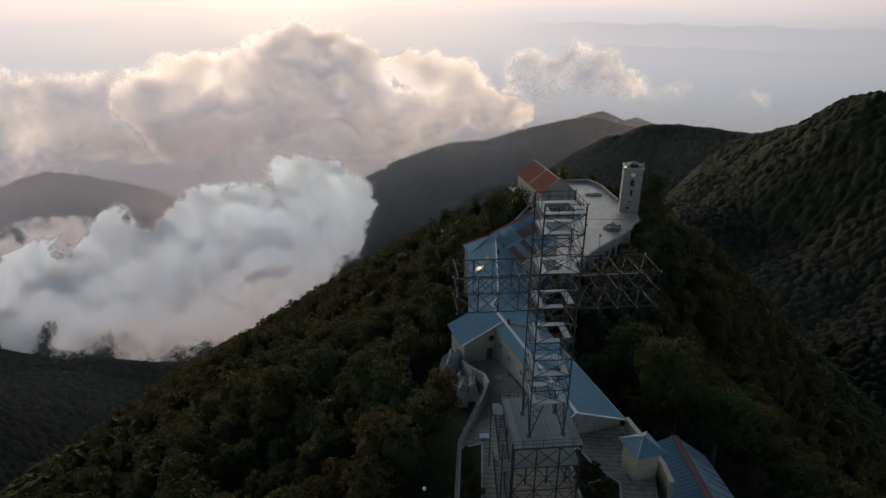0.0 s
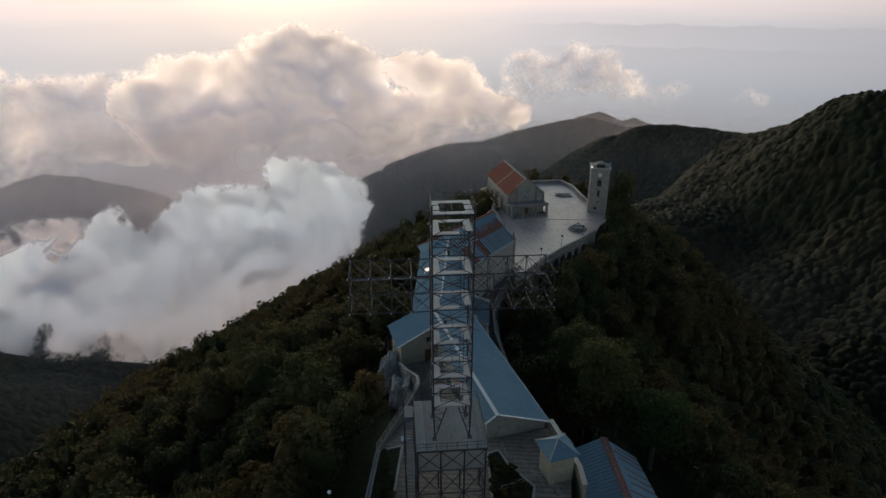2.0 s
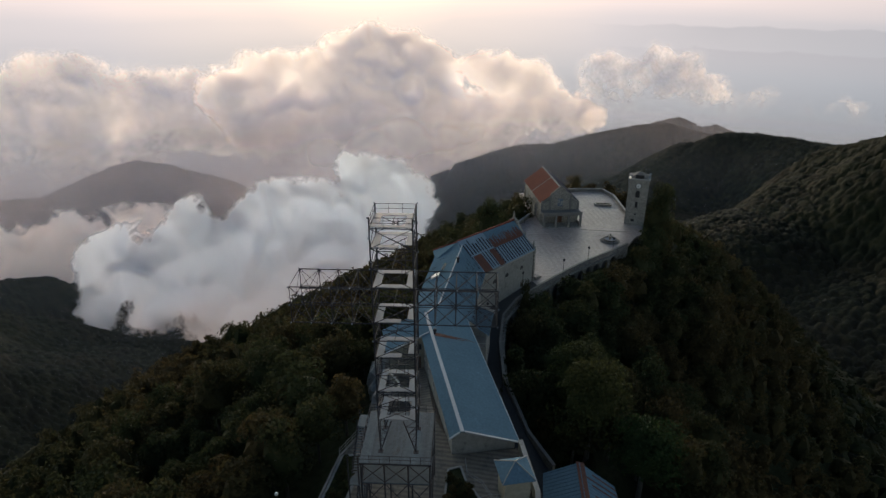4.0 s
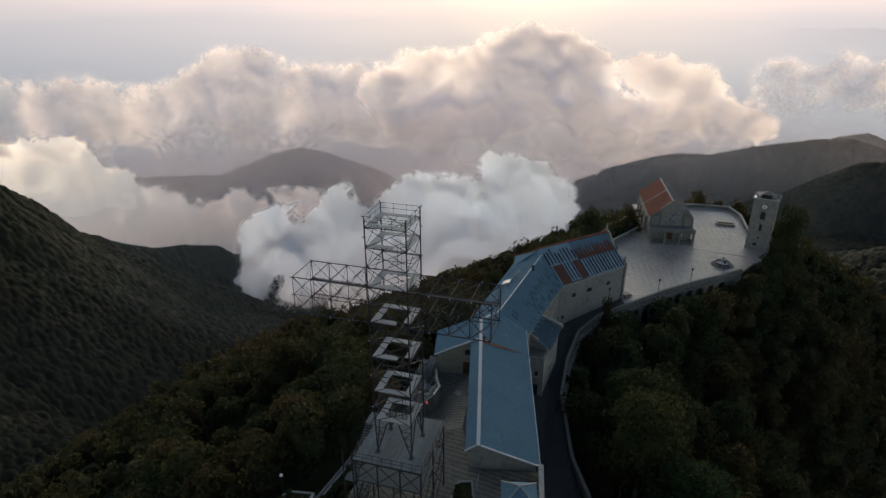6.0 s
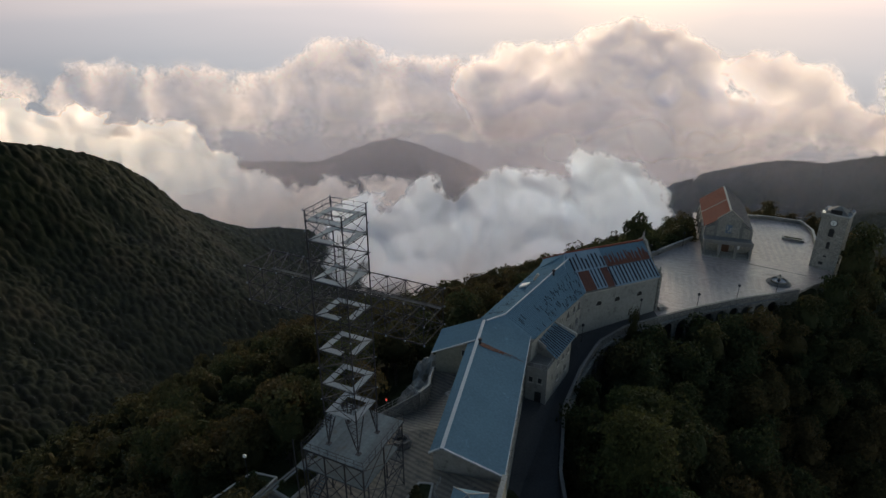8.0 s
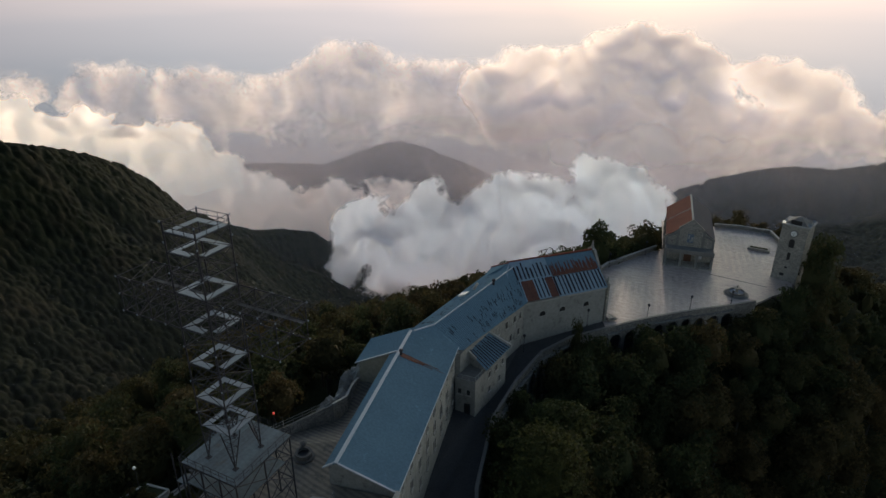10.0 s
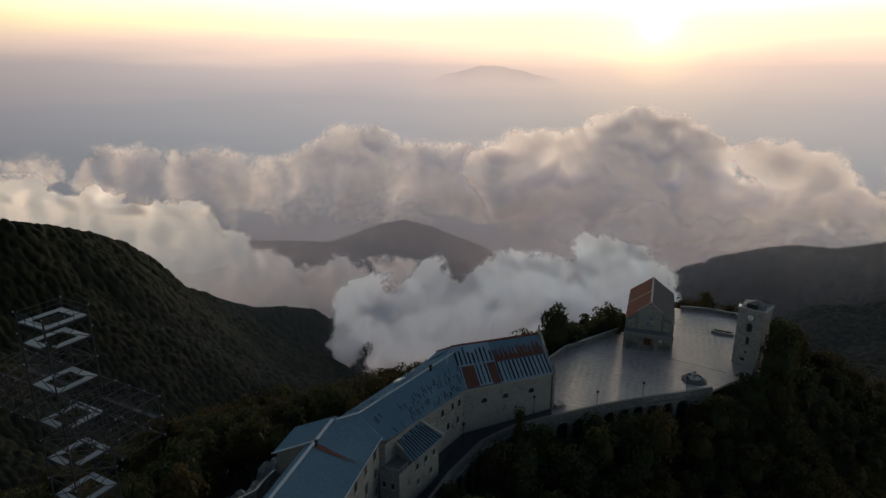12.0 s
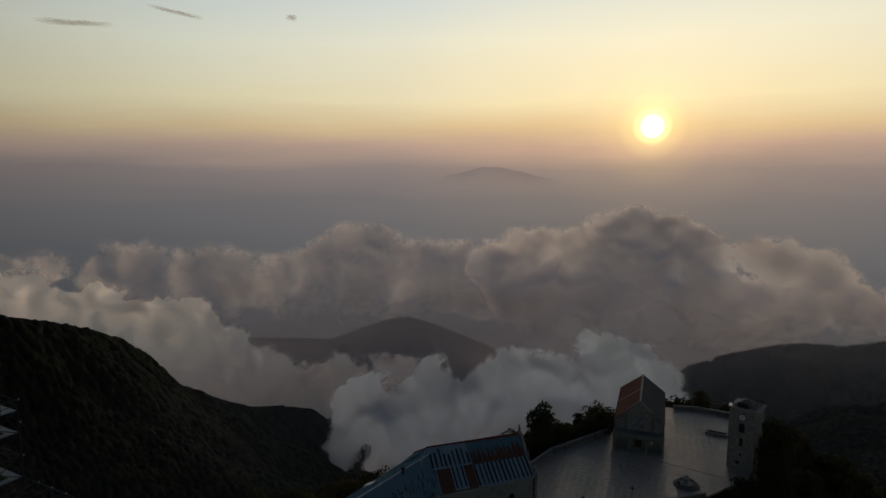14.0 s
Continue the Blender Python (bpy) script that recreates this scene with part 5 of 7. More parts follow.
# ---- low wings on the road side ----
def low_wing():
    t = thing("low_wing", Matrix(), "low plastered wing with a streaked blue lean-to roof", "building")
    part("wall", prism([(11.5, 110.6), (15.2, 110.2), (15.0, 118.6), (11.5, 117.4)], 0.0, [11.4, 8.9, 9.2, 11.6]), PLASTER, t)
    part("roof", rib_sheet((10.6, 110.4, 11.9), (10.9, 117.4, 12.0), (15.6, 119.0, 9.3), (15.6, 110.0, 8.95), 0.6, 0.08, 0.06), BLUE_ROOF, t, "blue lean-to roof with dark streaks")
    for i in range(12):
        s = 0.06 + i * 0.08
        a, b = lerp((10.6, 110.4, 11.95), (10.9, 117.4, 12.05), s), lerp((15.6, 110.0, 9.0), (15.6, 119.0, 9.35), s)
        a = lerp(a, b, 0.12 + 0.1 * (i % 3))
        part("streak", slab([(a[0], a[1] - 0.12, a[2] + 0.07), (a[0], a[1] + 0.12, a[2] + 0.07), (b[0], b[1] + 0.12, b[2] + 0.07), (b[0], b[1] - 0.12, b[2] + 0.07)], 0.02), STREAK, t)
    part("parapet", slab([(10.5, 117.4, 12.35), (15.8, 119.0, 9.75), (15.8, 119.4, 9.75), (10.5, 117.8, 12.35)], 0.7), COPING, t)
    part("parapet", slab([(11.0, 110.1, 11.9), (13.2, 110.0, 10.8), (13.2, 110.3, 10.8), (11.0, 110.4, 11.9)], 0.6), COPING, t)
    for y, z in ((111.8, 6.3), (114.5, 6.3), (117.0, 6.3), (112.0, 3.0), (116.0, 3.0)):
        window(t, on_wall((15.2, 110.2), (15.0, 118.6), y - 110.2, z, 1), 0.8, 1.2)
    # flat-roofed block in front of it
    part("block", prism([(11.6, 105.6), (15.4, 106.4), (15.2, 110.2), (11.5, 110.6)], 0.0, 8.4), PLASTER, t)
    part("terrace", prism([(11.7, 105.8), (15.3, 106.5), (15.1, 110.1), (11.6, 110.5)], 8.404, 8.46), CONCRETE, t)
    for a, b in (((11.6, 105.7), (15.4, 106.5)), ((15.3, 106.5), (15.1, 110.2))):
        bar("rail", (*a, 9.3), (*b, 9.3), 0.05, COPING, t)
        for k in range(4):
            p = lerp(a, b, k / 3)
            bar("rail_post", (*p, 8.45), (*p, 9.3), 0.05, COPING, t)
    m = on_wall((11.6, 105.6), (15.4, 106.4), 2.4, 0.9, 1)
    d = part("door", boxed(-0.6, 0.6, -0.05, 0.05, 0, 2.3), DARK, t, "dark doorway")
    d.matrix_basis = m
    for s in (0.9, 2.6):
        window(t, on_wall((11.6, 105.6), (15.4, 106.4), s, 5.2, 1), 0.7, 1.1)
    return t


low_wing()


# ---- the steel cross on its deck ----
CX, CY, CYAW = 9.65, 60.8, 7.75


def steel_cross():
    t = thing("steel_cross", pose(CX, CY, 0, 0, 0, CYAW), "tall lattice steel cross with walkways, on a raised deck", "cross")
    h = 2.2
    corners = [(-h, -h), (h, -h), (h, h), (-h, h)]
    levels = [28.05, 30.05, 32.05, 34.3, 36.6, 38.8, 41.0, 43.1, 45.2, 47.5, 49.75, 51.95]
    for cx, cy in corners:
        bar("corner_leg", (cx, cy, 28.0), (cx, cy, 53.1), 0.085, STEEL, t, 8)
    for k, (z0, z1) in enumerate(zip(levels, levels[1:])):
        for (ax, ay), (bx, by) in zip(corners, corners[1:] + corners[:1]):
            bar("horizontal", (ax, ay, z1), (bx, by, z1), 0.055, STEEL, t)
            bar("brace", (ax, ay, z0), (bx, by, z1), 0.042, STEEL, t)
            bar("brace", (bx, by, z0), (ax, ay, z1), 0.042, STEEL, t)
        if k % 2 == 0:
            bar("inner_tie", (-h, 0, z1), (h, 0, z1), 0.04, STEEL, t)
            bar("inner_tie", (0, -h, z1), (0, h, z1), 0.04, STEEL, t)
    # splayed lattice feet down to the deck
    for cx, cy in corners:
        sx, sy = math.copysign(1, cx), math.copysign(1, cy)
        foot = (cx * 0.95, cy * 0.95, 23.45)
        for ex, ey in ((cx, cy), (cx - sx * 1.5, cy), (cx, cy - sy * 1.5)):
            bar("foot_leg", foot, (ex, ey, 28.0), 0.07, STEEL, t)
        for q in (0.35, 0.6, 0.82):
            pts = [lerp(foot, e, q) for e in ((cx, cy, 28.0), (cx - sx * 1.5, cy, 28.0), (cx, cy - sy * 1.5, 28.0))]
            bar("lacing", pts[0], pts[1], 0.035, STEEL, t)
            bar("lacing", pts[0], pts[2], 0.035, STEEL, t)
            bar("lacing", pts[1], pts[2], 0.035, STEEL, t)
            nxt = [lerp(foot, e, q - 0.22) for e in ((cx, cy, 28.0), (cx - sx * 1.5, cy, 28.0), (cx, cy - sy * 1.5, 28.0))]
            bar("lacing", pts[0], nxt[1], 0.03, STEEL, t)
            bar("lacing", pts[0], nxt[2], 0.03, STEEL, t)
        part("base_plate", boxed(foot[0] - 0.3, foot[0] + 0.3, foot[1] - 0.3, foot[1] + 0.3, 23.41, 23.47), STEEL, t)
    # walkway plates round the shaft
    for k, z in enumerate((28.05, 32.05, 36.6, 41.0, 45.2, 49.75, 51.95)):
        w = 0.78
        a = h - 0.08
        spans = [(-a, a, -a, -a + w), (-a, a, a - w, a), (-a, -a + w, -a + w, a - w), (a - w, a, -a + w, a - w)]
        if k in (2, 3, 5):
            spans[0] = (-a, 0.7, -a, -a + w)
        for x0, x1, y0, y1 in spans:
            part("walkway", boxed(x0, x1, y0, y1, z + 0.06, z + 0.12), GALVANISED, t, "pale galvanised walkway plate")
        if k in (1, 2, 4, 5):
            bar("ladder_rail", (0.9, -h + 0.9, z - 4.2), (0.9, -h + 0.9, z + 0.9), 0.03, STEEL, t)
            bar("ladder_rail", (1.3, -h + 0.9, z - 4.2), (1.3, -h + 0.9, z + 0.9), 0.03, STEEL, t)
    # guard rail at the top
    for (ax, ay), (bx, by) in zip(corners, corners[1:] + corners[:1]):
        for z in (52.55, 53.1):
            bar("guard_rail", (ax, ay, z), (bx, by, z), 0.035, STEEL, t)
        for q in (0.33, 0.67):
            bar("guard_post", (*lerp((ax, ay), (bx, by), q), 52.0), (*lerp((ax, ay), (bx, by), q), 53.15), 0.03, STEEL, t)
    # arms
    for side in (-1, 1):
        st = [2.2, 4.4, 6.6, 8.8, 11.0]
        for v in (-h, h):
            for z in (40.95, 43.1, 45.2):
                bar("arm_chord", (side * 2.2, v, z), (side * 11.0, v, z), 0.065 if z != 43.1 else 0.04, STEEL, t, 8)
            for a, b in zip(st, st[1:]):
                bar("arm_post", (side * b, v, 40.95), (side * b, v, 45.2), 0.05, STEEL, t)
                for z0, z1 in ((40.95, 43.1), (43.1, 45.2)):
                    bar("brace", (side * a, v, z0), (side * b, v, z1), 0.036, STEEL, t)
                    bar("brace", (side * b, v, z0), (side * a, v, z1), 0.036, STEEL, t)
        for b in st[1:]:
            for z in (40.95, 43.1, 45.2):
                bar("cross_tie", (side * b, -h, z), (side * b, h, z), 0.045, STEEL, t)
            bar("brace", (side * b, -h, 40.95), (side * b, h, 45.2), 0.03, STEEL, t)
        for a, b in zip(st, st[1:]):
            for z in (40.95, 45.2):
                bar("brace", (side * a, -h, z), (side * b, h, z), 0.034, STEEL, t)
        bar("brace", (side * 11, h, 40.95), (side * 11, -h, 45.2), 0.03, STEEL, t)
        for a in (4.4, 8.8):
            part("arm_walkway", boxed(min(side * (a - 2.2), side * (a + 2.2)), max(side * (a - 2.2), side * (a + 2.2)), h - 0.62, h - 0.1, 43.02, 43.07), STEEL, t)
    # small lamps on the outline
    lamp = mesh_of("lamp_head", turned(((0.04, -0.12), (0.08, -0.08), (0.09, 0.04), (0.04, 0.09)), 8), GALVANISED)
    spots = [(s * x, v, z) for s in (-1, 1) for v in (-h, h) for x in (4.4, 6.6, 8.8, 11.0) for z in (40.95, 45.2)]
    spots += [(cx, cy, z) for cx, cy in corners for z in (30.05, 34.3, 38.8, 47.5, 50.9, 53.15)] + [(s * 11, v, 43.1) for s in (-1, 1) for v in (-h, h)]
    for x, y, z in spots:
        o = part("lamp_head", lamp, None, t)
        o.location = (x + math.copysign(0.12, x), y + math.copysign(0.12, y), z)
    # deck and the frame that carries it
    dx0, dx1, dy0, dy1 = -4.4, 4.0, -4.1, 5.3
    deck = part("deck", boxed(dx0, dx1, dy0, dy1, 23.15, 23.33), STEEL, t, "worn blue-grey boarded deck")
    for k in range(28):
        x = dx0 + (dx1 - dx0) * k / 28
        part("plank", boxed(x + 0.012, x + 0.288, dy0 + 0.02 * (k % 3), dy1 - 0.03 * (k % 2), 23.334, 23.4 + 0.006 * (k % 4)), CONCRETE_DECK, deck)
    part("lower_deck", boxed(dx0 + 0.2, dx1 - 0.1, dy0 + 0.1, dy1 - 1.5, 20.2, 20.4), CONCRETE_DECK, t)
    for x in (dx0 + 0.15, -1.5, 1.3, dx1 - 0.15):
        for y in (dy0 + 0.15, 0.6, dy1 - 0.2):
            bar("deck_post", (x, y, 12.6), (x, y, 23.15), 0.10, STEEL, t, 8)
    for x0, x1 in ((dx0 + 0.15, -1.5), (-1.5, 1.3), (1.3, dx1 - 0.15)):
        for y in (dy0 + 0.15, dy1 - 0.2):
            for z0, z1 in ((13.0, 16.6), (16.6, 20.2), (20.4, 23.1)):
                bar("brace", (x0, y, z0), (x1, y, z1), 0.05, STEEL, t)
                bar("brace", (x1, y, z0), (x0, y, z1), 0.05, STEEL, t)
                bar("horizontal", (x0, y, z1), (x1, y, z1), 0.07, STEEL, t)
    for x in (dx0 + 0.15, dx1 - 0.15):
        for y0, y1 in ((dy0 + 0.15, 0.6), (0.6, dy1 - 0.2)):
            for z0, z1 in ((13.0, 16.6), (16.6, 20.2), (20.4, 23.1)):
                bar("brace", (x, y0, z0), (x, y1, z1), 0.05, STEEL, t)
                bar("brace", (x, y1, z0), (x, y0, z1), 0.05, STEEL, t)
                bar("horizontal", (x, y0, z1), (x, y1, z1), 0.07, STEEL, t)
    edge = [(dx0, dy0), (dx1, dy0), (dx1, dy1), (dx0, dy1)]
    for k, ((ax, ay), (bx, by)) in enumerate(zip(edge, edge[1:] + edge[:1])):
        for z in (23.95, 24.45):
            bar("guard_rail", (ax, ay, z), (bx, by, z), 0.028, STEEL, t)
        n = 7
        for i in range(n):
            p = lerp((ax, ay), (bx, by), i / n)
            bar("guard_post", (*p, 23.4), (*p, 24.5), 0.03, STEEL, t)
    # red beacon at the edge of the deck
    bar("beacon_post", (1.6, dy1, 23.4), (1.6, dy1, 25.7), 0.03, STEEL, t)
    part("beacon", turned(((0.06, 25.7), (0.12, 25.75), (0.12, 25.95), (0.05, 26.05)), 10, at=(1.6, dy1, 0)), BEACON, t, "lit red beacon")
    # outside stair
    for f, (za, zb, ya, yb) in enumerate(((20.3, 23.3, -2.6, 2.4), (16.6, 20.2, 2.2, -3.2), (12.9, 16.6, -3.2, 2.2))):
        for x in (-5.6, -4.5):
            bar("stringer", (x, ya, za), (x, yb, zb), 0.08, STEEL, t)
            bar("handrail", (x, ya, za + 1.0), (x, yb, zb + 1.0), 0.03, STEEL, t)
        n = 17
        for i in range(n):
            p = lerp((ya, za), (yb, zb), (i + 0.5) / n)
            part("tread", boxed(-5.6, -4.5, p[0] - 0.14, p[0] + 0.14, p[1] - 0.02, p[1] + 0.02), CONCRETE_DECK, t)
    part("landing", boxed(-5.7, -4.4, 2.3, 4.6, 23.2, 23.3), CONCRETE_DECK, t)
    part("landing", boxed(-5.7, -4.4, 2.3, 4.0, 16.55, 16.65), CONCRETE_DECK, t)
    part("landing", boxed(-5.7, -4.4, -4.3, -3.1, 20.1, 20.2), CONCRETE_DECK, t)
    for x in (-5.7, -4.5):
        for y in (-4.2, 4.4):
            bar("deck_post", (x, y, 12.6), (x, y, 24.3), 0.08, STEEL, t, 8)
    return t


BEACON, _beacon_tree, _beacon_bsdf, _beacon_out = nodes_of("red_beacon_glass")
_beacon_bsdf.inputs["Base Color"].default_value = (0.5, 0.04, 0.03, 1)
_beacon_bsdf.inputs["Emission Color"].default_value = (1.0, 0.12, 0.08, 1)
_beacon_bsdf.inputs["Emission Strength"].default_value = 0.5
CONCRETE_DECK = surface("pale_deck", (0.10, 0.135, 0.158), (0.068, 0.094, 0.112), 0.7, big=0.3, fine=2.4, stain=(0.09, 0.095, 0.095), stain_from=0.58, bump=0.2, depth=0.01, stretch=(1, 1, 1), random_tone=0.22)
steel_cross()

# ---- the square, its walls and the road ----
OUTER = [(29.5, 84.0), (25.0, 91.5), (19.2, 106.5), (17.3, 119.0), (16.9, 131.0), (19.6, 140.0), (25.0, 147.8), (31.7, 158.7), (38.6, 168.2), (46.2, 177.5), (50.4, 183.2)]


def square_z(y):
    return 1.6 if y < 148 else 0.3 if y > 188 else 1.6 - 1.3 * (y - 148) / 40


def flat_patch(name, pts, material, label, category, thick=0.6):
    bm = bmesh.new()
    a = [bm.verts.new(p) for p in pts]
    b = [bm.verts.new((p[0], p[1], p[2] - thick)) for p in pts]
    bm.faces.new(a)
    bm.faces.new(b[::-1])
    for i in range(len(a)):
        j = (i + 1) % len(a)
        bm.faces.new((a[i], a[j], b[j], b[i]))
    bmesh.ops.recalc_face_normals(bm, faces=bm.faces)
    return tagged(part(name, bm, material), label, category, kind="structure")


SQUARE = [(22.9, 151.2), (25.0, 148.2), (31.7, 159.0), (38.6, 168.5), (46.2, 177.8), (50.4, 183.5), (53.4, 191.0), (57, 196), (56, 212), (52.0, 214), (49.4, 230.2), (45.9, 236.7), (36.4, 235.6), (30.0, 233.5), (14.0, 229.0), (21.0, 205.5), (17.7, 198.5), (11.8, 183.0), (9.5, 160)]
LOW_SQUARE = [(22.9, 151.2), (25.0, 148.2), (31.7, 159.0), (38.6, 168.5), (46.2, 177.8), (50.4, 183.5), (52.2, 188.0), (13.7, 188.0), (11.8, 183.0), (9.5, 160.0)]
SQUARE = SQUARE[6:-2] + [(13.7, 188.0), (52.2, 188.0)]
flat_patch("square", [(x, y, square_z(y)) for x, y in LOW_SQUARE], PAVING, "sloping paved forecourt of pale stone slabs", "paving")
flat_patch("square", [(x, y, square_z(y)) for x, y in SQUARE], PAVING, "square paved in pale stone slabs with worn pinkish bands", "paving")
ROAD_Z = 1.2
flat_patch("road", [(29, 84.2, -0.5), (24.6, 91.5, 0.6), (18.9, 106.5, ROAD_Z), (17.1, 119, ROAD_Z), (16.7, 131, ROAD_Z), (19.4, 140, 1.4), (25, 148.1, 1.55), (22.7, 151.6, 1.58), (11.3, 132, ROAD_Z), (11.3, 105.5, ROAD_Z), (17.2, 90, 0.6), (20.9, 80, -0.5), (23.4, 73.4, -1.2), (31.5, 74.5, -1.2)], ASPHALT, "narrow asphalt road along the hospice wall", "road")


def run_wall(name, pts, thick, bottom, top, material, label, coping=True, cap=None):
    """A wall along plan points with a coping; bottom and top are functions of the point or numbers."""
    t = thing(name, Matrix(), label, "wall", kind="structure")
    zb = bottom if callable(bottom) else (lambda x, y: bottom)
    zt = top if callable(top) else (lambda x, y: top)
    for a, b in zip(pts, pts[1:]):
        d = (Vector(b) - Vector(a)).normalized()
        n = Vector((-d.y, d.x)) * thick / 2
        foot = [(a[0] + n.x, a[1] + n.y), (a[0] - n.x, a[1] - n.y), (b[0] - n.x, b[1] - n.y), (b[0] + n.x, b[1] + n.y)]
        za, ze = zt(*a), zt(*b)
        part("wall_length", prism(foot, [zb(*a), zb(*a), zb(*b), zb(*b)], [za, za, ze, ze]), material, t)
        if coping:
            n *= 1.35
            foot = [(a[0] + n.x, a[1] + n.y), (a[0] - n.x, a[1] - n.y), (b[0] - n.x, b[1] - n.y), (b[0] + n.x, b[1] + n.y)]
            part("coping", prism(foot, [za + 0.003, za + 0.003, ze + 0.003, ze + 0.003], [za + 0.13, za + 0.13, ze + 0.13, ze + 0.13]), cap or COPING, t)
    return t


DARK_STONE = surface("dark_wet_stone", (0.12, 0.115, 0.11), (0.07, 0.068, 0.065), 0.9, big=0.4, fine=3, bump=0.4, depth=0.03)
run_wall("retaining_wall", OUTER, 0.42, -13.0, lambda x, y: (square_z(y) if y > 140 else ROAD_Z if y > 100 else 0.4) + 0.95, MORTAR, "stone retaining wall with a worn grey coping along the road and square", cap=CONCRETE)


def arcade():
    """Blind arches under the parapet of the road and square: piers and arch rings standing proud of near-black sheets
    that paint the shade inside.
    """
    t = thing("arcade", Matrix(), "row of stone arches carrying the road and the square", "arcade", kind="structure")
    for (a, b), n in zip(zip(OUTER[2:9], OUTER[3:10]), (3, 3, 2, 2, 3, 3, 3)):
        A, B = Vector(a), Vector(b)
        d = (B - A).normalized()
        out = Vector((d.y, -d.x))
        w = (B - A).length / n
        top = (square_z(a[1]) if a[1] > 140 else ROAD_Z) - 0.5
        for k in range(n):
            c = A + d * (k + 0.5) * w
            m = Matrix(((d.x, out.x, 0, c.x), (d.y, out.y, 0, c.y), (0, 0, 1, 0), (0, 0, 0, 1)))
            r = w / 2 - 0.55
            rec = part("recess", boxed(-r, r, 0.28, 0.34, -12, top - 1.0), DARK, t)
            rec.matrix_basis = m
            bm = bmesh.new()
            box(bm, -w / 2, -r, 0.3, 0.95, -13, top)
            box(bm, r, w / 2, 0.3, 0.95, -13, top)
            seg = 8
            for i in range(seg):
                a0, a1 = math.pi * i / seg, math.pi * (i + 1) / seg
                z0 = top - 0.45 - r
                pts = [(r * math.cos(a0), z0 + r * math.sin(a0)), (r * math.cos(a1), z0 + r * math.sin(a1)), (r * math.cos(a1), top), (r * math.cos(a0), top)]
                vs = [bm.verts.new((x, y, z)) for y in (0.3, 0.95) for x, z in pts]
                for f in ((4, 5, 6, 7), (3, 2, 1, 0), (0, 1, 5, 4), (2, 3, 7, 6)):
                    bm.faces.new([vs[q] for q in f])
            bmesh.ops.recalc_face_normals(bm, faces=bm.faces)
            p = part("arch", bm, MORTAR, t)
            p.matrix_basis = m
    return t


arcade()
run_wall("parapet", [(10.3, 160.5), (11.9, 183.2), (17.8, 198.7), (19.6, 203.4)], 0.5, -3.0, 1.6, MORTAR, "low stone parapet on the valley side of the square")
run_wall("parapet", [(29.8, 233.0), (36.4, 235.8), (45.9, 236.9), (49.6, 230.2), (52.6, 213.0)], 0.5, -3.0, 1.35, MORTAR, "low stone parapet closing the back of the square")
# the shadow line of a step, laid as a nearly flush dark strip
tagged(part("step", prism([(36.8, 194.8), (51.3, 195.1), (51.3, 195.6), (36.8, 195.3)], 0.0, 0.316), DARK), "flush dark strip across the paved square, drawing a step's shadow", "step", kind="structure")


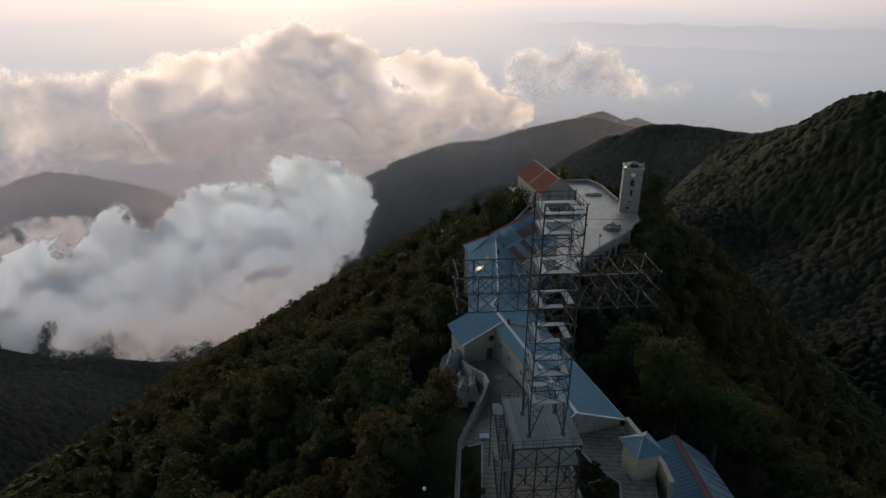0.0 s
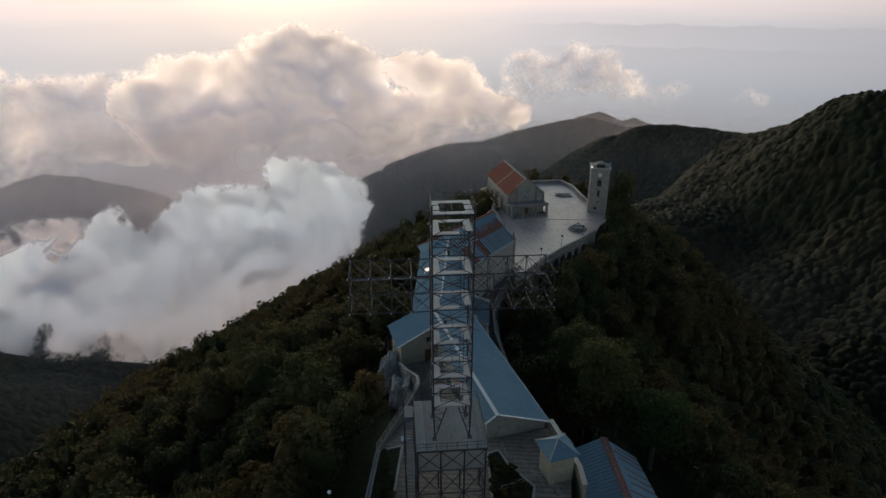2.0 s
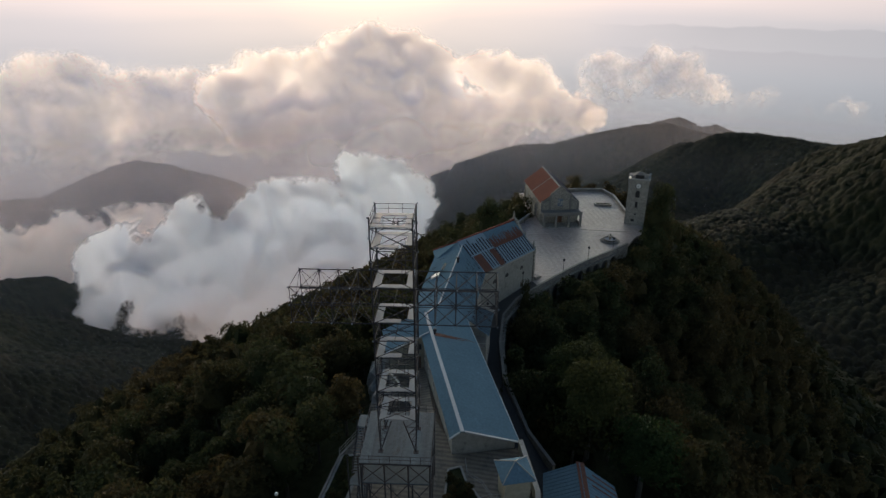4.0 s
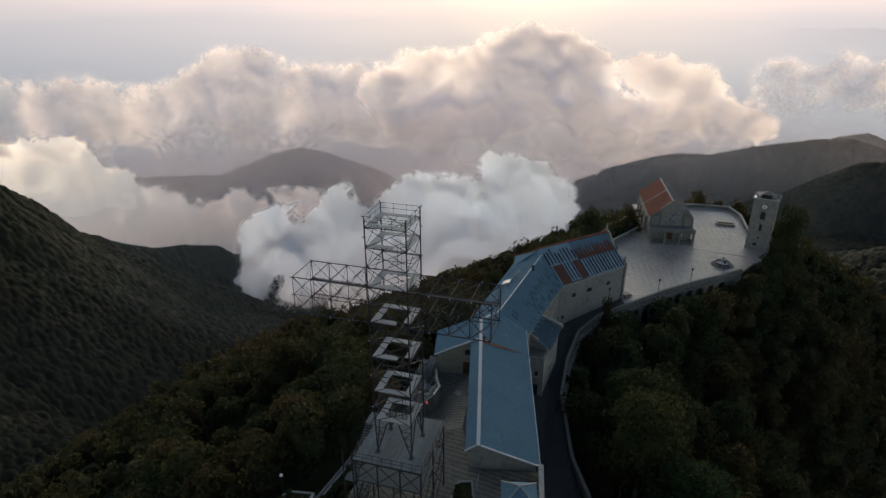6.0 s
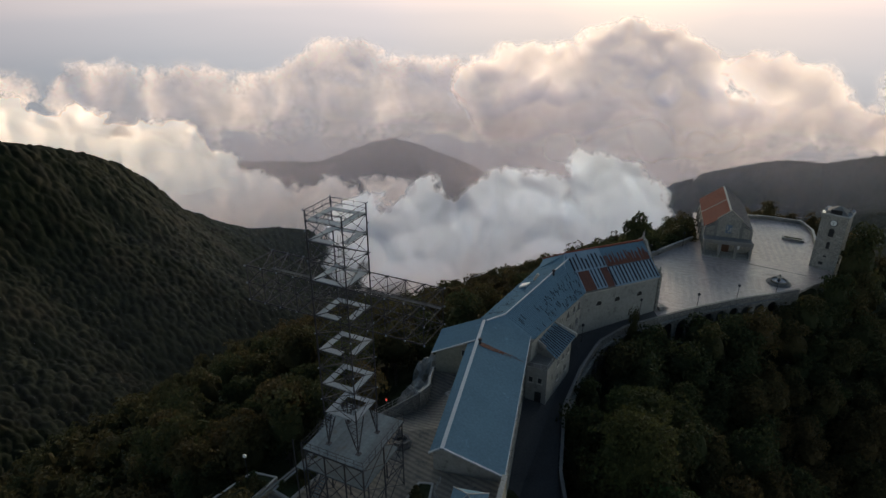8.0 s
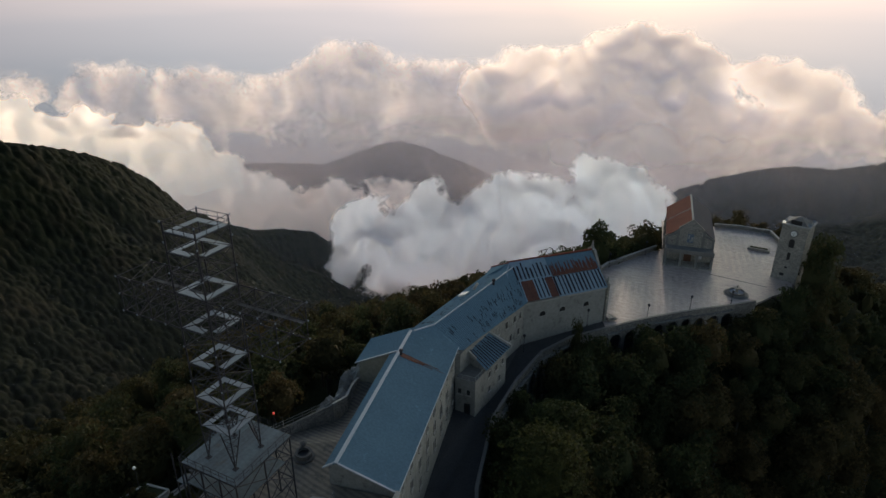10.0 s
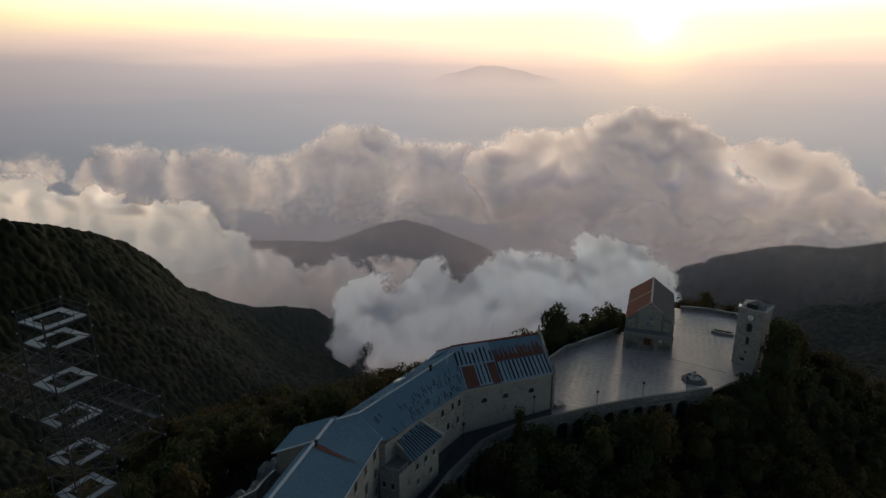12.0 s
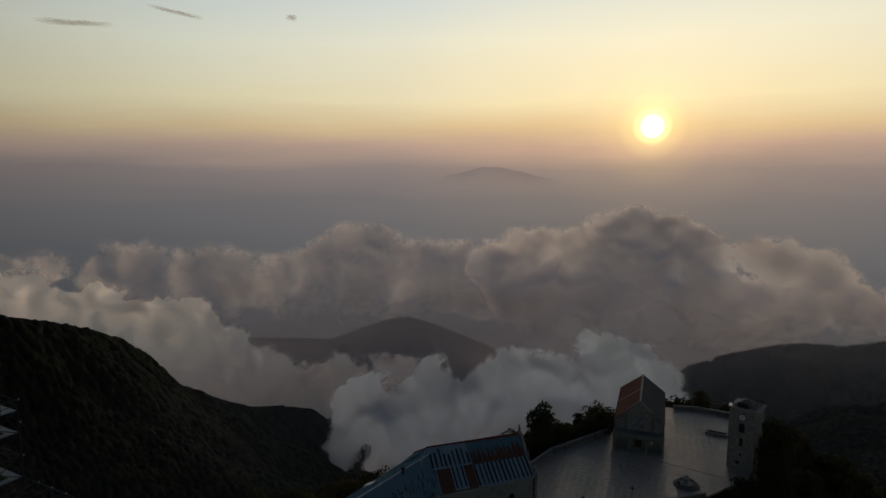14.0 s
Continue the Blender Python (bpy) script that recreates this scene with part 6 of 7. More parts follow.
# ---- the church on the square ----
def church():
    t = thing("church", pose(29.4, 200.2, 0.3, 0, 0, 15.5), "stone church with a columned porch and a red metal roof", "church")
    w, L, e, r = 6.2, 25.0, 7.3, 12.1
    part("wall", prism([(-w, 0.3), (w, 0.3), (w, L), (-w, L)], -2.0, e), STONE, t, "rough stone side walls")
    bm = bmesh.new()
    slab_pts = [(-w, 0.35, e), (0, 0.35, r - 0.3), (w, 0.35, e)]
    part("gable", slab_gable(*slab_pts, Vector((0, 1)), L - 0.4), STONE, t)
    for s in (-1, 1):
        part("roof", rib_sheet((0, 0.1, r), (0, L + 0.3, r), (s * (w + 0.4), L + 0.3, e - 0.15), (s * (w + 0.4), 0.1, e - 0.15), 0.55, 0.05, 0.03), TERRACOTTA if s < 0 else SHADED_SLOPE, t, "red ribbed roof slope" if s < 0 else "roof slope with its shade put into a dark slate-blue colour")
    part("seam", slab([(-0.02, 12.3, r + 0.1), (-6.6, 12.3, e - 0.04), (-6.6, 12.6, e - 0.04), (-0.02, 12.6, r + 0.1)], 0.1), COPING, t)
    part("ridge_cap", boxed(-0.25, 0.25, 0.0, L + 0.35, r + 0.02, r + 0.14), COPING, t, "pale ridge capping")
    # stepped facade
    bm = bmesh.new()
    prof = [(-6.4, 0), (-6.4, 7.0), (-3.4, 8.3), (-3.4, 9.9), (0, 12.75), (3.4, 9.9), (3.4, 8.3), (6.4, 7.0), (6.4, 0)]
    f = [bm.verts.new((x, -0.3, z)) for x, z in prof]
    b = [bm.verts.new((x, 0.3, z)) for x, z in prof]
    bm.faces.new(f)
    bm.faces.new(b[::-1])
    for i in range(len(f)):
        j = (i + 1) % len(f)
        bm.faces.new((f[i], f[j], b[j], b[i]))
    bmesh.ops.recalc_face_normals(bm, faces=bm.faces)
    part("facade", bm, STONE, t, "stone front with a stepped gable")
    for (x0, z0), (x1, z1) in zip(prof[1:], prof[2:-1]):
        if abs(x0 - x1) > 0.1:
            part("coping", slab([(x0, -0.45, z0 + 0.16), (x1, -0.45, z1 + 0.16), (x1, 0.4, z1 + 0.16), (x0, 0.4, z0 + 0.16)], 0.24), CONCRETE, t)
    for x in (-6.4, 6.4):
        part("pinnacle", turned(((0.2, 0), (0.2, 0.3), (0.12, 0.4), (0.16, 0.6), (0.03, 0.9)), 8, at=(x * 0.97, 0, 7.05)), STONE, t)
    for x in (-3.4, 3.4):
        part("pilaster", boxed(x - 0.35, x + 0.35, -0.48, -0.3, 4.6, 9.6), CONCRETE, t)
    panel = part("picture_panel", boxed(-0.8, 0.8, -0.36, -0.28, 5.9, 8.5), PANEL_BLUE, t, "blue and white panel over the porch")
    part("pale_shape", boxed(-0.6, -0.25, -0.385, -0.36, 7.0, 8.2), COPING, panel)
    part("pale_shape", boxed(0.2, 0.7, -0.385, -0.36, 6.4, 7.6), COPING, panel)
    part("pale_shape", boxed(-0.15, 0.15, -0.385, -0.36, 6.1, 6.7), COPING, panel)
    for x in (-6.15, 6.15):
        part("pilaster", boxed(x - 0.3, x + 0.3, -0.48, -0.3, 4.6, 6.9), CONCRETE, t)
    # porch
    part("porch_roof", boxed(-6.5, 6.5, -4.7, -0.3, 4.05, 4.65), CONCRETE, t, "flat porch roof with a low parapet")
    part("porch_parapet", boxed(-6.5, 6.5, -4.75, -4.5, 4.654, 5.25), CONCRETE, t)
    for x in (-6.1, -2.1, 2.1, 6.1):
        part("column", boxed(x - 0.33, x + 0.33, -4.6, -3.95, 0.1, 4.05), CONCRETE, t)
        part("plinth", boxed(x - 0.42, x + 0.42, -4.69, -3.86, 0.0, 0.45), STONE, t)
    for x in (-6.2, 6.2):
        part("rail", boxed(x - 0.1, x + 0.1, -3.9, -0.3, 0.1, 1.0), CONCRETE, t)
    part("floor", boxed(-6.6, 6.6, -5.0, -0.3, -0.05, 0.12), STONE, t)
    d = part("door", boxed(-1.0, 1.0, -0.36, -0.28, 0.1, 3.1), WOOD, t, "dark red wooden church door")
    part("panel", boxed(-0.85, -0.1, -0.40, -0.36, 0.4, 2.8), WOOD, d)
    part("panel", boxed(0.1, 0.85, -0.40, -0.36, 0.4, 2.8), WOOD, d)
    part("notice_board", boxed(3.0, 3.8, -0.38, -0.3, 1.3, 2.3), WHITE, t, "white notice board")
    for y in (5, 10.5, 16, 21):
        for s in (-1, 1):
            window(t, pose(s * (w + 0.01), y, 3.2, 0, 0, -90 * s), 1.0, 2.4, sill=False, arched=True)
        part("buttress", prism([(-w - 0.5, y + 2.3), (-w, y + 2.3), (-w, y + 3.1), (-w - 0.5, y + 3.1)], -2.0, [3.6, 5.2, 5.2, 3.6]), STONE, t)
    return t


church()


# ---- the bell tower ----
def bell_tower():
    t = thing("bell_tower", pose(54.6, 205.4, 0, 0, 0, -9), "square stone bell tower with two clocks and aerials", "bell tower")
    a, top = 3.15, 15.9
    part("wall", prism([(-a, -a), (a, -a), (a, a), (-a, a)], -6.0, top), STONE, t, "rough grey stone shaft")
    part("cornice", boxed(-a - 0.3, a + 0.3, -a - 0.3, a + 0.3, top + 0.003, top + 0.35), COPING, t)
    r = part("roof", turned(((3.7, 0), (3.6, 0.12), (1.0, 1.35), (0.1, 1.7)), 4, at=(0, 0, top + 0.35)), CONCRETE, t, "low pale pyramid roof")
    r.rotation_euler.z = math.pi / 4
    for yaw, x, y in ((180, 0, -a - 0.01), (90, -a - 0.01, 0)):
        m = pose(x, y, 0, 0, 0, yaw)
        c = part("clock", turned(((0.92, 0), (0.92, 0.08), (0.8, 0.1)), 28), STEEL, t, "white clock dial in a dark ring")
        c.matrix_basis = m @ pose(0, 0, 13.9, -90, 0, 0)
        part("dial", turned(((0.76, 0.1), (0.76, 0.125)), 28), WHITE, c)
        hand = part("clock_pointer", boxed(-0.04, 0.04, -0.1, 0.55, 0.13, 0.15), STEEL, c)
        hand2 = part("clock_pointer", boxed(-0.1, 0.4, -0.04, 0.04, 0.13, 0.15), STEEL, c)
        window(t, m @ pose(0, 0, 10.0, 0, 0, 0), 1.25, 2.3, sill=False, arched=True, frame_mat=STONE, bars=False)
        window(t, m @ pose(0, 0, 6.4, 0, 0, 0), 0.8, 2.1, sill=False, frame_mat=STONE, bars=False)
        window(t, m @ pose(0, 0, 3.9, 0, 0, 0), 0.7, 0.6, sill=False, frame_mat=STONE, bars=False)
    window(t, pose(-0.6, -a - 0.01, 1.6, 0, 0, 180), 1.0, 0.8, sill=False, frame_mat=STONE, bars=False)
    rng = random.Random(3)
    for x, y, hh in ((-2.9, -2.6, 2.6), (1.4, 1.6, 3.6), (2.8, -2.5, 1.8), (2.4, 2.8, 2.4)):
        bar("aerial", (x, y, top + 0.3), (x, y, top + 0.3 + hh), 0.05, STEEL, t)
        for k in range(3):
            z = top + hh - 0.2 - k * 0.35
            bar("aerial_arm", (x - 0.5, y, z), (x + 0.5, y, z), 0.025, STEEL, t)
    for x, y, s in ((2.9, -2.9, 0.5), (3.1, 0.6, 0.42), (-2.6, -3.0, 0.35)):
        d = part("dish", turned(((0.05, 0), (s * 0.7, 0.08), (s, 0.22), (s * 0.97, 0.24), (s * 0.68, 0.12), (0.04, 0.05)), 14), GALVANISED, t, "grey dish aerial")
        d.matrix_basis = pose(x, y, top + 1.2, 75, 0, 30)
    part("solar_panel", boxed(-1.3, 1.3, -3.3, -3.2, top + 0.5, top + 1.7), DARK, t, "dark panel below the roof")
    bar("ladder_rail", (a + 0.2, -1, top), (a + 0.2, -1, top + 1.6), 0.04, STEEL, t)
    part("floodlight", boxed(-3.2, -2.6, -3.45, -3.1, top + 0.45, top + 0.95), FLOOD, t, "lit square floodlight")
    return t


def glow(name, colour, strength):
    m, tree, bsdf, out = nodes_of(name)
    bsdf.inputs["Base Color"].default_value = (0.8, 0.8, 0.78, 1)
    bsdf.inputs["Emission Color"].default_value = (*colour, 1)
    bsdf.inputs["Emission Strength"].default_value = strength
    return m


FLOOD = glow("lit_floodlight", (1.0, 0.9, 0.7), 0.7)
bell_tower()


# ---- things on the square ----
def fountain():
    t = thing("fountain", pose(45.4, 186.4, 0.32), "round stepped stone fountain with a raised basin", "fountain")
    part("step", turned(((3.1, 0), (3.1, 0.16), (2.6, 0.17), (2.6, 0.34), (2.1, 0.35)), 16), CONCRETE, t)
    part("basin", turned(((1.9, 0.35), (2.05, 0.9), (2.1, 1.0), (1.8, 1.0), (1.7, 0.6)), 16), CONCRETE, t)
    part("water", turned(((0.02, 0.73), (1.72, 0.72), (1.72, 0.70)), 16), PANEL_BLUE, t)
    part("pedestal", turned(((0.5, 0.5), (0.35, 0.9), (0.3, 1.5), (0.9, 1.75), (0.95, 1.9), (0.2, 1.85), (0.18, 2.3), (0.3, 2.45), (0.05, 2.6)), 12), STONE, t)
    return t


fountain()


def planter_bench():
    t = thing("planter_bench", pose(45.2, 220.8, 0.3, 0, 0, 5), "low stone bench round a planting bed", "bench")
    part("seat", boxed(-3.0, 3.0, -1.0, -0.5, 0.0, 0.6), STONE, t)
    part("seat", boxed(-3.0, -2.4, -0.5, 1.4, 0.0, 0.6), STONE, t)
    part("seat", boxed(2.4, 3.0, -0.5, 1.4, 0.0, 0.6), STONE, t)
    part("soil", boxed(-2.4, 2.4, -0.5, 1.4, 0.0, 0.4), FOREST_FLOOR, t)
    return t


planter_bench()


def street_lamp():
    t = thing("street_lamp", Matrix(), "dark metal street lamp with a lantern head", "street lamp", "street lamps on the square")
    part("post", turned(((0.14, 0), (0.14, 0.4), (0.06, 0.55), (0.05, 3.7)), 8), STEEL, t)
    part("head", turned(((0.08, 3.7), (0.34, 4.15), (0.36, 4.25), (0.1, 4.5)), 8), STEEL, t)
    return t


lamp = street_lamp()
spots = [(30.9, 158.4, 1.2), (38.0, 169.0, 0.9), (45.6, 178.0, 0.62), (12.6, 183.0, 0.45), (18.2, 197.6, 0.3), (20.4, 147.6, 1.55), (13.2, 130.0, 1.2)]
lamp.matrix_basis = pose(*spots[0])
for s in spots[1:]:
    copy_thing(lamp, pose(*s))

# ---- the court round the cross ----
COURT_FLOOR = surface("ochre_court_floor", (0.24, 0.205, 0.165), (0.16, 0.14, 0.118), 0.9, big=0.22, fine=1.6, stain=(0.10, 0.095, 0.085), stain_from=0.56, bump=0.3, depth=0.02)
striped(COURT_FLOOR)
flat_patch("court", [(-1.0, 52, 13.0), (24, 52, 13.0), (26, 66, 13.0), (23.6, 73.8, 13.0), (15.6, 71.0, 13.0), (10.5, 78, 13.0), (-0.9, 68.5, 13.0)], COURT_FLOOR, "worn concrete and stone floor of the court", "paving", 2.0)
flat_patch("court_ramp", [(-0.9, 68.4, 12.996), (10.6, 77.9, 12.996), (14.4, 70.8, 12.996), (5.0, 97.0, 9.6), (-1.5, 94.5, 9.6), (3.4, 84.0, 9.9), (1.6, 76.5, 11.6)], COURT_FLOOR, "sloping court floor towards the hospice door", "paving", 1.5)
run_wall("court_wall", [(-1.0, 52), (-0.9, 67.0), (1.8, 76.0), (3.6, 82.5)], 0.22, 5.0, 13.5, MORTAR, "low court wall with a worn coping above the wooded slope", cap=CONCRETE)
run_wall("stair_parapet", [(3.6, 82.6), (2.9, 86.5), (0.9, 89.6), (-1.0, 93.4)], 0.3, 3.0, lambda x, y: 13.6 - (y - 82.6) * 0.30, STONE, "stepped pale parapet of the stair down from the court")
run_wall("terrace_wall", [(23.9, 73.6), (26.7, 64.4), (26.9, 61.0)], 0.5, -6.0, 14.6, OCHRE, "plastered parapet on the edge of the upper terrace")


def rail_run(pts, z, label):
    t = thing("railing", Matrix(), label, "railing")
    for a, b in zip(pts, pts[1:]):
        n = max(2, round((Vector(b) - Vector(a)).length / 1.6))
        for h in (0.55, 1.05):
            bar("rail", (*a, z + h), (*b, z + h), 0.03, COPING, t)
        for k in range(n + 1):
            p = lerp(a, b, k / n)
            bar("post", (*p, z), (*p, z + 1.08), 0.035, COPING, t)
    return t


rail_run([(-0.95, 67.2), (1.75, 76.1), (3.5, 82.2)], 13.6, "thin metal railing on the court wall")
rail_run([(16.3, 60.9), (17.8, 61.5), (20.7, 63.4), (22.4, 63.6), (23.0, 62.0), (24.0, 59.8)], 13.0, "thin pale railing round the lower stair")
rail_run([(16.6, 69.3), (17.2, 66.8), (19.3, 65.6), (21.6, 62.3)], 13.0, "thin metal railing along the terrace edge")


def bed(name, pts, z, h, label, seed, n):
    """Planting bed with a pale kerb, soil and low shrubs."""
    t = thing(name, Matrix(), label, "flower bed")
    for a, b in zip(pts, pts[1:] + pts[:1]):
        d = (Vector(b) - Vector(a)).normalized()
        o = Vector((-d.y, d.x)) * 0.14
        part("kerb", prism([(a[0] + o.x, a[1] + o.y), (a[0] - o.x, a[1] - o.y), (b[0] - o.x, b[1] - o.y), (b[0] + o.x, b[1] + o.y)], z - 0.5, z + h), COPING, t)
    part("soil", prism(pts, z - 0.4, z + h - 0.12), FOREST_FLOOR, t)
    rng = np.random.RandomState(seed)
    cx, cy = np.array(pts).mean(0)
    for k in range(n):
        i = rng.randint(len(pts))
        q = rng.uniform(0.15, 0.85)
        e = lerp(pts[i], pts[(i + 1) % len(pts)], rng.uniform(0, 1))
        x, y = cx + (e[0] - cx) * q, cy + (e[1] - cy) * q
        c, nn = crown_points(rng, rng.uniform(0.5, 1.0), rng.uniform(0.6, 1.5), 7, 40)
        v, f = leaf_quads(c, nn, 0.13, rng)
        part("shrub", raw_mesh("shrub", (v + (x, y, z + h - 0.15)).tolist(), f.tolist(), LEAVES), None, t)
    return t


def court_things():
    bed("flower_bed", [(-0.6, 56.0), (2.4, 56.0), (2.5, 68.4), (-0.6, 67.2)], 13.0, 0.45, "overgrown planting bed with a pale kerb beside the court wall", 3, 16)
    bed("flower_bed", [(14.5, 67.4), (16.1, 68.2), (17.3, 65.6), (20.6, 61.6), (19.6, 56), (15.3, 56), (14.9, 62)], 13.0, 0.5, "dark planted bed with a white kerb below the terrace", 4, 20)
    bed("flower_bed", [(-5.0, 56.4), (-1.6, 57.5), (-1.4, 50.5), (-5.6, 50.5)], 12.9, 0.9, "walled garden bed with reddish shrubs", 5, 12)
    t = thing("stone_well", pose(7.9, 72.3, 13.0), "round stone well with a dark basin in the court", "well")
    part("step", turned(((1.55, 0), (1.55, 0.22), (1.2, 0.23)), 8), DARK_STONE, t)
    part("basin", turned(((1.15, 0.2), (1.2, 0.95), (0.85, 0.95), (0.8, 0.5)), 12), DARK_STONE, t)
    part("water", turned(((0.8, 0.55), (0.8, 0.58)), 12), DARK, t)
    part("spout", turned(((0.35, 0.5), (0.3, 1.3), (0.5, 1.4), (0.2, 1.6)), 8, at=(-0.9, 0.9, 0)), DARK_STONE, t)
    h = thing("roof_hatch", pose(2.8, 70.2, 13.0, 0, 0, 8), "pale blue metal hatch in the court floor", "hatch")
    part("lid", boxed(-0.7, 0.7, -0.5, 0.5, 0.0, 0.22), PALE_ROOF, h)
    part("handle", boxed(-0.1, 0.1, -0.48, -0.4, 0.22, 0.27), STEEL, h)
    for x, y in ((5.6, 88.5), (6.6, 86.6)):
        q = thing("stone_table", pose(x, y, 9.75, 0, 0, 20), "round dark stone table with a thick foot", "table", "stone tables in the court")
        part("tabletop", turned(((0.75, 0.7), (0.78, 0.76), (0.72, 0.82)), 14), STONE, q)
        part("foot", turned(((0.35, 0), (0.2, 0.3), (0.25, 0.7)), 10), STONE, q)
    l = thing("globe_lamp", pose(-4.7, 55.4, 13.0), "tall thin lamp post with a pale globe", "lamp")
    part("post", turned(((0.09, 0), (0.05, 0.3), (0.04, 4.2)), 8), STEEL, l)
    part("globe", turned(((0.05, 4.15), (0.2, 4.28), (0.24, 4.42), (0.16, 4.58), (0.03, 4.63)), 12), WHITE, l)


def outcrop(name, x, y, z, size, seed, label):
    """A cracked limestone outcrop."""
    rng = np.random.RandomState(seed)
    bm = bmesh.new()
    bmesh.ops.create_icosphere(bm, subdivisions=4, radius=1)
    v = np.array([q.co[:] for q in bm.verts])
    n = wave_noise(v, 1.3, seed, 4)
    crack = -np.abs(wave_noise(v * (1, 1, 0.4), 0.7, seed + 1, 3)) * 0.3
    w = v * (1 + 0.28 * n + crack)[:, None] * np.array(size)
    for q, p in zip(bm.verts, w):
        q.co = p
    ob = part(name, bm, ROCK)
    ob.location = (x, y, z)
    return tagged(ob, label, "rock")


def low_house():
    t = thing("lower_house", Matrix(), "low house below the terrace with a rust-striped blue roof", "house")
    part("wall", prism([(28.2, 58.0), (40.0, 61.0), (37.2, 76.5), (28.4, 77.0)], -8.0, 5.0), PLASTER, t)
    r0, r1 = (32.8, 77.6, 8.4), (34.8, 56.0, 8.4)
    part("roof", rib_sheet(r0, r1, (41.5, 57.5, 4.4), (38.4, 77.8, 4.4), 0.7, 0.09, 0.06), BLUE_ROOF, t, "faded blue roof slope with rust bands")
    part("roof", rib_sheet(r0, r1, (28.2, 56.0, 5.4), (27.6, 77.6, 5.4), 0.7, 0.09, 0.06), BLUE_ROOF, t)
    part("gable", prism([(28.2, 77.2), (37.8, 77.4), (32.8, 77.4)], 4.9, [5.3, 4.9, 8.2]), PLASTER, t)
    part("ridge_rust", slab([(32.3, 77.7, 8.44), (33.5, 77.7, 8.3), (35.5, 56.0, 8.3), (34.3, 56.0, 8.44)], 0.05), RUSTY, t, "broad band of rust along the ridge")
    rng = random.Random(6)
    for k in range(14):
        s = (k + rng.uniform(0.2, 0.8)) / 14
        a, b = lerp(r0, r1, s), lerp((38.4, 77.8, 4.4), (41.5, 57.5, 4.4), s)
        a = lerp(a, b, rng.uniform(0, 0.4))
        part("rust_streak", slab([(a[0], a[1] - 0.14, a[2] + 0.09), (a[0], a[1] + 0.14, a[2] + 0.09), (b[0], b[1] + 0.14, b[2] + 0.09), (b[0], b[1] - 0.14, b[2] + 0.09)], 0.02), RUSTY, t)
    return t


low_house()


def kiosk():
    t = thing("roofed_kiosk", pose(23.6, 64.6, 13.0, 0, 0, 20), "small plastered hut with a blue pyramid roof", "hut")
    part("wall", boxed(-1.65, 1.65, -1.65, 1.65, -6.0, 4.3), OCHRE, t)
    r = part("roof", turned(((3.1, 0), (3.1, 0.1), (0.05, 1.6)), 4, at=(0, 0, 4.3)), BLUE_ROOF, t)
    r.rotation_euler.z = math.pi / 4
    for a in range(4):
        q = math.pi / 4 + a * math.pi / 2
        bar("hip_cap", (2.2 * math.copysign(1, math.cos(q)), 2.2 * math.copysign(1, math.sin(q)), 4.42), (0, 0, 5.95), 0.08, COPING, t)
    return t


kiosk()

# ---- woods ----
def leaf_material(name, tone):
    m, tree, bsdf, out = nodes_of(name)
    isl = tree.nodes.new("ShaderNodeNewGeometry").outputs["Random Per Island"]
    info = tree.nodes.new("ShaderNodeObjectInfo").outputs["Random"]
    big = noise_at(tree, 0.022, 4, where="World")
    a = ramp(tree, isl, ((0.0, (0.031, 0.043, 0.019)), (0.45, (0.047, 0.058, 0.025)), (0.8, (0.058, 0.063, 0.027)), (1.0, (0.072, 0.067, 0.029))))
    b = ramp(tree, isl, ((0.0, (0.062, 0.045, 0.021)), (0.5, (0.084, 0.058, 0.026)), (1.0, (0.106, 0.070, 0.029))))
    mixv = add(tree, "Math", op="MULTIPLY_ADD")
    tree.links.new(info, mixv.inputs[0])
    mixv.inputs[1].default_value = 0.35
    tree.links.new(big, mixv.inputs[2])
    col = mixed(tree, ramp(tree, mixv.outputs[0], ((0.60, 0.0), (0.86, 0.75))), a, b)
    col = mixed(tree, 1.0, col, tone, "MULTIPLY")
    tree.links.new(col, bsdf.inputs["Base Color"])
    bsdf.inputs["Roughness"].default_value = 0.75
    bsdf.inputs["Specular IOR Level"].default_value = 0.1
    back, both = tree.nodes.new("ShaderNodeBsdfTranslucent"), tree.nodes.new("ShaderNodeMixShader")
    tree.links.new(col, back.inputs["Color"])
    both.inputs[0].default_value = 0.38
    tree.links.new(bsdf.outputs[0], both.inputs[1])
    tree.links.new(back.outputs[0], both.inputs[2])
    tree.links.new(both.outputs[0], out.inputs["Surface"])
    return m


LEAVES = leaf_material("autumn_beech_leaves", (1.0, 1.0, 1.0))
# dimmed copy of the same leaves, putting the far woods' shade into the colour
FAR_LEAVES = leaf_material("dimmed_far_leaves", (0.66, 0.70, 0.68))
GREEN_LEAVES = leaf_material("dark_green_leaves", (0.72, 1.02, 0.85))
BARK = surface("grey_beech_bark", (0.11, 0.10, 0.085), (0.065, 0.06, 0.05), 0.9, big=1.0, fine=6, bump=0.5, depth=0.03)


def leaf_quads(c, n, size, rng):
    """Small bent leaf sprays: one diamond-like quad each, at places c, facing roughly n."""
    N = len(c)
    n = n + rng.normal(size=(N, 3)) * 0.55
    n /= np.linalg.norm(n, axis=1)[:, None]
    t = np.cross(n, rng.normal(size=(N, 3)))
    t /= np.linalg.norm(t, axis=1)[:, None] + 1e-9
    b = np.cross(n, t)
    s = (size * rng.uniform(0.6, 1.35, N))[:, None]
    v = np.stack([c + t * s, c + b * s * 0.62 + n * s * 0.18, c - t * s * 0.9, c - b * s * 0.62 + n * s * 0.12], 1).reshape(-1, 3)
    f = np.arange(4 * N).reshape(N, 4)
    return v, f


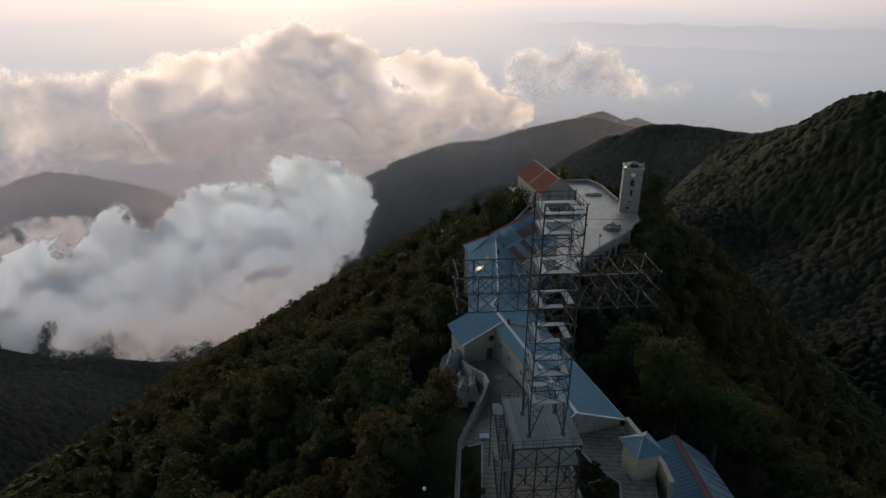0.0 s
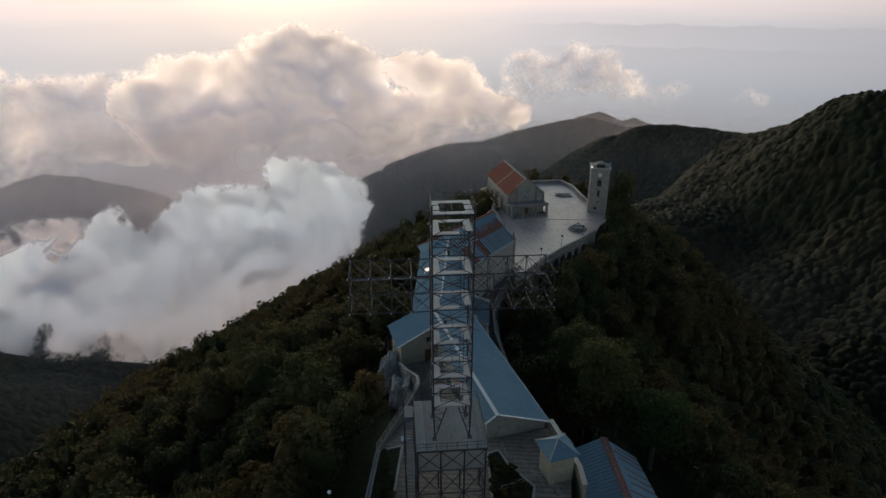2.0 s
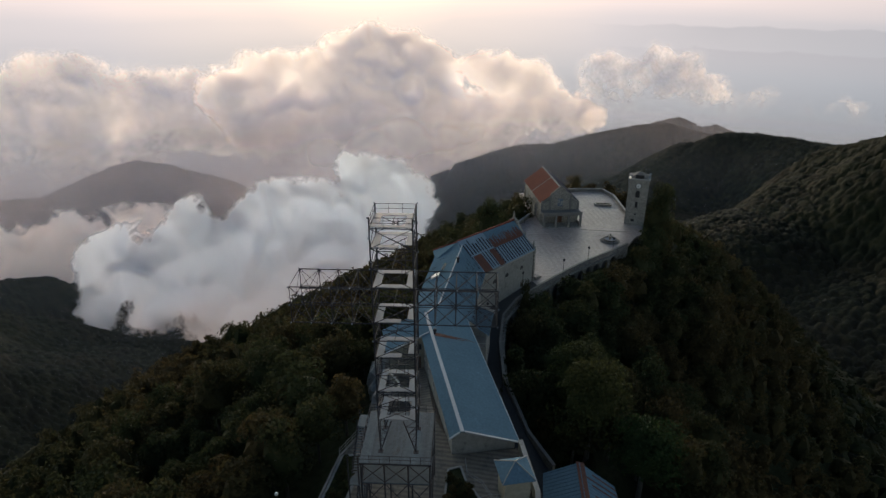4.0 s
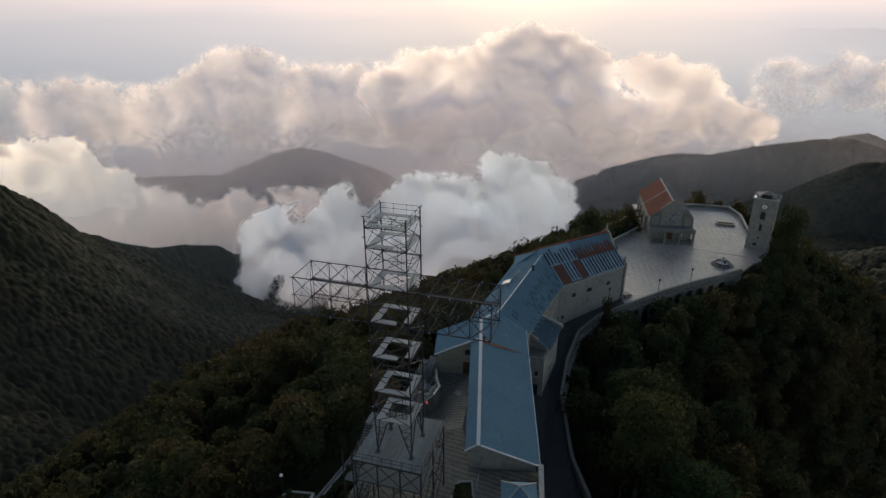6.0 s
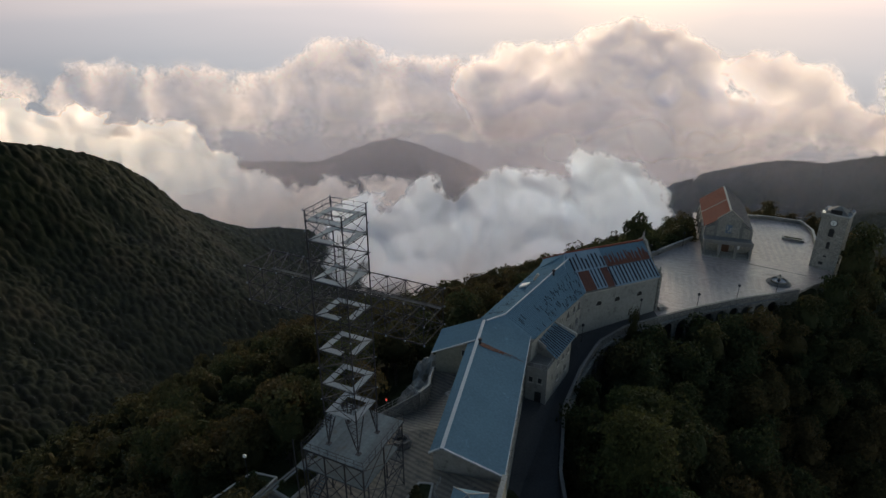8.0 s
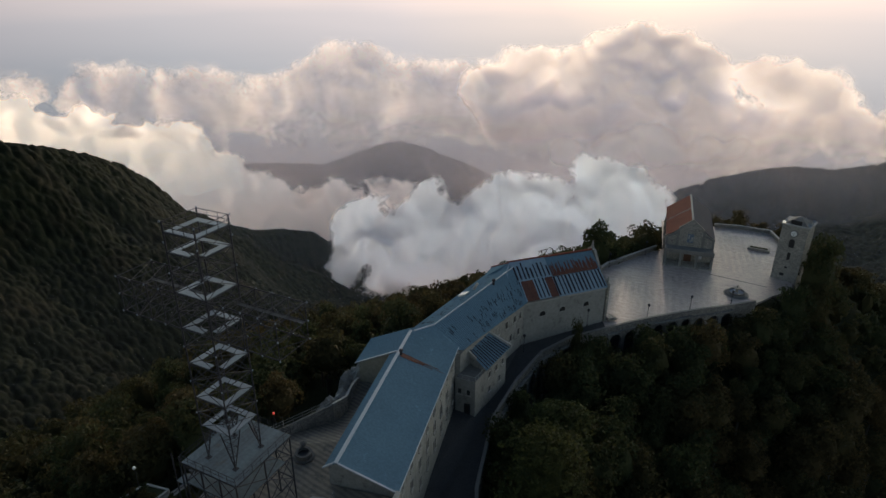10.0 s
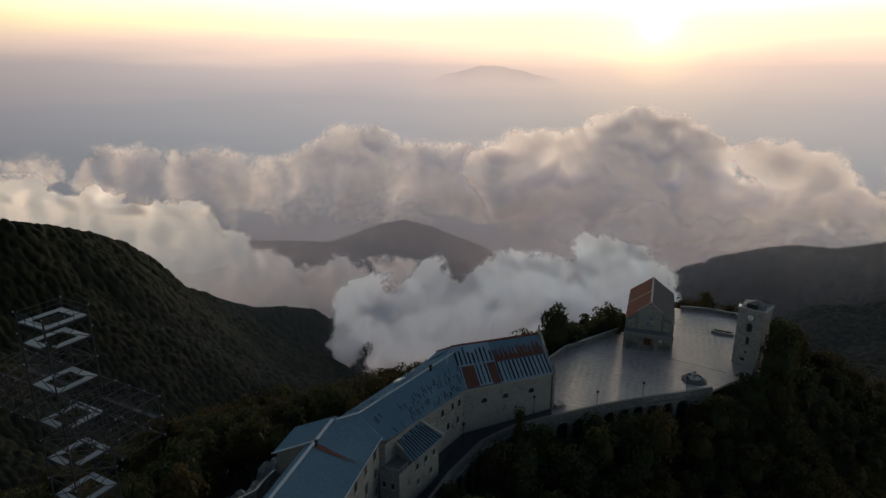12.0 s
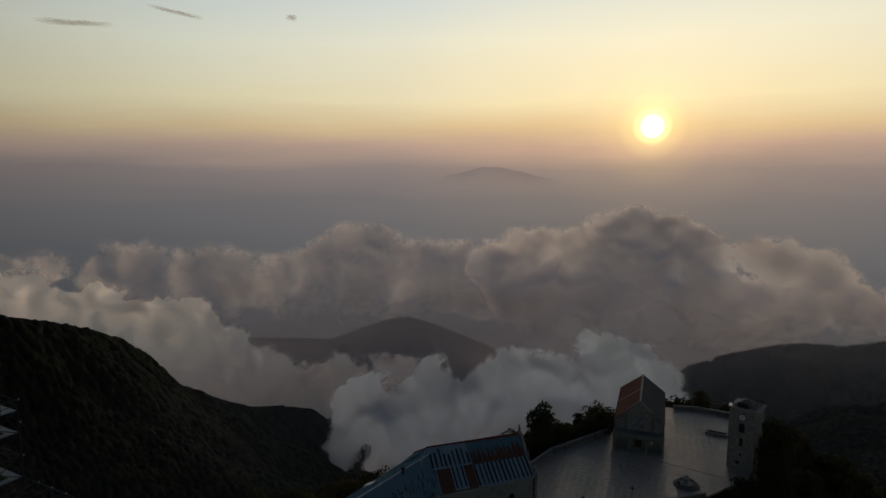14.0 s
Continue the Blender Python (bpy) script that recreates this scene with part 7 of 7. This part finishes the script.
def crown_points(rng, R, H, lobes, per):
    """Places and facings over the outside of a crown made of uneven boughs, open in between."""
    C, Nn = [], []
    for k in range(lobes):
        a, q = rng.uniform(0, 2 * math.pi), math.sqrt(rng.uniform(0, 1))
        h = rng.uniform(0.15, 1.0)
        w = R * (1 - 0.75 * max(0, h - 0.35)) * 0.72
        c = np.array((w * q * math.cos(a), w * q * math.sin(a), H * h))
        r = R * rng.uniform(0.28, 0.46)
        d = rng.normal(size=(per, 3))
        d[:, 2] = np.abs(d[:, 2]) * 1.1 - 0.35
        d /= np.linalg.norm(d, axis=1)[:, None]
        C.append(c + d * r * np.array((1, 1, 0.75)) * rng.uniform(0.72, 1.08, (per, 1)))
        Nn.append(d)
    return np.concatenate(C), np.concatenate(Nn)


def hollow_core(R, H, rng):
    """Dark leafy inside that closes the view through the crown."""
    bm = bmesh.new()
    bmesh.ops.create_icosphere(bm, subdivisions=2, radius=1)
    v = np.array([x.co[:] for x in bm.verts])
    f = [[x.index for x in g.verts] for g in bm.faces]
    bm.free()
    w = 1 + 0.22 * wave_noise(v, 1.1, rng.randint(1000), 3)
    v = v * w[:, None] * np.array((R * 0.55, R * 0.55, H * 0.36)) + (0, 0, H * 0.48)
    return v, f


def trunk_bm(h, r, rng):
    bm = bmesh.new()
    turned(((r * 1.5, -1.2), (r * 1.05, 0.4), (r * 0.85, h * 0.5), (r * 0.4, h)), 7, bm)
    for k in range(6):
        a, z0 = rng.uniform(0, 6.28), h * rng.uniform(0.45, 0.85)
        p, q = Vector((0, 0, z0)), Vector((math.cos(a) * h * 0.32, math.sin(a) * h * 0.32, z0 + h * 0.33))
        rot = (q - p).to_track_quat("Z", "Y").to_matrix().to_4x4()
        before = set(bm.verts)
        turned(((r * 0.38, 0), (r * 0.12, (q - p).length)), 5, bm)
        bmesh.ops.transform(bm, matrix=Matrix.Translation(p) @ rot, verts=[v for v in bm.verts if v not in before])
    return bm


def tree_kind(seed, size=1.0, lobes=24, per=60, leaf=0.27, leaves=None):
    rng = np.random.RandomState(seed)
    R, H, stem = size * rng.uniform(3.2, 4.6), size * rng.uniform(6.0, 8.0), size * rng.uniform(2.6, 3.6)
    c, n = crown_points(rng, R, H, lobes, per)
    v, f = leaf_quads(c, n, leaf, rng)
    v2, f2 = hollow_core(R, H, rng)
    V = np.concatenate([v, v2])
    F = f.tolist() + [[i + len(v) for i in g] for g in f2]
    t = thing("beech_tree", Matrix(), "broad-leaved tree with a dense olive and rust-tinged crown", "tree", "trees below the walls")
    part("trunk", trunk_bm(stem + H * 0.55, 0.22 * size, rng), BARK, t)
    crown = part("crown", raw_mesh("crown", V.tolist(), F, leaves or LEAVES), None, t)
    crown.location = (0, 0, stem)
    return t


BUILT = [
    [(-2.2, 50), (30, 50), (29, 84), (24, 92), (19.5, 107), (17.6, 120), (17.2, 131), (20, 139.5), (25.6, 147.3), (32.4, 158.2), (39.3, 167.8), (47, 177), (51.5, 183), (55, 190), (60, 196), (60, 212), (54, 216), (50.5, 231), (46.5, 238.2), (36, 237), (29, 235), (12, 231), (18.5, 204), (16.5, 199), (10.4, 184), (8.5, 160), (9, 159.5), (-3, 143), (-2.5, 118), (-2, 104), (-3.5, 103), (-4.5, 93), (1.0, 84), (-0.6, 76), (-3, 68), (-8, 58)],
    [(28, 52), (50, 52), (48, 88), (28, 90)],
]


def inside(x, y, poly):
    hit = np.zeros(x.shape, bool)
    for (x0, y0), (x1, y1) in zip(poly, poly[1:] + poly[:1]):
        hit ^= ((y0 > y) != (y1 > y)) & (x < (x1 - x0) * (y - y0) / (y1 - y0 + 1e-12) + x0)
    return hit


def scatter(step, x0, x1, y0, y1, seed, margin, loose=1.0):
    rng = np.random.RandomState(seed)
    gx, gy = np.meshgrid(np.arange(x0, x1, step), np.arange(y0, y1, step))
    x = (gx + rng.uniform(-0.45, 0.45, gx.shape) * step * loose).ravel()
    y = (gy + rng.uniform(-0.45, 0.45, gy.shape) * step * loose).ravel()
    ok = np.ones(x.shape, bool)
    for poly in BUILT:
        for dx, dy in ((0, 0), (margin, 0), (-margin, 0), (0, margin), (0, -margin)):
            ok &= ~inside(x + dx, y + dy, poly)
    return x[ok], y[ok]


def joined_woods(name, x, y, z, lobes, per, leaf, seed, label, core=1, tall=(5.0, 8.5), wide=(2.8, 4.6), full=0.74, smooth=False, sink=0.0, leaves=None):
    """Many crowns in one mesh."""
    rng = np.random.RandomState(seed)
    V, F, n = [], [], 0
    cv, cf = ball_of(core)
    for k in range(len(x)):
        R, H = rng.uniform(*wide), rng.uniform(*tall)
        base = np.array((x[k], y[k], z[k] + rng.uniform(1.5, 3.0) - sink * H))
        c, nn = crown_points(rng, R, H, lobes, per)
        v, f = leaf_quads(c, nn, leaf, rng)
        V.append(v + base)
        F += (f + n).tolist()
        n += len(v)
        w = 1 + (rng.uniform(-0.36, 0.30, len(cv)) if core < 2 else 0.3 * wave_noise(cv + rng.uniform(-9, 9, 3), 1.0, 7, 2))
        V.append(cv * w[:, None] * np.array((R * full, R * full, H * 0.47)) + base + (0, 0, H * 0.46))
        F += (cf + n).tolist()
        n += len(cv)
    me = raw_mesh(name, np.concatenate(V).tolist(), F, leaves or LEAVES, smooth)
    return tagged(new(name, me), label, "woods", kind="stuff")


def ball_of(level):
    bm = bmesh.new()
    bmesh.ops.create_icosphere(bm, subdivisions=level, radius=1)
    v = np.array([x.co[:] for x in bm.verts])
    f = np.array([[x.index for x in g.verts] for g in bm.faces])
    bm.free()
    return v, f


def canopy():
    """The closed roof of the far woods: every crown a dome of its own height, over the whole of the slopes to the last ridge."""
    A = np.radians(np.arange(-48, 90, 0.15))
    R = 130 * 1.0032 ** np.arange(950)
    ga, gr = np.meshgrid(A, R)
    x, y = EYE[0] - gr * np.sin(ga), EYE[1] + gr * np.cos(ga)
    z = cut_ground(x, y, ground_height(x, y))

    def chance(i, j, k):
        v = np.sin(i * 12.9898 + j * 78.233 + k * 37.719) * 43758.5453
        return v - np.floor(v)
    near, who, tall = np.full(x.shape, 9.0), np.zeros(x.shape), np.zeros(x.shape)
    cell = 8.2
    ci, cj = np.floor(x / cell), np.floor(y / cell)
    for di in (-1, 0, 1):
        for dj in (-1, 0, 1):
            i, j = ci + di, cj + dj
            px, py = (i + 0.1 + 0.8 * chance(i, j, 1)) * cell, (j + 0.1 + 0.8 * chance(i, j, 2)) * cell
            q = np.hypot(x - px, y - py) / (cell * (0.55 + 0.25 * chance(i, j, 3)))
            who = np.where(q < near, chance(i, j, 5), who)
            tall = np.where(q < near, chance(i, j, 4), tall)
            near = np.minimum(near, q)
    top = 2.0 + 2.5 * tall + 5.0 * (1 - np.clip(near, 0, 1.15) ** 2.2)
    # twigs and leaves roughen the domes; near the nearer woods the roof lies lower, under their crowns
    top = top + 1.2 * (chance(np.arange(x.size).reshape(x.shape) % 9973, np.floor(gr), 11) - 0.5)
    top = top - 6.0 * np.clip((60 - np.maximum(np.maximum(-270 - x, x - 270), y - 410)) / 60, 0, 1)
    # the crowns lean out from the slope
    along, across = np.gradient(z, R, axis=0), np.gradient(z, A, axis=1) / gr
    gx, gy = -along * np.sin(ga) - across * np.cos(ga), along * np.cos(ga) - across * np.sin(ga)
    flat = np.sqrt(1 + gx * gx + gy * gy)
    x, y, z = x - 0.85 * top * gx / flat, y - 0.85 * top * gy / flat, z + top * (0.25 + 0.75 / flat)
    n = len(A)
    inner = ((x > -84) & (x < 114) & (y > 26) & (y < 264)) | (z < -1285)
    # the sides turned away from the valley carry none
    rise = (z - EYE[2]) / gr
    away_side = rise < np.maximum.accumulate(rise, 0) - 0.09
    inner |= away_side
    bad = inner[:-1, :-1] & inner[1:, 1:]
    i = (np.arange(len(R) - 1)[:, None] * n + np.arange(n - 1)[None])[~bad]
    F = np.stack([i, i + n, i + n + 1, i + 1], -1)
    me = bpy.data.meshes.new("far_canopy")
    V = np.stack([x, y, z], -1).reshape(-1, 3).astype(np.float32)
    used, F = np.unique(F, return_inverse=True)
    V, who, F = V[used], who.ravel()[used], F.reshape(-1, 4)
    me.vertices.add(len(V))
    me.vertices.foreach_set("co", V.ravel())
    me.loops.add(F.size)
    me.loops.foreach_set("vertex_index", F.ravel().astype(np.int32))
    me.polygons.add(len(F))
    me.polygons.foreach_set("loop_start", np.arange(0, F.size, 4, dtype=np.int32))
    me.update(calc_edges=True)
    me.attributes.new("crown", "FLOAT", "POINT").data.foreach_set("value", who.astype(np.float32))

    me.materials.append(CANOPY)
    return tagged(new("far_canopy", me), "unbroken dark woods over the distant slopes and ridges", "woods", kind="stuff")


def canopy_material():
    m, tree, bsdf, out = nodes_of("far_crowns")
    who = tree.nodes.new("ShaderNodeAttribute")
    who.attribute_name = "crown"
    big = noise_at(tree, 0.012, 4, where="World")
    fine = noise_at(tree, 0.8, 5, 0.7, where="World")
    a = ramp(tree, who.outputs["Fac"], ((0.0, (0.008, 0.012, 0.006)), (0.5, (0.016, 0.020, 0.010)), (1.0, (0.031, 0.033, 0.016))))
    b = ramp(tree, who.outputs["Fac"], ((0.0, (0.018, 0.016, 0.010)), (1.0, (0.040, 0.031, 0.017))))
    col = mixed(tree, ramp(tree, big, ((0.48, 0.0), (0.68, 0.7))), a, b)
    col = mixed(tree, 1.0, col, ramp(tree, fine, ((0.3, 0.45), (0.7, 1.2))), "MULTIPLY")
    tree.links.new(col, bsdf.inputs["Base Color"])
    bsdf.inputs["Roughness"].default_value = 0.85
    bsdf.inputs["Specular IOR Level"].default_value = 0.1
    bumped(tree, bsdf, fine, 0.9, 0.9)
    return m


CANOPY = canopy_material()
BROAD_TREES = [(35.5, 93.0, 16.0), (44.0, 86.5, 11.0), (33.0, 104.0, 10.0)]
edge_trees = [(14.0, 198.5, 4.2), (11.0, 192.5, 3.4), (7.6, 186.5, 3.2), (16.0, 205.0, 4.0), (6.4, 178.0, 2.6), (62.5, 197.5, 5.0), (63.0, 206.0, 6.0), (58.5, 189.5, 3.5), (61.8, 201.5, 4.0), (21.6, 138.6, 4.4), (50.5, 176.5, 2.4)]


def woods():
    kinds = [tree_kind(s) for s in (1, 2, 3, 4, 5, 6)]
    rng = random.Random(8)
    x, y = scatter(5.9, -95, 125, 15, 275, 3, 2.6)
    z = cut_ground(x, y, ground_height(x, y))
    near = np.minimum.reduce([np.hypot(x - 25, y - 75) , np.hypot(x - 24, y - 120), np.hypot(x - 45, y - 165), np.hypot(x + 15, y - 90), np.hypot(x - 18, y - 175)])
    order = np.argsort(near)
    order = order[~((x[order] > -9) & (x[order] < 1.5) & (y[order] > 79) & (y[order] < 101))]
    single = order[:283]
    for i, k in enumerate(single):
        s = rng.uniform(0.85, 1.45)
        m = pose(x[k], y[k], z[k] - 0.2, 0, 0, rng.uniform(0, 360)) @ Matrix.Diagonal((s, s, s * rng.uniform(0.85, 1.15), 1))
        if i < len(kinds):
            kinds[i].matrix_basis = m
        else:
            c = copy_thing(kinds[i % len(kinds)], m)
            c.matrix_basis = m
    # trees that rise over the edge of the square and of the road
    for i, (tx, ty, top) in enumerate(edge_trees):
        tz = float(cut_ground(np.array([tx]), np.array([ty]), ground_height([tx], [ty]))[0]) - 0.2
        ts = (top - tz) / 10.3
        wide = min(ts, 1.1) if ty > 150 else 0.38
        c = copy_thing(kinds[i % len(kinds)], pose(tx, ty, tz, 0, 0, 70 * i) @ Matrix.Diagonal((wide, wide, ts, 1)))
        c["label"] = "small broad-leaved tree at the edge of the paved square"
    # the broad old trees beside the road, and a small rust-leaved one by the lower house
    for i, (tx, ty, top) in enumerate(BROAD_TREES):
        t = tree_kind(40 + i, 2.1, 60, 95, 0.30, GREEN_LEAVES)
        tz = float(cut_ground(np.array([tx]), np.array([ty]), ground_height([tx], [ty]))[0]) - 0.3
        t.matrix_basis = pose(tx, ty, tz, 0, 0, 50 * i) @ Matrix.Diagonal((1, 1, (top - tz) / 22.0, 1))
        t["label"] = "broad old tree with a dense round dark green crown"
    rest = order[283:]
    joined_woods("woods", x[rest], y[rest], z[rest], 11, 18, 0.45, 5, "dense beech woods in early autumn on the slopes under the walls", full=0.6)
    # slopes further out
    x, y = scatter(5.6, -270, 270, -20, 410, 6, 2, 1.5)
    out = ~((x > -98) & (x < 128) & (y > 12) & (y < 278))
    az = np.degrees(np.arctan2(-(x - 30), y + 30))
    out &= (az > -50) & (az < 85)
    x, y = x[out], y[out]
    z = ground_height(x, y)
    ok = z > -620
    joined_woods("far_woods", x[ok], y[ok], z[ok], 3, 4, 0.85, 6, "unbroken dark woods covering the valley sides", core=1, wide=(2.8, 5.2), tall=(4.5, 8.0), full=0.8, smooth=False, sink=0.42, leaves=FAR_LEAVES)
    canopy()


woods()

# ---- small things of the court, rocks ----
court_things()
outcrop("rock_outcrop", 0.0, 87.2, 6.0, (2.4, 4.4, 5.6), 3, "pale cracked limestone cliff under the hospice")
outcrop("rock_outcrop", -3.0, 95.0, 5.8, (2.4, 4.6, 5.4), 4, "pale cracked limestone cliff under the hospice")
outcrop("rock_pinnacle", -55.6, 276.7, -66, (3.2, 3.4, 7.5), 6, "pale rock pinnacle standing out of the woods")
outcrop("rock_pinnacle", -63.0, 274.0, -74, (3.0, 3.0, 5.0), 7, "pale rock pinnacle standing out of the woods")
